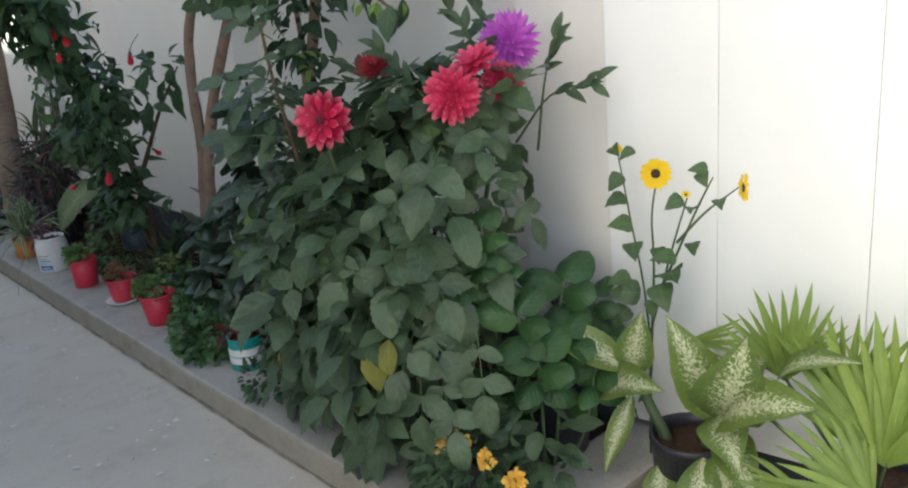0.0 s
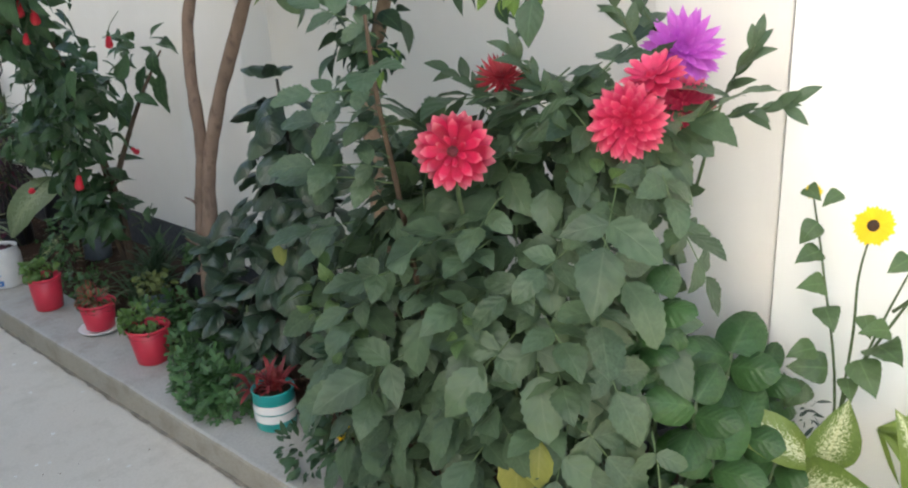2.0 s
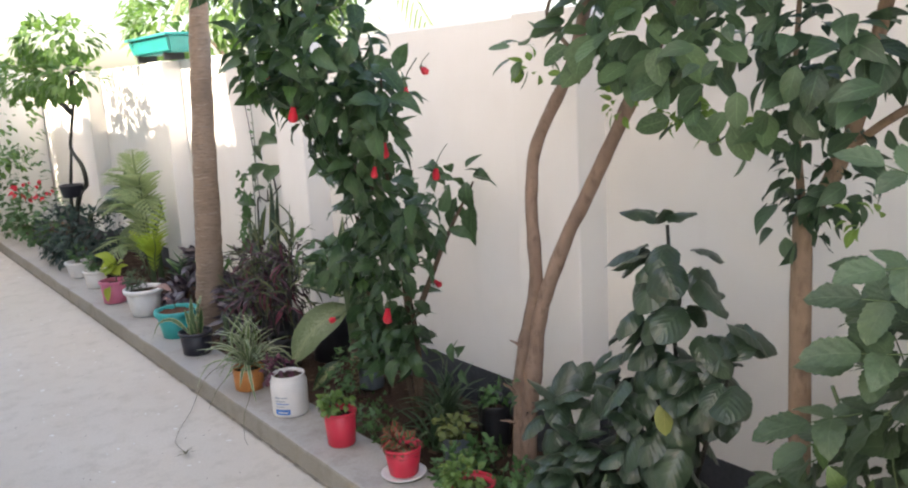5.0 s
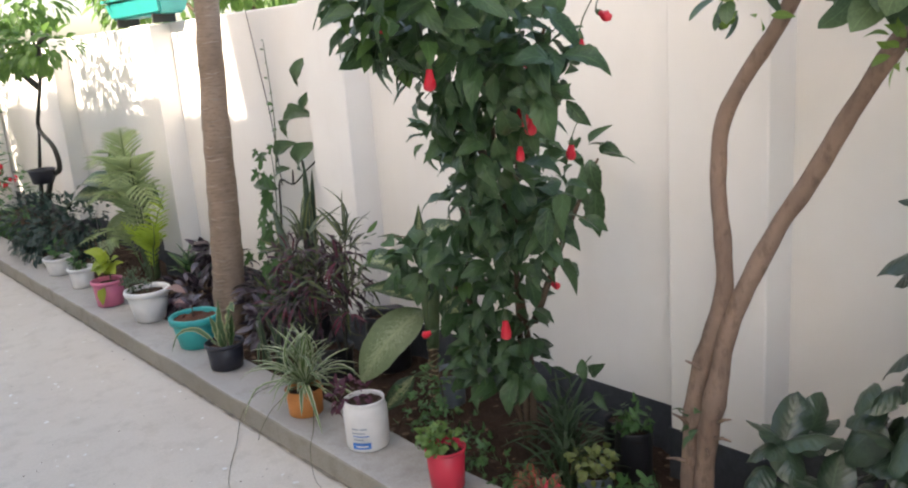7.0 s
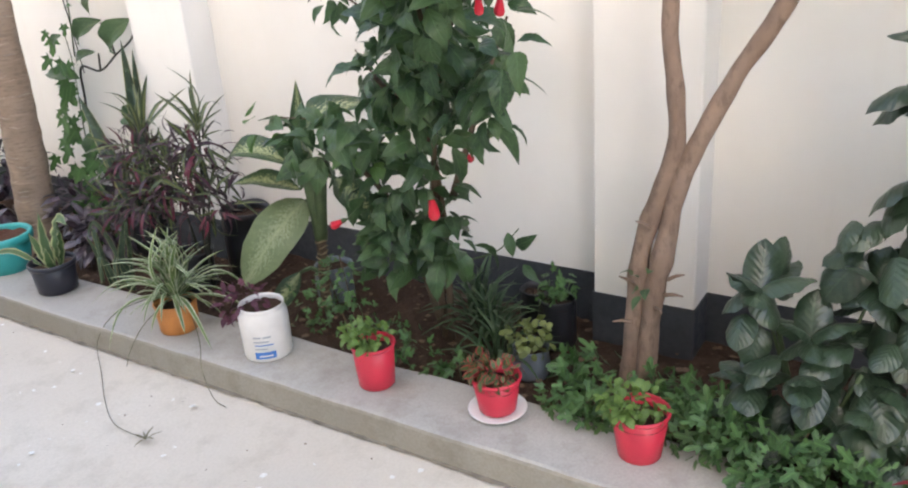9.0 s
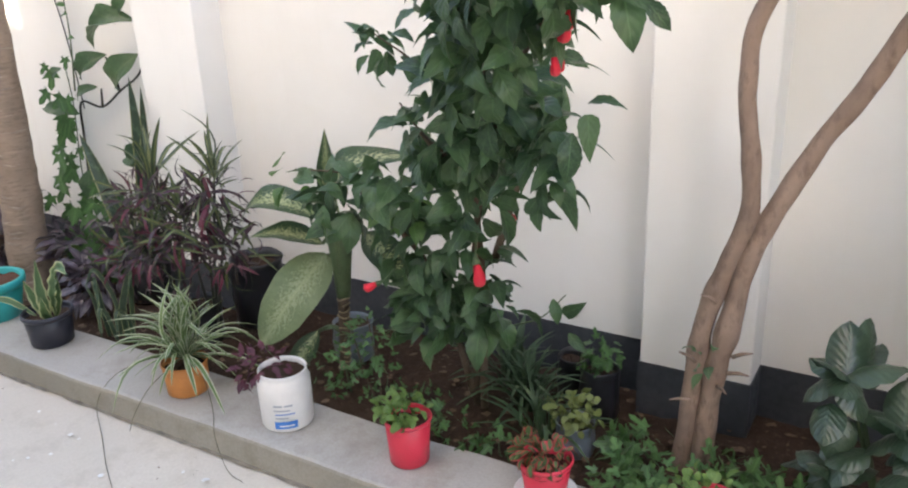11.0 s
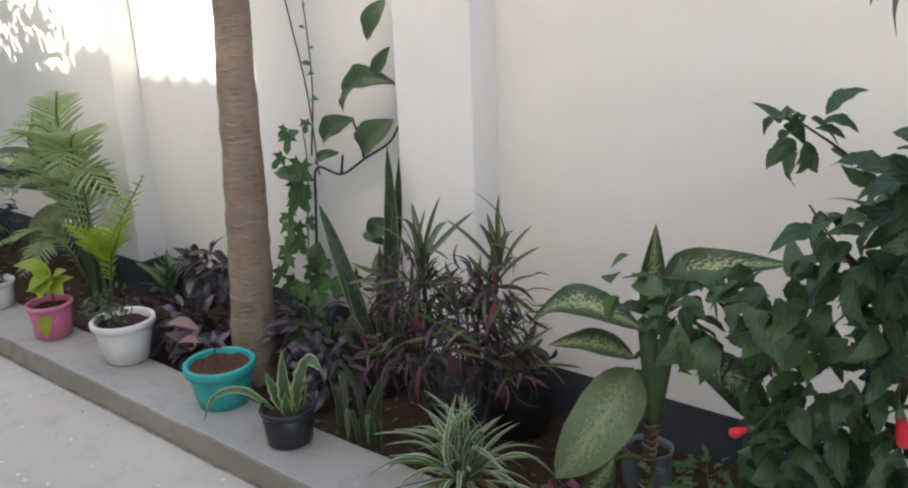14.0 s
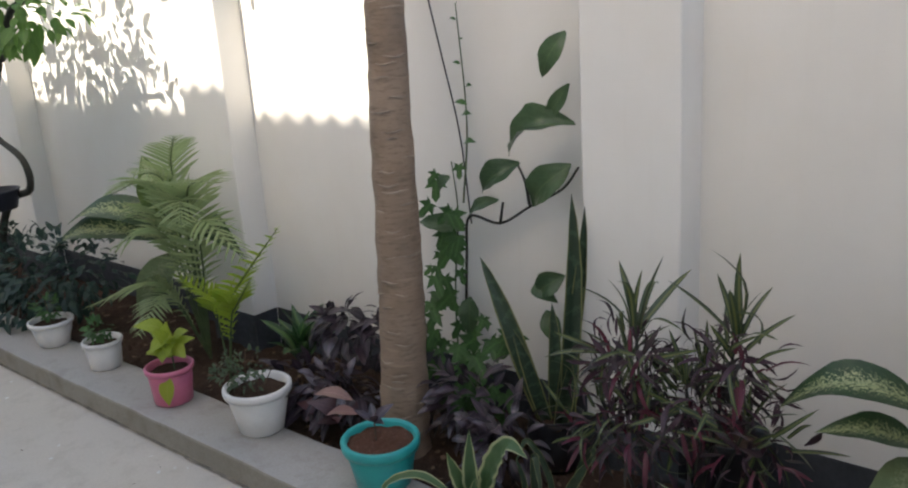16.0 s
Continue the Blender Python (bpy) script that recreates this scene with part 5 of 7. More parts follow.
L_DARK2 = leaf_set("soft_dark_leaf", leaf_mat("soft_dark_leaf", (0.055, 0.092, 0.045), (0.032, 0.056, 0.03), hue=0.35, ribs=22.0), 0.6, OVATE, 3, 0.1, 0.25, nv=8)
tb = thing("upright_shrub", "low shrub with dark oval leaves and dark stems", "shrub", (1.42, 2.38, SOIL_Z))
put_leaves(tb, L_DARK2, blob_poses([(1.42, 2.42, 0.42, 0.12, 0.14, 0.14), (1.45, 2.32, 0.5, 0.12, 0.14, 0.12)], 60, (0.075, 0.12), 0.15, 0.8, 0.5, (0.4, 1.0)))
stems(tb, DARKSTEM, [[(1.42, 2.38, 0.05), (1.42, 2.32, 0.3), (1.42, 2.28, 0.55)], [(1.42, 2.38, 0.05), (1.44, 2.45, 0.25), (1.42, 2.45, 0.5)]], 0.008, 0.005)

# ---------- red sleeping hibiscus ----------
HIB = leaf_mat("red_hibiscus_leaf", (0.056, 0.108, 0.044), (0.018, 0.042, 0.022), rough=0.36, hue=0.5, ribs=30.0, relief=0.2)
HIB_Y = leaf_mat("bright_hibiscus_leaf", (0.075, 0.15, 0.04), (0.05, 0.11, 0.03), hue=0.3, through=0.35)
L_HIB = leaf_set("hibiscus_leaf", HIB, 0.52, HEART, 2, 0.12, 0.3, nv=13, serr=0.04) + leaf_set("hibiscus_leaf", HIB, 0.48, OVATE, 4, 0.16, 0.4, nv=13, serr=0.04, ripple=0.04)
L_HIBY = leaf_set("bright_leaf", HIB_Y, 0.66, HEART, 3, 0.1, 0.22, nv=9, serr=0.04)
hib = thing("red_hibiscus", "tall hibiscus bush with closed drooping red flowers", "hibiscus", (1.66, 4.25, SOIL_Z))
stems(hib, BROWNSTEM, [[(1.66, 4.27, 0.04), (1.64, 4.25, 0.5), (1.52, 4.2, 0.95), (1.28, 4.0, 1.4), (1.1, 3.95, 1.9)], [(1.67, 4.30, 0.04), (1.63, 4.28, 0.5), (1.50, 4.14, 0.98), (1.30, 3.88, 1.36), (1.2, 3.7, 1.55)], [(1.66, 4.3, 0.1), (1.60, 4.38, 0.5), (1.5, 4.46, 0.72), (1.45, 4.56, 0.84)],
                       [(1.4, 4.1, 1.15), (1.15, 3.98, 1.35), (0.97, 3.9, 1.52)], [(1.62, 4.2, 0.6), (1.75, 4.15, 0.9), (1.88, 4.12, 1.12)], [(1.55, 4.2, 0.8), (1.48, 4.28, 0.95), (1.42, 4.3, 1.02)]], 0.013, 0.004, "stem", 8, 0.1)
HBL = [(1.57, 4.22, 0.50, 0.10, 0.13, 0.13), (1.58, 4.36, 0.45, 0.12, 0.18, 0.13), (1.58, 4.35, 0.66, 0.12, 0.20, 0.13), (1.55, 4.28, 0.84, 0.13, 0.22, 0.13), (1.47, 4.21, 1.02, 0.13, 0.15, 0.12), (1.42, 4.11, 1.17, 0.14, 0.16, 0.11), (1.32, 4.0, 1.31, 0.17, 0.18, 0.13), (1.43, 3.94, 0.98, 0.07, 0.07, 0.13), (1.53, 4.04, 1.07, 0.10, 0.10, 0.12),
       (1.20, 3.90, 1.48, 0.2, 0.24, 0.15), (1.08, 3.92, 1.66, 0.25, 0.32, 0.18), (1.22, 3.72, 1.47, 0.12, 0.13, 0.13), (1.05, 3.95, 1.95, 0.3, 0.4, 0.2), (1.47, 4.60, 0.80, 0.08, 0.13, 0.09), (1.48, 4.47, 0.84, 0.08, 0.1, 0.1)]
put_leaves(hib, L_HIB, blob_poses(HBL, 1220, (0.05, 0.13), 0.7, 0.45, 1.05, (0.3, 1.0), face=0.7), limit=300)
put_leaves(hib, L_HIB, blob_poses([(1.41, 4.39, 1.25, 0.05, 0.07, 0.05), (1.45, 4.36, 1.05, 0.04, 0.04, 0.05)], 22, (0.05, 0.09), 0.7, 0.7, 0.7, (0.3, 1.0)))
stems(hib, BROWNSTEM, [[(1.44, 4.2, 1.1), (1.42, 4.3, 1.2), (1.40, 4.42, 1.28)], [(1.47, 4.25, 0.95), (1.46, 4.33, 1.02), (1.45, 4.38, 1.09)], [(1.52, 4.4, 0.8), (1.48, 4.58, 0.86), (1.46, 4.78, 0.86)]], 0.004, 0.002, "twig")
put_leaves(hib, L_HIB, blob_poses([(1.48, 4.66, 0.78, 0.08, 0.08, 0.10)], 26, (0.06, 0.11), 0.6, 0.6, 0.7, (0.3, 1.0), face=0.7))
put_leaves(hib, L_HIBY, blob_poses([(1.46, 4.80, 0.84, 0.05, 0.07, 0.05), (1.50, 4.42, 0.78, 0.07, 0.10, 0.08), (0.98, 3.95, 1.58, 0.1, 0.2, 0.1)], 44, (0.05, 0.09), 0.6, 0.6), "bright_leaf", limit=60)
put_leaves(hib, L_HIB, blob_poses([(1.80, 4.14, 1.10, 0.09, 0.13, 0.10), (1.68, 4.14, 0.98, 0.12, 0.1, 0.1)], 36, (0.07, 0.13), 0.7, 0.5, 0.8, (0.3, 1.0), face=0.7))
put_leaves(hib, L_HIB, [leaf_m((1.87, 4.12, 1.03), (0.03, 0.02, -1), (-0.9, -0.4, 0.1), 0.18, 1.0), leaf_m((1.85, 4.13, 1.12), (0.03, -0.15, -0.6), (-0.9, -0.4, 0.2), 0.12, 1.2), leaf_m((1.89, 4.12, 1.16), (0.1, -0.8, -0.35), (-0.8, -0.2, 0.6), 0.10), leaf_m((1.86, 4.14, 1.18), (0.1, -0.6, 0.35), (-0.8, -0.2, 0.6), 0.11, 0.7),
                        leaf_m((1.82, 4.16, 1.06), (-0.1, 0.25, -1), (-0.9, -0.4, 0.2), 0.15, 0.8), leaf_m((1.80, 4.18, 1.15), (-0.3, 0.5, -0.3), (-0.7, -0.2, 0.6), 0.12), leaf_m((1.66, 4.0, 0.46), (-0.1, -0.6, 0.4), (-0.8, -0.4, 0.3), 0.10), leaf_m((1.66, 4.03, 0.50), (-0.1, -0.2, -0.8), (-0.8, -0.4, 0.3), 0.08), leaf_m((1.66, 3.98, 0.40), (-0.1, -0.6, -0.5), (-0.8, -0.4, 0.3), 0.08),
                        leaf_m((1.36, 3.81, 1.12), (-0.1, -0.1, -1), (-0.9, -0.4, 0.2), 0.11), leaf_m((1.34, 3.84, 1.08), (-0.1, 0.1, -1), (-0.9, -0.4, 0.2), 0.12), leaf_m((1.38, 3.82, 1.14), (0.1, -0.8, -0.1), (-0.6, -0.2, 0.8), 0.09, 0.6)])
stems(hib, GREENSTEM, [[(1.63, 4.15, 0.4), (1.65, 4.06, 0.44), (1.66, 3.99, 0.52)]], 0.003, 0.002)
HIBRED = leaf_mat("hibiscus_red_petal", (0.78, 0.03, 0.06), (0.62, 0.018, 0.045), None, 0.5, "petal", (0.82, 0.12, 0.14), hue=0.1, through=0.25)


def sleeping_flower(at, d, s):
    base, d = Vector(at) - hib.matrix_basis.translation, Vector(d).normalized()
    prof = [(0.05, 0), (0.11, 0.12), (0.16, 0.35), (0.22, 0.6), (0.235, 0.78), (0.19, 0.93), (0.07, 1.0)]
    n, vs, fs, us = 12, [], [], []
    turn = Vector((0, 0, 1)).rotation_difference(d).to_matrix()
    for j, (r, z) in enumerate(prof):
        for i in range(n):
            a = 2 * math.pi * i / n + z * 1.6
            k = r * (1 + 0.22 * math.cos(5 * (a - z * 1.6)))
            vs.append(base + turn @ Vector((k * math.cos(a), k * math.sin(a), z)) * s)
            us.append((i / n, z))
    for j in range(len(prof) - 1):
        for i in range(n):
            a, b = j * n + i, j * n + (i + 1) % n
            fs.append((a, b, b + n, a + n))
    fs.append(tuple(range((len(prof) - 1) * n, len(prof) * n)))
    ob = part("flower", mesh_of("flower", vs, fs, us, True), HIBRED, hib, "closed drooping scarlet flower")
    part("calyx", tube("calyx", [base - d * s * 0.25, base - d * s * 0.02, base + d * s * 0.16], [s * 0.05, s * 0.13, s * 0.17], 8), GREENSTEM, ob)
    part("stalk", tube("stalk", [base - d * s * 0.9 + Vector((0.05, 0, 0.03)), base - d * s * 0.5 + Vector((0.015, 0, 0.012)), base - d * s * 0.2], [0.0015, 0.0015, 0.002], 5), GREENSTEM, ob)


for p, d, s in (((0.97, 3.995, 1.60), (-0.3, 0.2, -0.5), 0.045), ((0.95, 3.825, 1.49), (-0.05, 0.05, -1), 0.07), ((1.19, 3.72, 1.50), (-0.2, 0.5, -0.6), 0.055), ((1.237, 3.624, 1.53), (-0.05, -0.1, -1), 0.065), ((1.28, 3.836, 1.35), (-0.05, -0.05, -1), 0.075), ((1.60, 3.985, 1.22), (-0.1, 0, -1), 0.065), ((1.72, 4.22, 0.72), (0.3, -0.7, -0.5), 0.055),
                ((1.455, 4.165, 0.672), (-0.25, -0.3, -0.85), 0.085), ((1.38, 4.44, 0.585), (-0.3, 0.8, -0.4), 0.06), ((1.15, 3.75, 1.42), (-0.2, 0.2, -0.8), 0.05), ((1.222, 3.808, 1.385), (-0.1, -0.1, -1), 0.08), ((1.24, 3.84, 1.27), (-0.2, -0.2, -1), 0.055), ((1.30, 3.62, 1.58), (-0.2, -0.8, -0.3), 0.055)):
    sleeping_flower(p, d, s * 0.85)

# ---------- dumb cane in the middle, bags and small plants by the wall ----------
RINGSCAR = plain("pale_ring_scar", (0.30, 0.24, 0.15), 0.9, 0.3)
cane2 = thing("dumb_cane", "tall dumb cane with large spotted green leaves", "dumb cane", (1.65, 4.82, SOIL_Z))
stems(cane2, BROWNSTEM, [[(1.65, 4.83, 0.03), (1.65, 4.81, 0.2), (1.65, 4.80, 0.38)]], 0.019, 0.020, "cane", 12, 0.2)
for k in range(13):
    z = 0.09 + 0.022 * k
    ring = [Vector((1.65 + 0.0205 * math.cos(a), 4.828 - 0.08 * z + 0.0205 * math.sin(a), z + 0.004 * math.sin(a * 2 + k))) for a in [2.2 + 0.4 * i + 0.7 * (k % 3) for i in range(9)]]
    stems(cane2, RINGSCAR, [ring], 0.0032, 0.0022, "leaf_scar", 5)
stems(cane2, GREENSTEM, [[(1.65, 4.80, 0.36), (1.65, 4.81, 0.5), (1.65, 4.83, 0.66)], [(1.655, 4.80, 0.36), (1.655, 4.78, 0.52), (1.66, 4.76, 0.66)]], 0.022, 0.024, "sheath", 12)
for b, t, w, up, ar in (((1.63, 4.83, 0.64), (1.56, 5.16, 0.58), 0.12, (-0.5, 0.1, 1), 0.32), ((1.63, 4.85, 0.55), (1.50, 5.05, 0.58), 0.10, (-0.3, -0.3, 1), 0.15), ((1.65, 4.81, 0.66), (1.64, 4.815, 0.94), 0.07, (-0.9, -0.4, 0.1), 0.03), ((1.66, 4.79, 0.66), (1.68, 4.46, 0.88), 0.14, (-0.7, 0.2, 0.7), 0.34),
                        ((1.64, 4.76, 0.60), (1.50, 4.58, 0.66), 0.10, (-0.4, 0.1, 0.9), 0.16), ((1.66, 4.70, 0.60), (1.60, 4.42, 0.42), 0.11, (-0.5, 0.1, 0.9), 0.25), ((1.62, 4.90, 0.22), (1.5, 4.98, 0.07), 0.08, (-0.8, -0.5, 0.3), 0.1)):
    cane_leaf(cane2, CANE_DARK, b, t, w, up, ar, (1.65, 4.81, min(0.58, b[2])))

PALE_CANE = leaf_mat("pale_dumb_cane_leaf", (0.13, 0.17, 0.085), (0.10, 0.14, 0.07), (0.30, 0.36, 0.2), 0.45, "cream_middle", (0.27, 0.32, 0.19), relief=0.25)
cane_leaf(cane2, PALE_CANE, (1.655, 4.855, 0.50), (1.40, 4.965, 0.25), 0.17, (-0.85, -0.45, 0.45), 0.2, (1.65, 4.81, 0.45), 0.2, ROUND)
BAG = plain("black_polythene", (0.018, 0.018, 0.022), 0.35, 0.2, spec=0.6, relief=0.5)
GREYBAG = plain("grey_polythene", (0.16, 0.19, 0.22), 0.4, 0.2, relief=0.5)


def bag(label, at, r, h, mat=BAG):
    root = thing("grow_bag", label, "grow bag", (at[0], at[1], SOIL_Z), "pots standing in the bed")
    prof = [(r * 0.9, 0), (r, 0.01), (r * 1.03, h * 0.5), (r * 0.97, h * 0.9), (r * 1.04, h), (r * 1.0, h + 0.004), (r * 0.94, h * 0.9), (r * 0.9, 0.03)]
    part("sleeve", lathe("sleeve", prof, 30, 0.14), mat, root)
    soil_disc(root, r * 0.95, h * 0.86, SOIL, at[1])


bag("black polythene grow bag by the pilaster", (1.79, 3.93, 0), 0.06, 0.17)
bag("black polythene grow bag by the wall", (1.86, 4.04, 0), 0.055, 0.15)
bag("black polythene grow bag beside the dumb cane", (1.84, 5.38, 0), 0.10, 0.27)
bag("black polythene grow bag under the crotons", (1.60, 5.47, 0), 0.085, 0.16)
bag("grey polythene grow bag with a small plant", (1.58, 3.92, 0), 0.055, 0.10, GREYBAG)
bag("grey polythene bag behind the dumb cane", (1.76, 4.86, 0), 0.07, 0.14, GREYBAG)
bag("black polythene grow bag under the snake plants", (1.80, 5.98, 0), 0.09, 0.18)
herb_clump("small plant in a black grow bag", (1.79, 3.93, 0.28), (0.06, 0.06, 0.05), 60, (0.02, 0.04))
herb_clump("yellow-green small plant in a grey bag", (1.58, 3.92, 0.20), (0.07, 0.07, 0.04), 90, (0.02, 0.035), tm=leaf_set("pale_leaf", leaf_mat("pale_speckled_leaf", (0.16, 0.19, 0.06), (0.08, 0.11, 0.04)), 0.7, ROUND, 2))
herb_clump("broad dull-green weed beside the tree", (1.60, 3.74, 0.14), (0.09, 0.08, 0.06), 40, (0.04, 0.07))

GRASS = leaf_mat("grassy_leaf", (0.055, 0.095, 0.045), (0.035, 0.065, 0.03), hue=0.3)
L_GRASS = leaf_set("grassy_leaf", GRASS, 0.07, STRAP, 4, 0.2, 0.4)
for lab, c, n in (("tuft of dark narrow grassy leaves", (1.68, 4.12, 0.10), 60), ("tuft of grassy leaves near the wall", (1.76, 4.22, 0.12), 40), ("tuft of thin grassy leaves on the soil", (1.55, 4.02, 0.08), 30)):
    g = thing("grass_tuft", lab, "grass", (c[0], c[1], SOIL_Z))
    rosette(g, L_GRASS, c, n, (0.14, 0.24), (85, 10), spread=0.04)
bushy = thing("small_shrub", "small fine-leaved shrub beside the red pot", "shrub", (1.52, 4.58, SOIL_Z))
put_leaves(bushy, L_HERB, blob_poses([(1.50, 4.58, 0.30, 0.06, 0.08, 0.12)], 70, (0.02, 0.04), 0.3, 0.7))
stems(bushy, BROWNSTEM, [[(1.52, 4.58, 0.04), (1.5, 4.56, 0.2), (1.49, 4.58, 0.4)], [(1.52, 4.58, 0.04), (1.5, 4.62, 0.2), (1.48, 4.64, 0.36)]], 0.003, 0.002)
purp = thing("purple_leaf_plant", "small maroon-leaved plant in the white tub", "plant", (1.26, 4.76, KERB_TOP + 0.15))
L_MAROON = leaf_set("maroon_leaf", leaf_mat("maroon_leaf", (0.11, 0.03, 0.05), (0.06, 0.02, 0.035), (0.2, 0.08, 0.1)), 0.5, OVATE, 3)
put_leaves(purp, L_MAROON, blob_poses([(1.27, 4.80, 0.29, 0.06, 0.07, 0.05), (1.26, 4.86, 0.27, 0.05, 0.06, 0.06)], 70, (0.025, 0.045), 0.4, 0.7))

# ---------- spider plant, croton clumps, snake plants ----------
SPIDER = leaf_mat("spider_leaf", (0.12, 0.18, 0.055), (0.08, 0.135, 0.045), None, 0.45, "pale_edge", (0.50, 0.53, 0.38), hue=0.2)
L_SPIDER = [leaf_tmpl("blade", SPIDER, w, STRAP, a, 0.5, 9, 2, seed=i) for i, (w, a) in enumerate(((0.075, 0.22), (0.065, 0.3), (0.08, 0.14), (0.07, 0.36)))]
sp = thing("spider_plant", "spider plant with arching white-edged leaves", "spider plant", (1.28, 5.19, KERB_TOP + 0.1))
rosette(sp, L_SPIDER, (1.28, 5.19, 0.215), 88, (0.16, 0.29), (88, -26), spread=0.02, name="blade")
RUN = plain("thin_runner", (0.12, 0.11, 0.06), 0.7, 0.2)
for k, pts in enumerate(([(1.26, 5.22, 0.24), (1.17, 5.40, 0.16), (1.12, 5.48, 0.05), (1.02, 5.34, 0.009), (0.90, 5.16, 0.008), (0.83, 5.02, 0.008), (0.82, 4.88, 0.008)], [(1.24, 5.16, 0.24), (1.16, 5.24, 0.15), (1.11, 5.28, 0.06), (1.09, 5.29, 0.008)], [(1.27, 5.12, 0.23), (1.18, 4.98, 0.14), (1.12, 4.92, 0.08), (1.08, 4.84, 0.010), (1.06, 4.76, 0.008)])):
    stems(sp, RUN, [pts], 0.0015, 0.0011, "runner", 6)
tip = thing("runner_plantlet", "small dry plantlet on the concrete floor", "plantlet", (0.82, 4.86, 0.006))
rosette(tip, leaf_set("dry_leaf", leaf_mat("dry_leaf", (0.16, 0.14, 0.08), (0.1, 0.09, 0.05)), 0.14, STRAP, 2), (0.82, 4.86, 0.008), 7, (0.03, 0.06), (30, 2))

CROT = leaf_mat("croton_dark_leaf", (0.052, 0.021, 0.034), (0.025, 0.032, 0.022), (0.11, 0.03, 0.05), 0.38, hue=0.3, spec=0.4, through=0.12)
CROT_G = leaf_mat("croton_green_leaf", (0.05, 0.075, 0.035), (0.035, 0.05, 0.03), None, 0.35, "pale_middle", (0.16, 0.18, 0.06), spec=0.5)
CROT_R = leaf_mat("croton_red_leaf", (0.11, 0.018, 0.035), (0.06, 0.016, 0.026), (0.18, 0.05, 0.07), 0.35)
L_CROT = [leaf_tmpl("croton_leaf", CROT, w, LANCE, a, 0.4, 6, 2, ripple=0.06, seed=i) for i, (w, a) in enumerate(((0.15, 0.2), (0.12, 0.3), (0.18, 0.1)))]
L_CROTG = [leaf_tmpl("tip_leaf", CROT_G, w, STRAP, a, 0.4, 7, 2, seed=i) for i, (w, a) in enumerate(((0.10, 0.10), (0.09, 0.24), (0.12, 0.03)))]
L_CROTR = [leaf_tmpl("red_leaf", CROT_R, 0.14, STRAP, 0.15, 0.3, 5, 2)]
for lab, heads, foot in (("croton with narrow dark purple and green leaves", ((1.55, 5.54, 0.72), (1.50, 5.62, 0.52), (1.62, 5.60, 0.6), (1.48, 5.50, 0.55)), (1.6, 5.52, 0.1)), ("croton with narrow dark leaves by the pilaster", ((1.60, 5.28, 0.74), (1.55, 5.22, 0.55), (1.52, 5.38, 0.62), (1.63, 5.38, 0.6)), (1.62, 5.40, 0.1))):
    cr = thing("croton", lab, "croton", (foot[0], foot[1], SOIL_Z))
    for k, hd in enumerate(heads):
        stems(cr, DARKSTEM, [[(foot[0], foot[1], 0.05), (foot[0] * 0.6 + hd[0] * 0.4 - 0.01, foot[1] * 0.6 + hd[1] * 0.4, hd[2] * 0.5), hd]], 0.007, 0.004)
        rosette(cr, L_CROTG, hd, 9, (0.14, 0.27) if k == 0 else (0.09, 0.17), (86, 14), name="tip_leaf", spread=0.02)
        put_leaves(cr, L_CROT, blob_poses([(hd[0], hd[1], hd[2] - 0.06, 0.12, 0.13, 0.08)], 78 if k == 0 else 46, (0.05, 0.11), 0.15, 0.7, 0.95, (0.1, 1)))
        put_leaves(cr, L_CROTR, blob_poses([(hd[0] - 0.03, hd[1], hd[2] - 0.08, 0.08, 0.1, 0.05)], 10, (0.06, 0.11), 0.3, 0.8, 0.5, (0.6, 1)), "red_leaf")
        put_leaves(cr, L_CROTG, blob_poses([(hd[0], hd[1], hd[2] - 0.05, 0.1, 0.12, 0.08)], 16, (0.08, 0.16), 0.0, 0.9, 0.8, (0.2, 1)), "tip_leaf")
    put_leaves(cr, L_CROT, blob_poses([(foot[0] - 0.05, foot[1], 0.36, 0.10, 0.13, 0.10)], 12, (0.06, 0.10), 0.6, 0.7, 0.5, (0.2, 1)))

SNAKE = leaf_mat("snake_plant_leaf", (0.035, 0.06, 0.035), (0.025, 0.045, 0.028), None, 0.4, "bands", (0.22, 0.23, 0.10), hue=0.1, through=0.05)
snake = thing("snake_plant", "snake plant with tall banded sword leaves", "snake plant", (1.80, 5.98, SOIL_Z + 0.15))
inv = Matrix.Translation(-snake.matrix_basis.translation)
for b, t, w in (((1.80, 5.93, 0.2), (1.80, 5.895, 1.02), 0.062), ((1.80, 6.01, 0.2), (1.80, 6.27, 0.76), 0.07), ((1.81, 5.97, 0.2), (1.82, 5.86, 0.98), 0.05), ((1.79, 6.0, 0.2), (1.74, 6.1, 0.55), 0.05), ((1.78, 5.95, 0.2), (1.72, 5.86, 0.5), 0.055), ((1.82, 5.99, 0.2), (1.86, 6.02, 0.62), 0.05)):
    s = (Vector(t) - Vector(b)).length
    part("leaf", leaf_tmpl("leaf", SNAKE, w / s, STRAP, 0.015, 0.7, 10, 4), None, snake, "", inv @ leaf_m(b, Vector(t) - Vector(b), (-0.8, -0.5, 0.1), s))
BSNAKE = leaf_mat("pale_edged_sword_leaf", (0.045, 0.075, 0.04), (0.032, 0.055, 0.032), None, 0.45, "pale_edge", (0.26, 0.28, 0.13), hue=0.3, through=0.15, edge=0.40)
sn2 = thing("snake_plant", "low snake plant with curled pale-edged leaves", "snake plant", (1.44, 5.80, SOIL_Z))
inv = Matrix.Translation(-sn2.matrix_basis.translation)


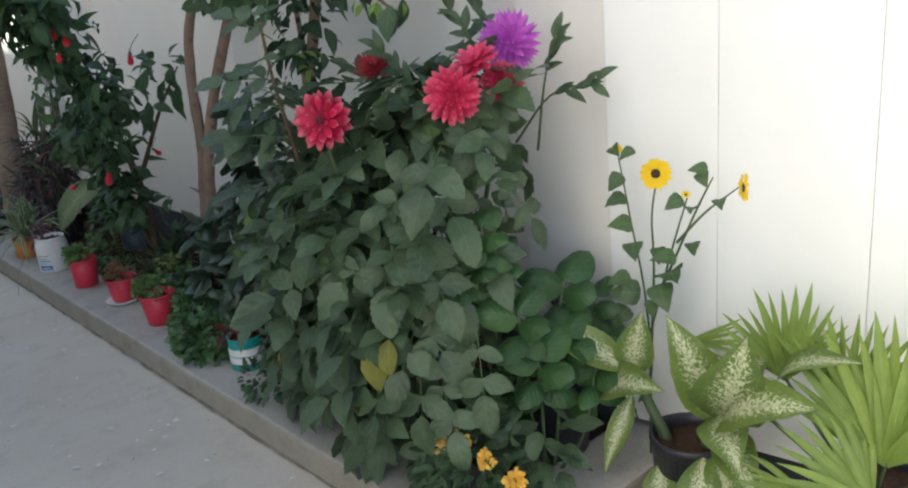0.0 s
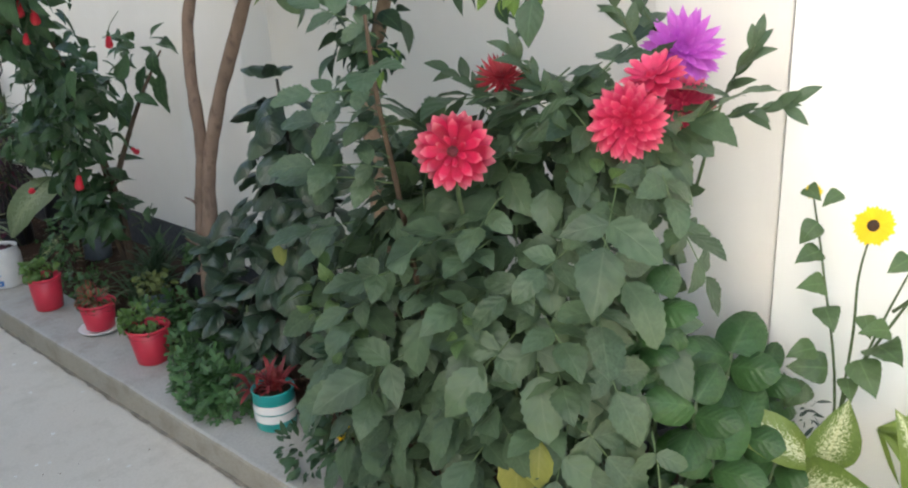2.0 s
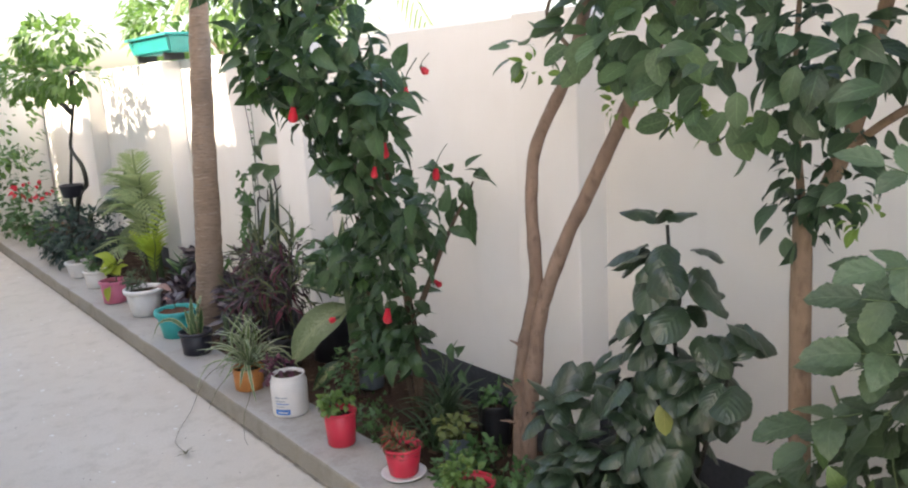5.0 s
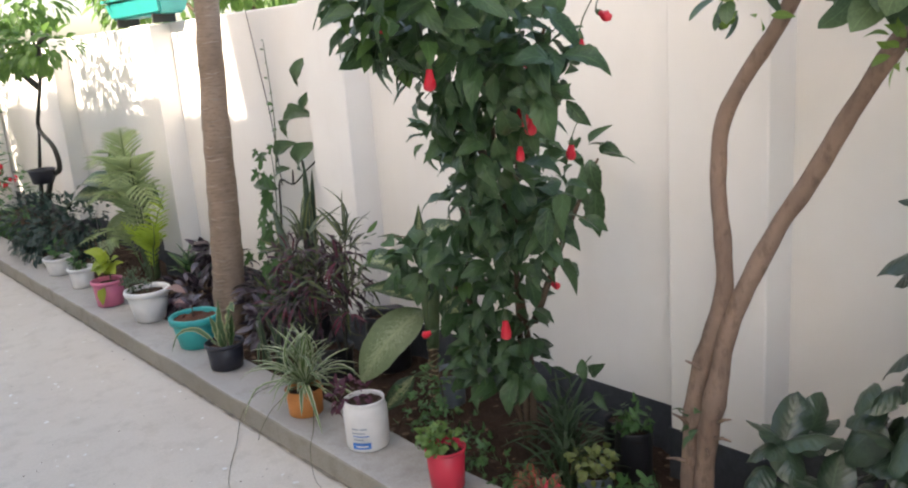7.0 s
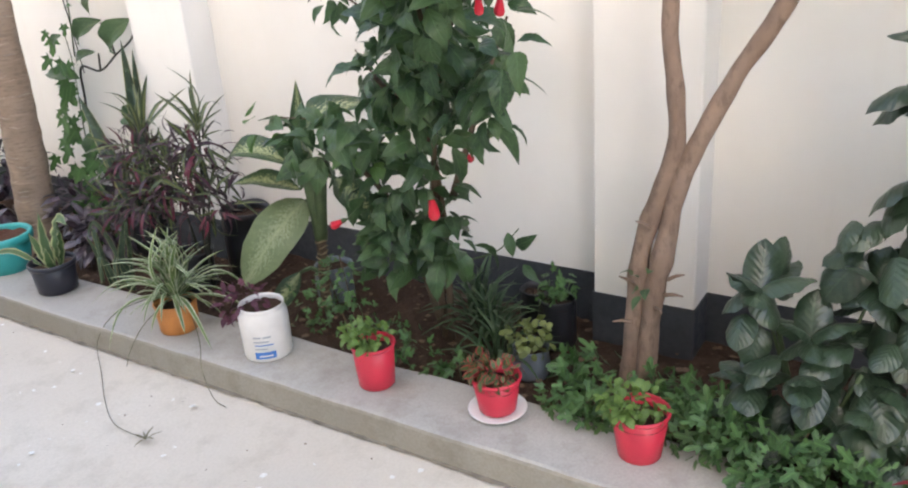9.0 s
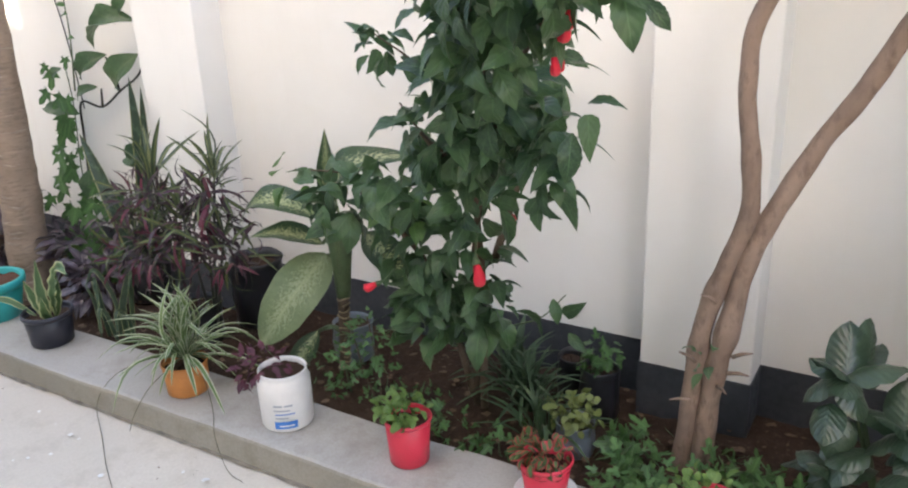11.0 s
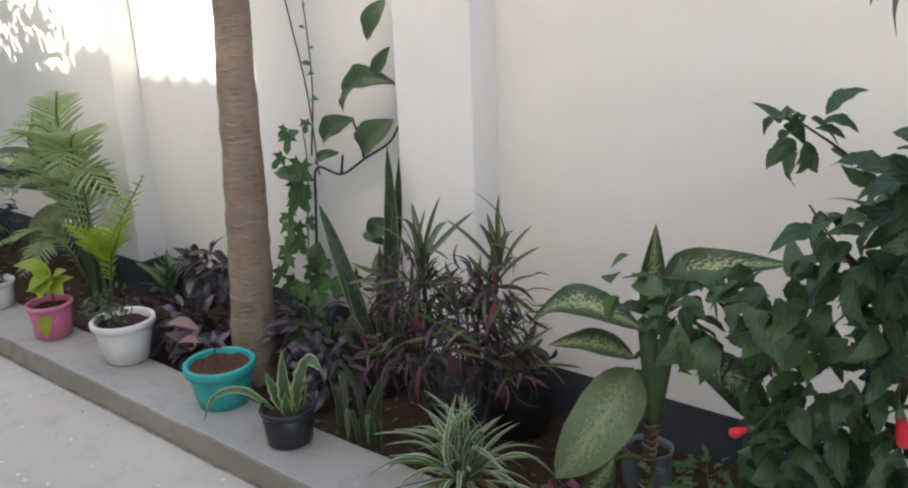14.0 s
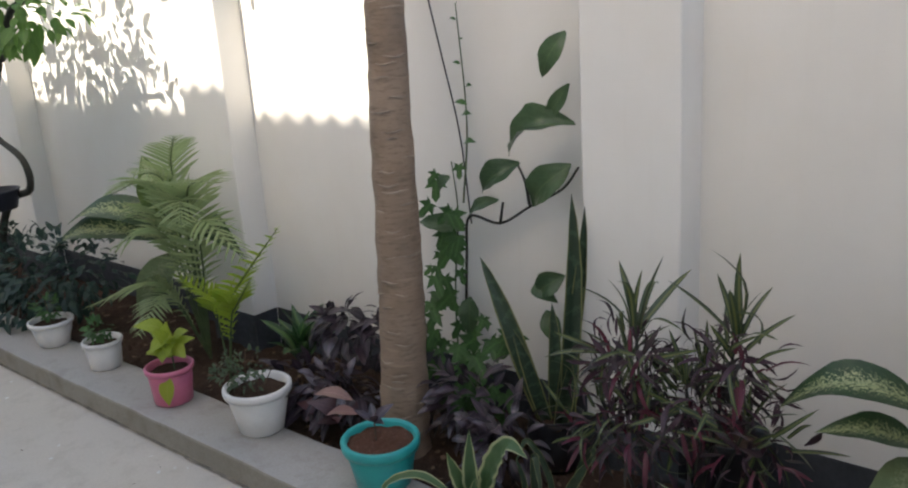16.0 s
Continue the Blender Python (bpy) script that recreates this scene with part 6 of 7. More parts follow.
def ribbon_leaf(root, mat, pts, width, shape, up, fold=0.3):
    """A leaf that follows a bent line, its upper side towards up."""
    line = spline([Vector(p) for p in pts], 14)
    at, up = root.matrix_basis.translation, Vector(up).normalized()
    prof = [p[0] for p in shape], [p[1] for p in shape]
    vs, fs, us, n = [], [], [], len(line)
    for k, p in enumerate(line):
        d = (line[min(n - 1, k + 1)] - line[max(0, k - 1)]).normalized()
        side = d.cross(up).normalized()
        w = width * 0.5 * float(np.interp(k / (n - 1), *prof))
        for i in range(5):
            s = i / 2 - 1
            vs.append(p - at + side * s * w + side.cross(d) * (fold * abs(s) * w + 0.12 * w * math.sin(k * 1.1) * s))
            us.append((0.5 + 0.5 * s, k / (n - 1)))
    for k in range(n - 1):
        for i in range(4):
            a = k * 5 + i
            fs.append((a, a + 1, a + 6, a + 5))
    part("leaf", mesh_of("leaf", vs, fs, us, True), mat, root)


FACE = (-0.85, -0.45, 0.25)
for pts, w in (([(1.44, 5.86, 0.06), (1.44, 5.855, 0.2), (1.42, 5.87, 0.30)], 0.03), ([(1.45, 5.82, 0.06), (1.43, 5.81, 0.24), (1.41, 5.79, 0.33), (1.38, 5.75, 0.2)], 0.04), ([(1.46, 5.72, 0.06), (1.45, 5.71, 0.2), (1.44, 5.66, 0.30), (1.42, 5.60, 0.39)], 0.05), ([(1.44, 5.76, 0.06), (1.40, 5.74, 0.20), (1.36, 5.72, 0.24), (1.33, 5.70, 0.14)], 0.035),
               ([(1.47, 5.78, 0.06), (1.48, 5.79, 0.22), (1.46, 5.85, 0.34), (1.42, 5.87, 0.28)], 0.032), ([(1.48, 5.72, 0.06), (1.49, 5.70, 0.25), (1.46, 5.63, 0.38), (1.41, 5.60, 0.33)], 0.034), ([(1.46, 5.69, 0.06), (1.44, 5.67, 0.18), (1.38, 5.65, 0.24), (1.35, 5.63, 0.15)], 0.034)):
    ribbon_leaf(sn2, BSNAKE, pts, w * 0.62, STRAP, FACE)
VARI = leaf_mat("cream_marked_leaf", (0.07, 0.13, 0.05), (0.045, 0.09, 0.038), (0.30, 0.34, 0.17), 0.4, "pale_edge", (0.40, 0.42, 0.22), hue=0.3, through=0.2, edge=0.33)
vari = thing("variegated_pot_plant", "small plant with cream-marked leaves in a black pot", "plant", (1.29, 5.94, KERB_TOP + 0.1))
for pts, w, up in (([(1.29, 5.95, 0.19), (1.28, 5.98, 0.27), (1.26, 6.0, 0.35)], 0.06, FACE), ([(1.29, 5.93, 0.19), (1.28, 5.93, 0.30), (1.28, 5.925, 0.44)], 0.065, FACE), ([(1.28, 5.91, 0.19), (1.26, 5.90, 0.24), (1.25, 5.89, 0.31)], 0.06, FACE), ([(1.30, 5.91, 0.2), (1.29, 5.86, 0.33), (1.28, 5.79, 0.43), (1.25, 5.70, 0.43)], 0.085, (-0.7, -0.2, 0.7)),
                   ([(1.28, 5.98, 0.19), (1.22, 6.07, 0.27), (1.16, 6.15, 0.25), (1.12, 6.18, 0.16)], 0.035, (-0.5, -0.2, 0.8)), ([(1.30, 5.90, 0.2), (1.31, 5.88, 0.3), (1.31, 5.86, 0.38)], 0.055, FACE)):
    ribbon_leaf(vari, VARI, pts, w * 0.78, OVATE, up)

# ---------- climbers on the wall ----------
LOBED = leaf_mat("creeper_leaf", (0.05, 0.115, 0.032), (0.025, 0.065, 0.022), hue=0.6)
POTHOS = leaf_mat("pothos_leaf", (0.055, 0.10, 0.045), (0.035, 0.07, 0.035), (0.12, 0.18, 0.08), 0.35, hue=0.4)
WIRE = plain("dark_wire", (0.03, 0.03, 0.03), 0.6, 0.1)
wire = thing("plant_wire", "thin dark wire hung down the wall", "wire", (1.965, 6.44, 0.80))
stems(wire, WIRE, [[(1.965, 6.60, 1.76), (1.965, 6.52, 1.42), (1.965, 6.46, 1.15), (1.965, 6.43, 0.82)]], 0.003, 0.003, "strand")


creep = thing("wall_creeper", "creeper with lobed bright green leaves on the wall", "creeper", (1.93, 6.48, SOIL_Z))
L_LOBED = [lobed_leaf(LOBED)]
stems(creep, GREENSTEM, [[(1.93, 6.5, 0.05), (1.95, 6.52, 0.5), (1.95, 6.48, 0.85), (1.955, 6.5, 1.05)], [(1.95, 6.45, 0.9), (1.96, 6.42, 1.2), (1.96, 6.44, 1.6)]], 0.004, 0.002)
ps = []
for k in range(46):
    z = 0.12 + 0.95 * k / 46 * R.uniform(0.8, 1.05)
    p = Vector((1.93 - R.uniform(0, 0.06), 6.50 + R.uniform(-0.11, 0.10) * (1.3 - 0.7 * z), z))
    ps.append(leaf_m(p, (-0.2, R.uniform(-0.8, 0.8), -0.7), (-0.9, -0.4, 0.3), R.uniform(0.05, 0.105)))
for k in range(34):
    ps.append(leaf_m((1.80 + R.uniform(-0.08, 0.1), 6.30 + R.uniform(-0.14, 0.14), R.uniform(0.14, 0.56)), (-0.3, R.uniform(-0.8, 0.8), -0.6), (-0.9, -0.4, 0.3), R.uniform(0.06, 0.115)))
put_leaves(creep, L_LOBED, ps)
put_leaves(creep, leaf_set("tendril_leaf", LOBED, 0.5, OVATE, 2), [leaf_m((1.955, 6.43 + R.uniform(-0.02, 0.02), z), (-0.2, dy, 0.1), (-0.7, 0, 0.8), s) for z, dy, s in ((1.12, -0.8, 0.07), (1.22, -0.7, 0.06), (1.32, -0.6, 0.045), (1.4, 0.5, 0.03), (1.48, -0.5, 0.03), (1.55, 0.4, 0.025), (1.6, -0.3, 0.02), (1.26, 0.7, 0.05))], "tendril_leaf")
pth = thing("pothos_vine", "pothos vine with large leaves on a dark stem", "pothos", (1.95, 6.46, 0.60))
stems(pth, DARKSTEM, [[(1.94, 6.46, 0.5), (1.95, 6.45, 0.70), (1.955, 6.43, 0.85), (1.955, 6.29, 0.84), (1.955, 6.15, 0.92), (1.95, 6.02, 0.99), (1.94, 5.95, 1.07)], [(1.955, 6.16, 0.92), (1.95, 6.17, 1.0), (1.94, 6.19, 1.06)], [(1.955, 6.29, 0.84), (1.95, 6.27, 0.92)]], 0.006, 0.004, "vine", 7)
inv = Matrix.Translation(-pth.matrix_basis.translation)
L_POTHOS = leaf_set("pothos_leaf", POTHOS, 0.5, OVATE, 4, 0.2, 0.5, nv=12, nu=4, ripple=0.05)
put_leaves(pth, L_POTHOS, [leaf_m(b, Vector(t) - Vector(b), up, (Vector(t) - Vector(b)).length, w) for b, t, up, w in (
    ((1.93, 5.97, 1.08), (1.92, 6.12, 0.93), (-0.9, -0.3, 0.4), 1.0), ((1.94, 6.18, 1.07), (1.90, 6.32, 0.96), (-0.9, -0.3, 0.5), 0.9), ((1.93, 5.95, 1.21), (1.9, 6.20, 1.10), (-0.7, -0.1, 0.8), 0.75), ((1.93, 5.97, 1.34), (1.92, 6.07, 1.20), (-0.8, -0.4, 0.2), 0.6),
    ((1.93, 5.98, 1.50), (1.92, 6.07, 1.36), (-0.9, -0.4, 0.3), 1.0), ((1.94, 6.28, 0.93), (1.92, 6.40, 0.87), (-0.8, -0.3, 0.6), 0.8), ((1.94, 6.44, 0.80), (1.90, 6.64, 0.82), (-0.7, -0.3, 0.7), 0.8), ((1.92, 6.42, 0.55), (1.90, 6.42, 0.40), (-0.9, -0.4, 0.2), 1.1), ((1.92, 6.12, 0.66), (1.90, 6.02, 0.60), (-0.9, -0.3, 0.4), 1.1),
    ((1.92, 6.08, 0.56), (1.90, 6.02, 0.44), (-0.9, -0.3, 0.4), 1.1), ((1.94, 6.50, 1.0), (1.9, 6.52, 0.95), (-0.5, -0.3, 0.8), 1.4), ((1.92, 6.0, 0.7), (1.9, 6.1, 0.62), (-0.9, -0.3, 0.4), 1.2))])

# ---------- purple inch plants, palms and far pots ----------
INCH = leaf_mat("purple_inch_leaf", (0.048, 0.028, 0.042), (0.026, 0.026, 0.028), None, 0.3, "pale_middle", (0.08, 0.06, 0.075), hue=0.3, spec=0.6, through=0.1)
L_INCH = leaf_set("inch_leaf", INCH, 0.38, LANCE, 4, 0.12, 0.2)
for lab, bl, n, sz in (("mass of dark purple striped inch plant", [(1.62, 6.98, 0.20, 0.16, 0.22, 0.12), (1.72, 6.9, 0.42, 0.1, 0.14, 0.1), (1.55, 6.75, 0.22, 0.12, 0.16, 0.12), (1.78, 6.75, 0.38, 0.08, 0.12, 0.1)], 280, (0.06, 0.12)),
                       ("dark purple inch plant behind the trunk", [(1.70, 6.25, 0.26, 0.14, 0.18, 0.16), (1.62, 6.05, 0.2, 0.14, 0.14, 0.13)], 200, (0.05, 0.1))):
    root = thing("inch_plant", lab, "inch plant", (bl[0][0], bl[0][1], SOIL_Z))
    put_leaves(root, L_INCH, blob_poses(bl, n, sz, 0.35, 0.8, 0.5, (0.3, 1.0)))
BIGP = leaf_mat("broad_purple_leaf", (0.10, 0.045, 0.05), (0.06, 0.05, 0.055), (0.16, 0.10, 0.11), 0.35, hue=0.3)
bp = thing("purple_broadleaf", "plant with broad dull purple leaves by the trunk", "plant", (1.50, 6.75, SOIL_Z))
put_leaves(bp, leaf_set("broad_leaf", BIGP, 0.45, OVATE, 3, 0.2, 0.2, nu=4), [leaf_m((1.50, 6.72, 0.14), d, (-0.5, -0.3, 0.8), s) for d, s in (((-0.5, 0.3, 0.5), 0.17), ((-0.6, -0.5, 0.35), 0.15), ((0.1, 0.8, 0.4), 0.2), ((-0.3, 0.8, 0.25), 0.2), ((-0.4, 0.5, 0.05), 0.15), ((0.2, -0.7, 0.6), 0.14), ((-0.7, 0.1, 0.2), 0.12))])
NEST = leaf_mat("dark_green_wavy_leaf", (0.03, 0.08, 0.03), (0.02, 0.055, 0.022), None, 0.3, "pale_middle", (0.10, 0.18, 0.06), hue=0.2)
ns = thing("birds_nest_plant", "rosette plant with upright dark green wavy leaves", "plant", (1.66, 7.12, SOIL_Z))
rosette(ns, leaf_set("leaf", NEST, 0.3, LANCE, 3, 0.1, 0.35, nu=4, ripple=0.05), (1.66, 7.12, 0.22), 14, (0.17, 0.27), (80, 25), spread=0.02)
stems(ns, BROWNSTEM, [[(1.66, 7.12, 0.04), (1.66, 7.12, 0.14), (1.66, 7.12, 0.24)]], 0.02, 0.016)
put_pts = thing("pot_plant", "small purple seedling in the teal pot", "plant", (1.33, 6.37, 0.25))
put_leaves(put_pts, L_INCH, [leaf_m((1.33, 6.37, 0.31), d, (-0.3, -0.3, 0.9), s) for d, s in (((-0.5, -0.5, 0.6), 0.08), ((0.5, -0.4, 0.5), 0.09), ((-0.4, 0.6, 0.5), 0.08), ((0.4, 0.5, 0.6), 0.07), ((-0.2, -0.7, 0.2), 0.07))])
stems(put_pts, BROWNSTEM, [[(1.33, 6.37, 0.24), (1.33, 6.37, 0.27), (1.33, 6.37, 0.32)]], 0.003, 0.003)
pinkpl = leaf_set("bent_leaf", leaf_mat("pinkish_leaf", (0.30, 0.16, 0.14), (0.2, 0.13, 0.1)), 0.4, LANCE, 2, 0.25)
put_leaves(put_pts, pinkpl, [leaf_m((1.36, 6.50, 0.34), (-0.4, 0.9, 0.1), (-0.3, -0.3, 0.9), 0.14), leaf_m((1.38, 6.5, 0.28), (-0.4, 0.9, -0.1), (-0.3, -0.3, 0.9), 0.12)], "bent_leaf")

tw = thing("pot_plant", "twiggy small-leaved plant in the white pot", "plant", (1.34, 7.01, KERB_TOP + 0.15))
put_leaves(tw, leaf_set("tiny_leaf", leaf_mat("grey_green_leaf", (0.075, 0.11, 0.06), (0.045, 0.07, 0.04)), 0.5, OVATE, 2), blob_poses([(1.33, 7.05, 0.34, 0.09, 0.13, 0.07), (1.30, 7.12, 0.30, 0.06, 0.12, 0.03)], 190, (0.012, 0.03), 0.1, 0.8, 0.6, (0.2, 1)), "tiny_leaf", 190)
stems(tw, BROWNSTEM, [[(1.34, 7.01, 0.24), (1.33, 7.05, 0.32), (1.32, 7.02, 0.43)], [(1.34, 7.01, 0.24), (1.32, 7.1, 0.3), (1.3, 7.2, 0.33)], [(1.34, 7.01, 0.24), (1.35, 6.96, 0.3), (1.34, 6.9, 0.37)]], 0.003, 0.0015)
yl = thing("pot_plant", "yellow-green leafy plant in the pink pot", "plant", (1.31, 7.52, KERB_TOP + 0.13))
L_LIME = leaf_set("lime_leaf", leaf_mat("lime_leaf", (0.30, 0.36, 0.04), (0.22, 0.30, 0.04), (0.4, 0.42, 0.1), hue=0.2, through=0.3), 0.6, OVATE, 3, 0.15)
put_leaves(yl, L_LIME, [leaf_m((1.31 + R.uniform(-0.02, 0.02), 7.52 + R.uniform(-0.03, 0.03), 0.27 + 0.12 * R.random()), (R.uniform(-0.9, 0.6), R.uniform(-1.0, 1.0), R.uniform(-0.35, 0.5)), (-0.5, -0.35, 0.8), R.uniform(0.08, 0.135)) for _ in range(18)])
put_leaves(yl, L_LIME, [leaf_m((1.24, 7.45, 0.24), (-0.2, -0.05, -1), (-0.9, -0.4, 0.1), 0.12)])
stems(yl, GREENSTEM, [[(1.31, 7.52, 0.22), (1.31, 7.52, 0.3), (1.31, 7.52, 0.38)]], 0.004, 0.003)
for y, lab in ((8.12, "spindly seedling in an off-white pot"), (8.63, "small leafy seedling in an off-white pot")):
    s = thing("pot_plant", lab, "plant", (1.32, y, KERB_TOP + 0.1))
    put_leaves(s, L_HERB, blob_poses([(1.32, y, 0.29, 0.06, 0.07, 0.05)], 40, (0.025, 0.045), 0.1, 0.8))
    stems(s, BROWNSTEM, [[(1.32, y, 0.19), (1.32, y + 0.01, 0.26), (1.31, y, 0.36)]], 0.003, 0.002)

PALM = leaf_mat("palm_leaflet", (0.29, 0.36, 0.18), (0.19, 0.26, 0.12), (0.28, 0.34, 0.18), 0.45, hue=0.3, through=0.3)
PALM_Y = leaf_mat("yellow_palm_leaflet", (0.30, 0.40, 0.05), (0.20, 0.30, 0.045), (0.3, 0.36, 0.1), 0.45, hue=0.3, through=0.35)


def frond(root, mat, base, mid, tip, leaf_len, pairs=24, droop=0.5, w=0.07, vee=0.35):
    """A feather palm leaf: a bent rib with two rows of narrow leaflets."""
    line = spline([base, Vector(base).lerp(Vector(mid), 0.55) + Vector((0, 0, 0.09)), mid, tip], 9)
    at = root.matrix_basis.translation
    tm = leaf_tmpl("leaflet", mat, w, STRAP, 0.06, 0.5, 5, 2)
    ps, n = [], len(line)
    for k in range(pairs):
        f = 0.22 + 0.78 * k / (pairs - 1)
        i = min(n - 2, int(f * (n - 1)))
        p = line[i].lerp(line[i + 1], f * (n - 1) - i)
        d = (line[i + 1] - line[i]).normalized()
        side = d.cross(Vector((0, 0, 1)))
        side = side.normalized() if side.length > 0.05 else Vector((1, 0, 0))
        up = side.cross(d)
        ln = leaf_len * math.sin(math.pi * (0.12 + 0.8 * (f - 0.2) / 0.8)) * R.uniform(0.9, 1.1)
        for sg in (-1, 1):
            t = side * sg + d * 0.75 + up * vee + Vector((0, 0, -droop * R.uniform(0.3, 0.8)))
            if p.x + t.x * ln < 1.98:
                ps.append((tm, Matrix.Translation(-at) @ leaf_m(p - t.normalized() * 0.012, t, up, ln)))
    fr = part("frond", joined("frond", ps), None, root)
    part("rib", tube("rib", [p - at for p in line], lerp_list(0.006, 0.0015, n), 6), GREENSTEM, fr)


areca = thing("areca_palm", "young feather palm with arching pale green fronds", "palm", (1.66, 7.80, SOIL_Z))
AB = Vector((1.66, 7.80, 0.08))
for mid, tip, ll, droop in (((1.60, 7.68, 0.92), (1.55, 7.36, 0.98), 0.20, 0.25), ((1.60, 7.62, 0.78), (1.60, 7.30, 0.62), 0.18, 0.7), ((1.58, 7.95, 0.92), (1.52, 8.20, 0.86), 0.20, 0.4), ((1.62, 7.82, 0.98), (1.58, 7.70, 1.14), 0.18, 0.1), ((1.55, 7.92, 0.72), (1.40, 8.02, 0.66), 0.20, 0.7),
                            ((1.52, 8.0, 0.46), (1.36, 8.30, 0.34), 0.19, 0.6), ((1.50, 7.86, 0.42), (1.30, 7.74, 0.34), 0.16, 0.6), ((1.66, 8.05, 0.78), (1.62, 8.35, 0.66), 0.2, 0.5), ((1.58, 7.72, 0.86), (1.46, 7.55, 0.80), 0.2, 0.5), ((1.56, 7.80, 0.95), (1.44, 7.84, 1.0), 0.19, 0.3)):
    frond(areca, PALM, AB, mid, tip, ll, 25, droop, 0.095, 0.15)
yp = thing("yellow_palm", "small palm with upright yellow-green fronds", "palm", (1.58, 7.52, SOIL_Z))
for mid, tip, ll in (((1.58, 7.42, 0.50), (1.54, 7.03, 0.83), 0.15), ((1.55, 7.55, 0.45), (1.5, 7.72, 0.55), 0.12), ((1.57, 7.4, 0.45), (1.5, 7.18, 0.62), 0.12)):
    frond(yp, PALM_Y, (1.58, 7.54, 0.07), mid, tip, ll, 20, 0.25, 0.15)
cane3 = thing("dumb_cane", "dumb cane with a large pale leaf near the palm", "dumb cane", (1.78, 8.02, SOIL_Z))
stems(cane3, GREENSTEM, [[(1.78, 8.02, 0.04), (1.77, 7.99, 0.3), (1.75, 7.96, 0.60)]], 0.026, 0.02, "cane")
for b, t, w, up, mt in (((1.73, 7.97, 0.72), (1.66, 8.10, 1.03), 0.21, (-0.8, -0.5, 0.25), CANE), ((1.73, 8.05, 0.66), (1.55, 8.72, 0.66), 0.17, (-0.5, -0.2, 0.9), CANE_DARK), ((1.70, 8.0, 0.56), (1.52, 8.14, 0.27), 0.16, (-0.8, -0.45, 0.3), PALE_CANE), ((1.74, 7.85, 0.72), (1.70, 7.48, 0.62), 0.12, (-0.5, 0.1, 0.9), CANE_DARK), ((1.72, 8.15, 0.6), (1.52, 8.95, 0.46), 0.18, (-0.5, -0.2, 0.9), CANE_DARK)):
    cane_leaf(cane3, mt, b, t, w, up)

# ---------- the far end ----------
DEEP = leaf_mat("deep_green_leaf", (0.03, 0.06, 0.045), (0.018, 0.035, 0.03), hue=0.3)
L_DEEP = leaf_set("deep_leaf", DEEP, 0.45, LANCE, 3)
dk = thing("dark_shrub", "low dark green spreading shrub", "shrub", (1.55, 9.1, SOIL_Z))
put_leaves(dk, L_DEEP, blob_poses([(1.52, 8.95, 0.36, 0.26, 0.4, 0.24), (1.6, 8.7, 0.42, 0.2, 0.28, 0.16), (1.5, 9.6, 0.34, 0.28, 0.4, 0.24), (1.4, 9.3, 0.2, 0.2, 0.5, 0.12)], 1000, (0.04, 0.08), 0.4, 0.8), limit=100)
twi = thing("twisted_tree", "small tree with a thin twisting stem and leafy head", "tree", (1.55, 9.75, SOIL_Z))
stems(twi, DARKSTEM, [[(1.55, 9.75, 0.04), (1.6, 9.72, 0.45), (1.62, 9.55, 0.68), (1.6, 9.22, 0.78), (1.58, 9.2, 0.95), (1.58, 9.5, 1.08), (1.58, 9.40, 1.25), (1.58, 9.2, 1.5), (1.55, 9.1, 1.8)], [(1.55, 9.8, 0.04), (1.57, 9.72, 0.6), (1.58, 9.52, 1.05)], [(1.58, 9.2, 1.48), (1.5, 8.8, 1.7), (1.48, 8.5, 1.75)], [(1.58, 9.3, 1.4), (1.45, 9.7, 1.65), (1.4, 10.1, 1.7)]], 0.026, 0.010, "trunk", 9, 0.15)
L_TW = leaf_set("tree_leaf", leaf_mat("sunny_leaf", (0.10, 0.19, 0.04), (0.05, 0.11, 0.035), through=0.35), 0.5, OVATE, 3)
put_leaves(twi, L_TW, blob_poses([(1.5, 9.2, 1.72, 0.3, 0.5, 0.2), (1.45, 8.55, 1.68, 0.22, 0.38, 0.14), (1.4, 9.9, 1.7, 0.3, 0.4, 0.2), (1.5, 9.1, 2.0, 0.35, 0.6, 0.18)], 900, (0.06, 0.11), 0.5, 0.7, xmax=2.5), limit=100)
hang = thing("hanging_pot", "small dark pot resting in the twisted stem", "flower pot", (1.52, 9.42, 0.66))
part("body", lathe("body", [(0.06, 0), (0.075, 0.005), (0.10, 0.10), (0.105, 0.115), (0.095, 0.115), (0.07, 0.02)], 24, 0.05), MATS["black"], hang)
hd = thing("red_flower_shrub", "low shrub with small red flowers", "shrub", (1.5, 10.5, SOIL_Z))
put_leaves(hd, L_HERB, blob_poses([(1.45, 10.45, 0.4, 0.3, 0.45, 0.3), (1.4, 11.2, 0.6, 0.4, 0.5, 0.5)], 520, (0.05, 0.09), 0.4, 0.8), limit=100)
put_leaves(hd, leaf_set("red_petal", HIBRED, 0.8, ROUND, 2), blob_poses([(1.38, 10.4, 0.66, 0.2, 0.3, 0.06)], 40, (0.03, 0.05), 0, 0.9), "red_petal")
fs = thing("sunny_bush", "sunlit yellow-green bush at the far end", "bush", (0.9, 12.0, 0.0))
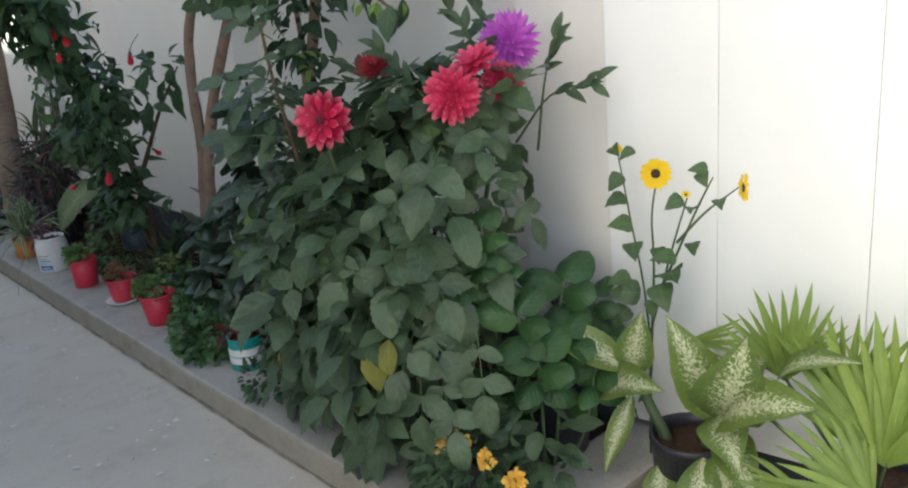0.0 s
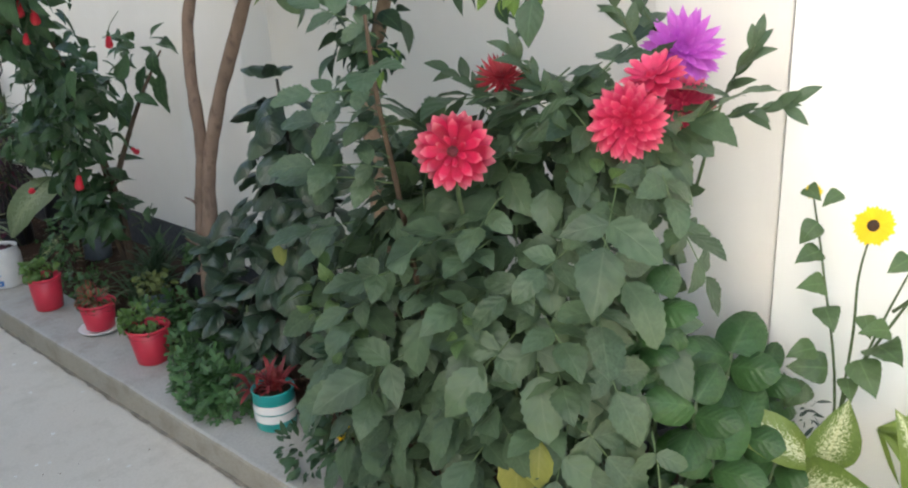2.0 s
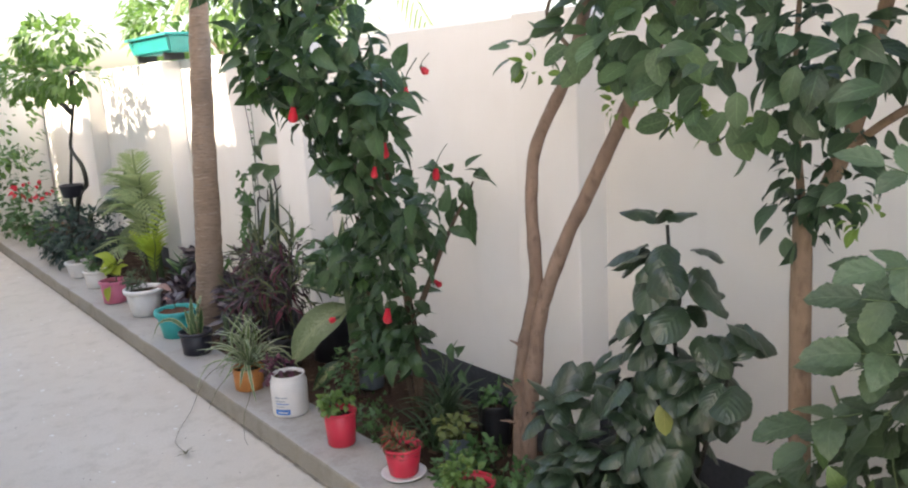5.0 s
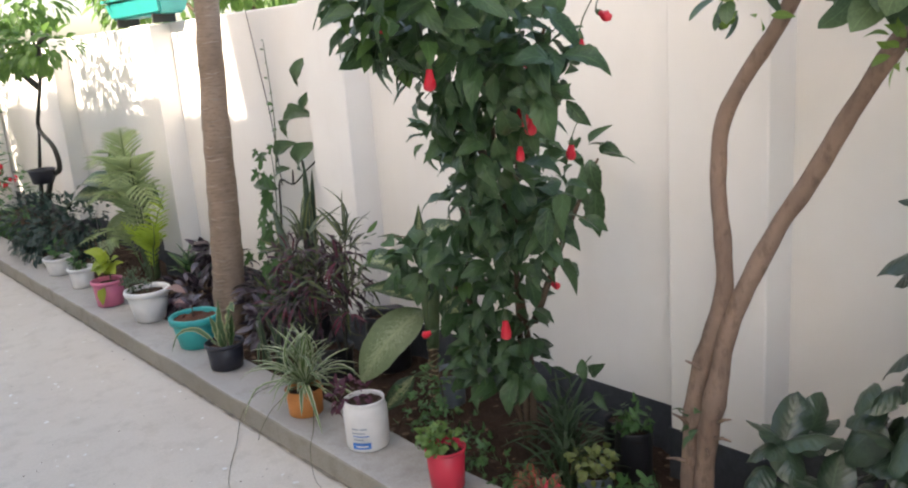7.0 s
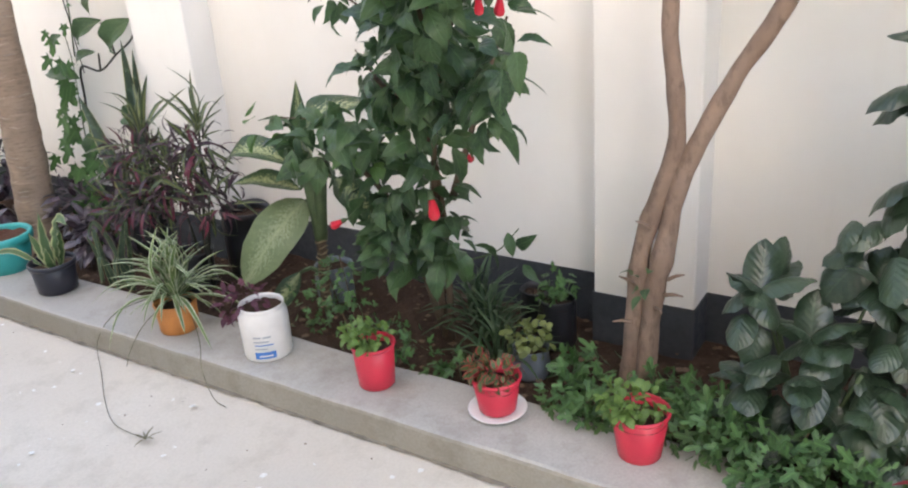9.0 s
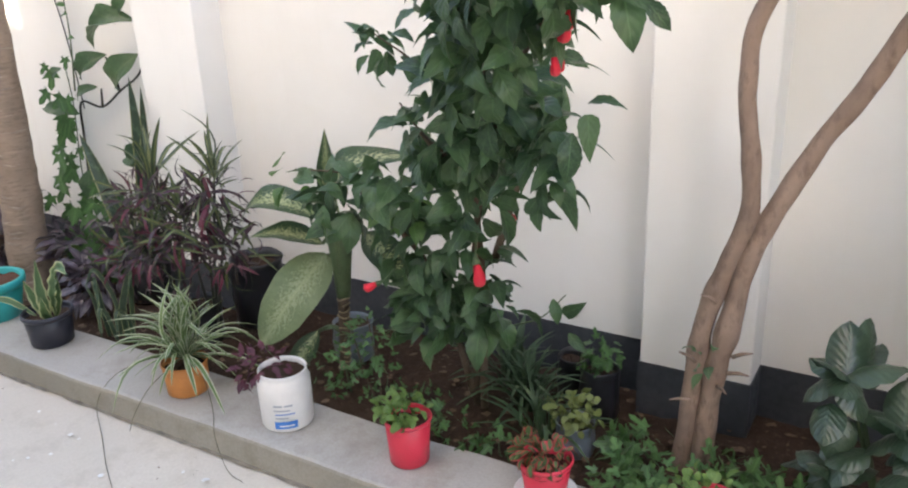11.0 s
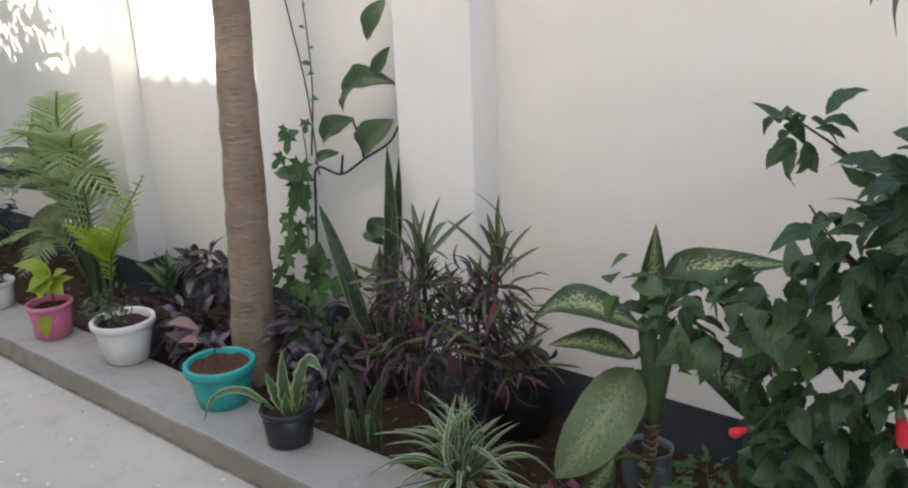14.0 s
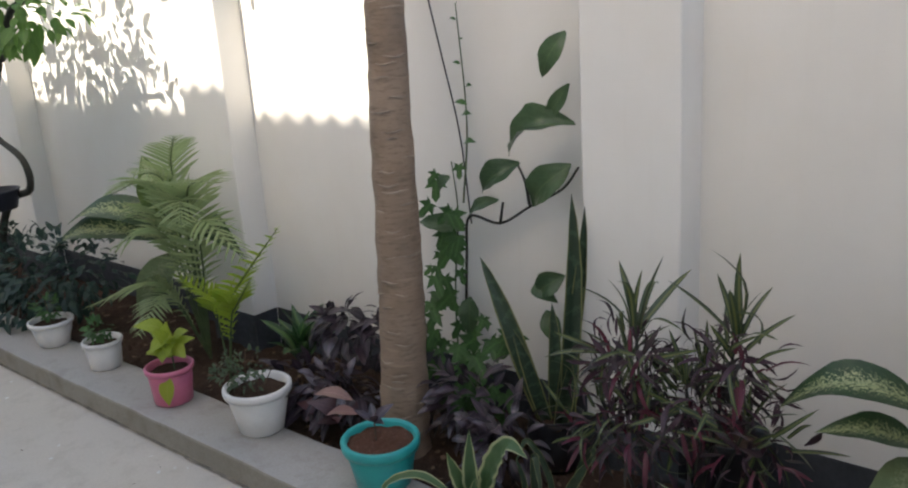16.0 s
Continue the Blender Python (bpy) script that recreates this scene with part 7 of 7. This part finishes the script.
put_leaves(fs, L_TW, blob_poses([(0.8, 11.9, 0.9, 0.5, 0.45, 0.6), (1.4, 11.9, 1.3, 0.5, 0.4, 0.6), (0.2, 12.0, 0.6, 0.4, 0.35, 0.5), (1.0, 12.0, 1.9, 0.7, 0.4, 0.4)], 1100, (0.06, 0.12), 0.4, 0.8), limit=100)
stems(fs, BROWNSTEM, [[(0.9, 12.0, 0), (0.85, 11.95, 0.6), (0.9, 11.9, 1.4)], [(0.9, 12.0, 0), (1.2, 11.95, 0.8), (1.4, 11.9, 1.6)]], 0.03, 0.01)

# the planter on the wall top and the trees behind the wall
pl = thing("trough_planter", "long teal plastic trough planter on the wall top", "planter", (1.95, 7.92, WALL_TOP))
bm = box_bm(-0.11, 0.11, -0.46, 0.46, 0.05, 0.17, 0.0)
for v in bm.verts:
    if v.co.z < 0.1:
        v.co.x *= 0.75
        v.co.y *= 0.9
bmesh.ops.bevel(bm, geom=bm.edges[:], offset=0.015, segments=2, affect="EDGES")
part("trough", bm, MATS["teal"], pl)
part("rim", box_bm(-0.125, 0.125, -0.475, 0.475, 0.165, 0.185, 0.006), MATS["teal"], pl)
for y in (-0.3, 0.3):
    part("bracket", box_bm(-0.09, 0.06, y - 0.01, y + 0.01, -0.001, 0.055, 0.003), WIRE, pl, "dark metal bracket")
plp = thing("trough_plant", "leafy plants growing in the wall-top planter", "plant", (1.95, 7.92, WALL_TOP + 0.18))
put_leaves(plp, L_TW, blob_poses([(1.95, 7.8, 2.1, 0.15, 0.3, 0.16), (1.95, 8.2, 2.05, 0.15, 0.25, 0.12)], 160, (0.05, 0.09), 0.3, 0.8, xmax=2.3))


def crown_tree(label, at, h, blobs, n, size):
    root = thing("garden_tree", label, "tree", (at[0], at[1], -0.02))
    stems(root, BROWNSTEM, [[(at[0], at[1], -0.02), (at[0] + 0.1, at[1], h * 0.5), (at[0], at[1] + 0.1, h)]], 0.09, 0.03, "trunk", 9, 0.1)
    for k in range(4):
        stems(root, BROWNSTEM, [[(at[0], at[1] + 0.05, h * 0.6), (blobs[k % len(blobs)][0], blobs[k % len(blobs)][1], blobs[k % len(blobs)][2])]], 0.03, 0.01, "limb", 7)
    put_leaves(root, L_TW, blob_poses(blobs, n, size, 0.5, 0.7, xmax=50, face=0.0), limit=0)


crown_tree("leafy tree standing behind the boundary wall", (3.6, 9.5), 2.2, [(3.5, 9.3, 2.4, 0.8, 1.0, 0.5), (3.2, 10.6, 2.3, 0.7, 0.9, 0.6), (3.4, 8.4, 2.2, 0.5, 0.6, 0.35)], 1500, (0.09, 0.16))
palm2 = thing("coconut_palm", "palm with long drooping fronds behind the wall", "palm", (4.2, 9.5, -0.02))
stems(palm2, BARK_PALE, [[(4.2, 9.5, -0.02), (4.2, 9.5, 1.2), (4.15, 9.45, 2.6)]], 0.1, 0.08, "trunk", 10, 0.1)

for a in range(9):
    an = a * 0.7
    frond_mid = (4.15 + 0.7 * math.cos(an), 9.45 + 0.7 * math.sin(an), 2.95)
    frond_tip = (4.15 + 1.4 * math.cos(an), 9.45 + 1.4 * math.sin(an), 2.1 + 0.3 * (a % 3))
    line = spline([(4.15, 9.45, 2.6), frond_mid, frond_tip], 14)
    tm = leaf_tmpl("leaflet", PALM, 0.07, STRAP, 0.06, 0.5, 4, 2)
    ps = []
    for k in range(4, len(line) - 1):
        d = (line[k + 1] - line[k]).normalized()
        side = d.cross(Vector((0, 0, 1))).normalized()
        for sg in (-1, 1):
            ps.append((tm, Matrix.Translation(-palm2.matrix_basis.translation) @ leaf_m(line[k], side * sg + d * 0.6 + Vector((0, 0, -0.7)), Vector((0, 0, 1)), 0.4)))
    part("frond", joined("frond", ps), None, palm2)

# ---------- litter on floor and soil ----------
FLECK = plain("white_fleck", (0.75, 0.74, 0.70), 0.8, 0.1)
DRY = plain("dry_litter", (0.16, 0.10, 0.06), 0.9, 0.3)


def litter(name, label, mat, spots, size, lift):
    vs, fs = [], []
    for x, y, z in spots:
        s, n0 = R.uniform(*size), len(vs)
        k = R.randint(5, 7)
        st, an = R.uniform(0.4, 1.0), R.uniform(0, 6.28)
        for i in range(k):
            a = 6.28 * i / k
            r = s * R.uniform(0.6, 1.1)
            px, py = r * math.cos(a), r * st * math.sin(a)
            vs.append((x + px * math.cos(an) - py * math.sin(an), y + px * math.sin(an) + py * math.cos(an), z + lift + R.uniform(0, 0.3) * s))
        fs.append(tuple(range(n0, n0 + k)))
    ob = new(name, mesh_of(name, vs, fs))
    ob.data.materials.append(mat)
    return tagged(ob, label, "litter", "", "stuff")


litter("floor_flecks", "white paint flecks and fallen petals on the floor", FLECK, [(R.uniform(-0.4, 1.1), R.uniform(1.2, 11), 0.004) for _ in range(460)], (0.003, 0.016), 0.002)
litter("floor_crumbs", "small dark crumbs of soil on the floor", DRY, [(R.uniform(-0.4, 1.11), R.uniform(1.2, 11), 0.004) for _ in range(260)], (0.002, 0.006), 0.002)
litter("soil_litter", "dry leaf bits and lumps on the soil", DRY, [(R.uniform(1.41, 1.95), R.uniform(1.5, 10), SOIL_Z + 0.014) for _ in range(900)], (0.006, 0.02), 0.003)
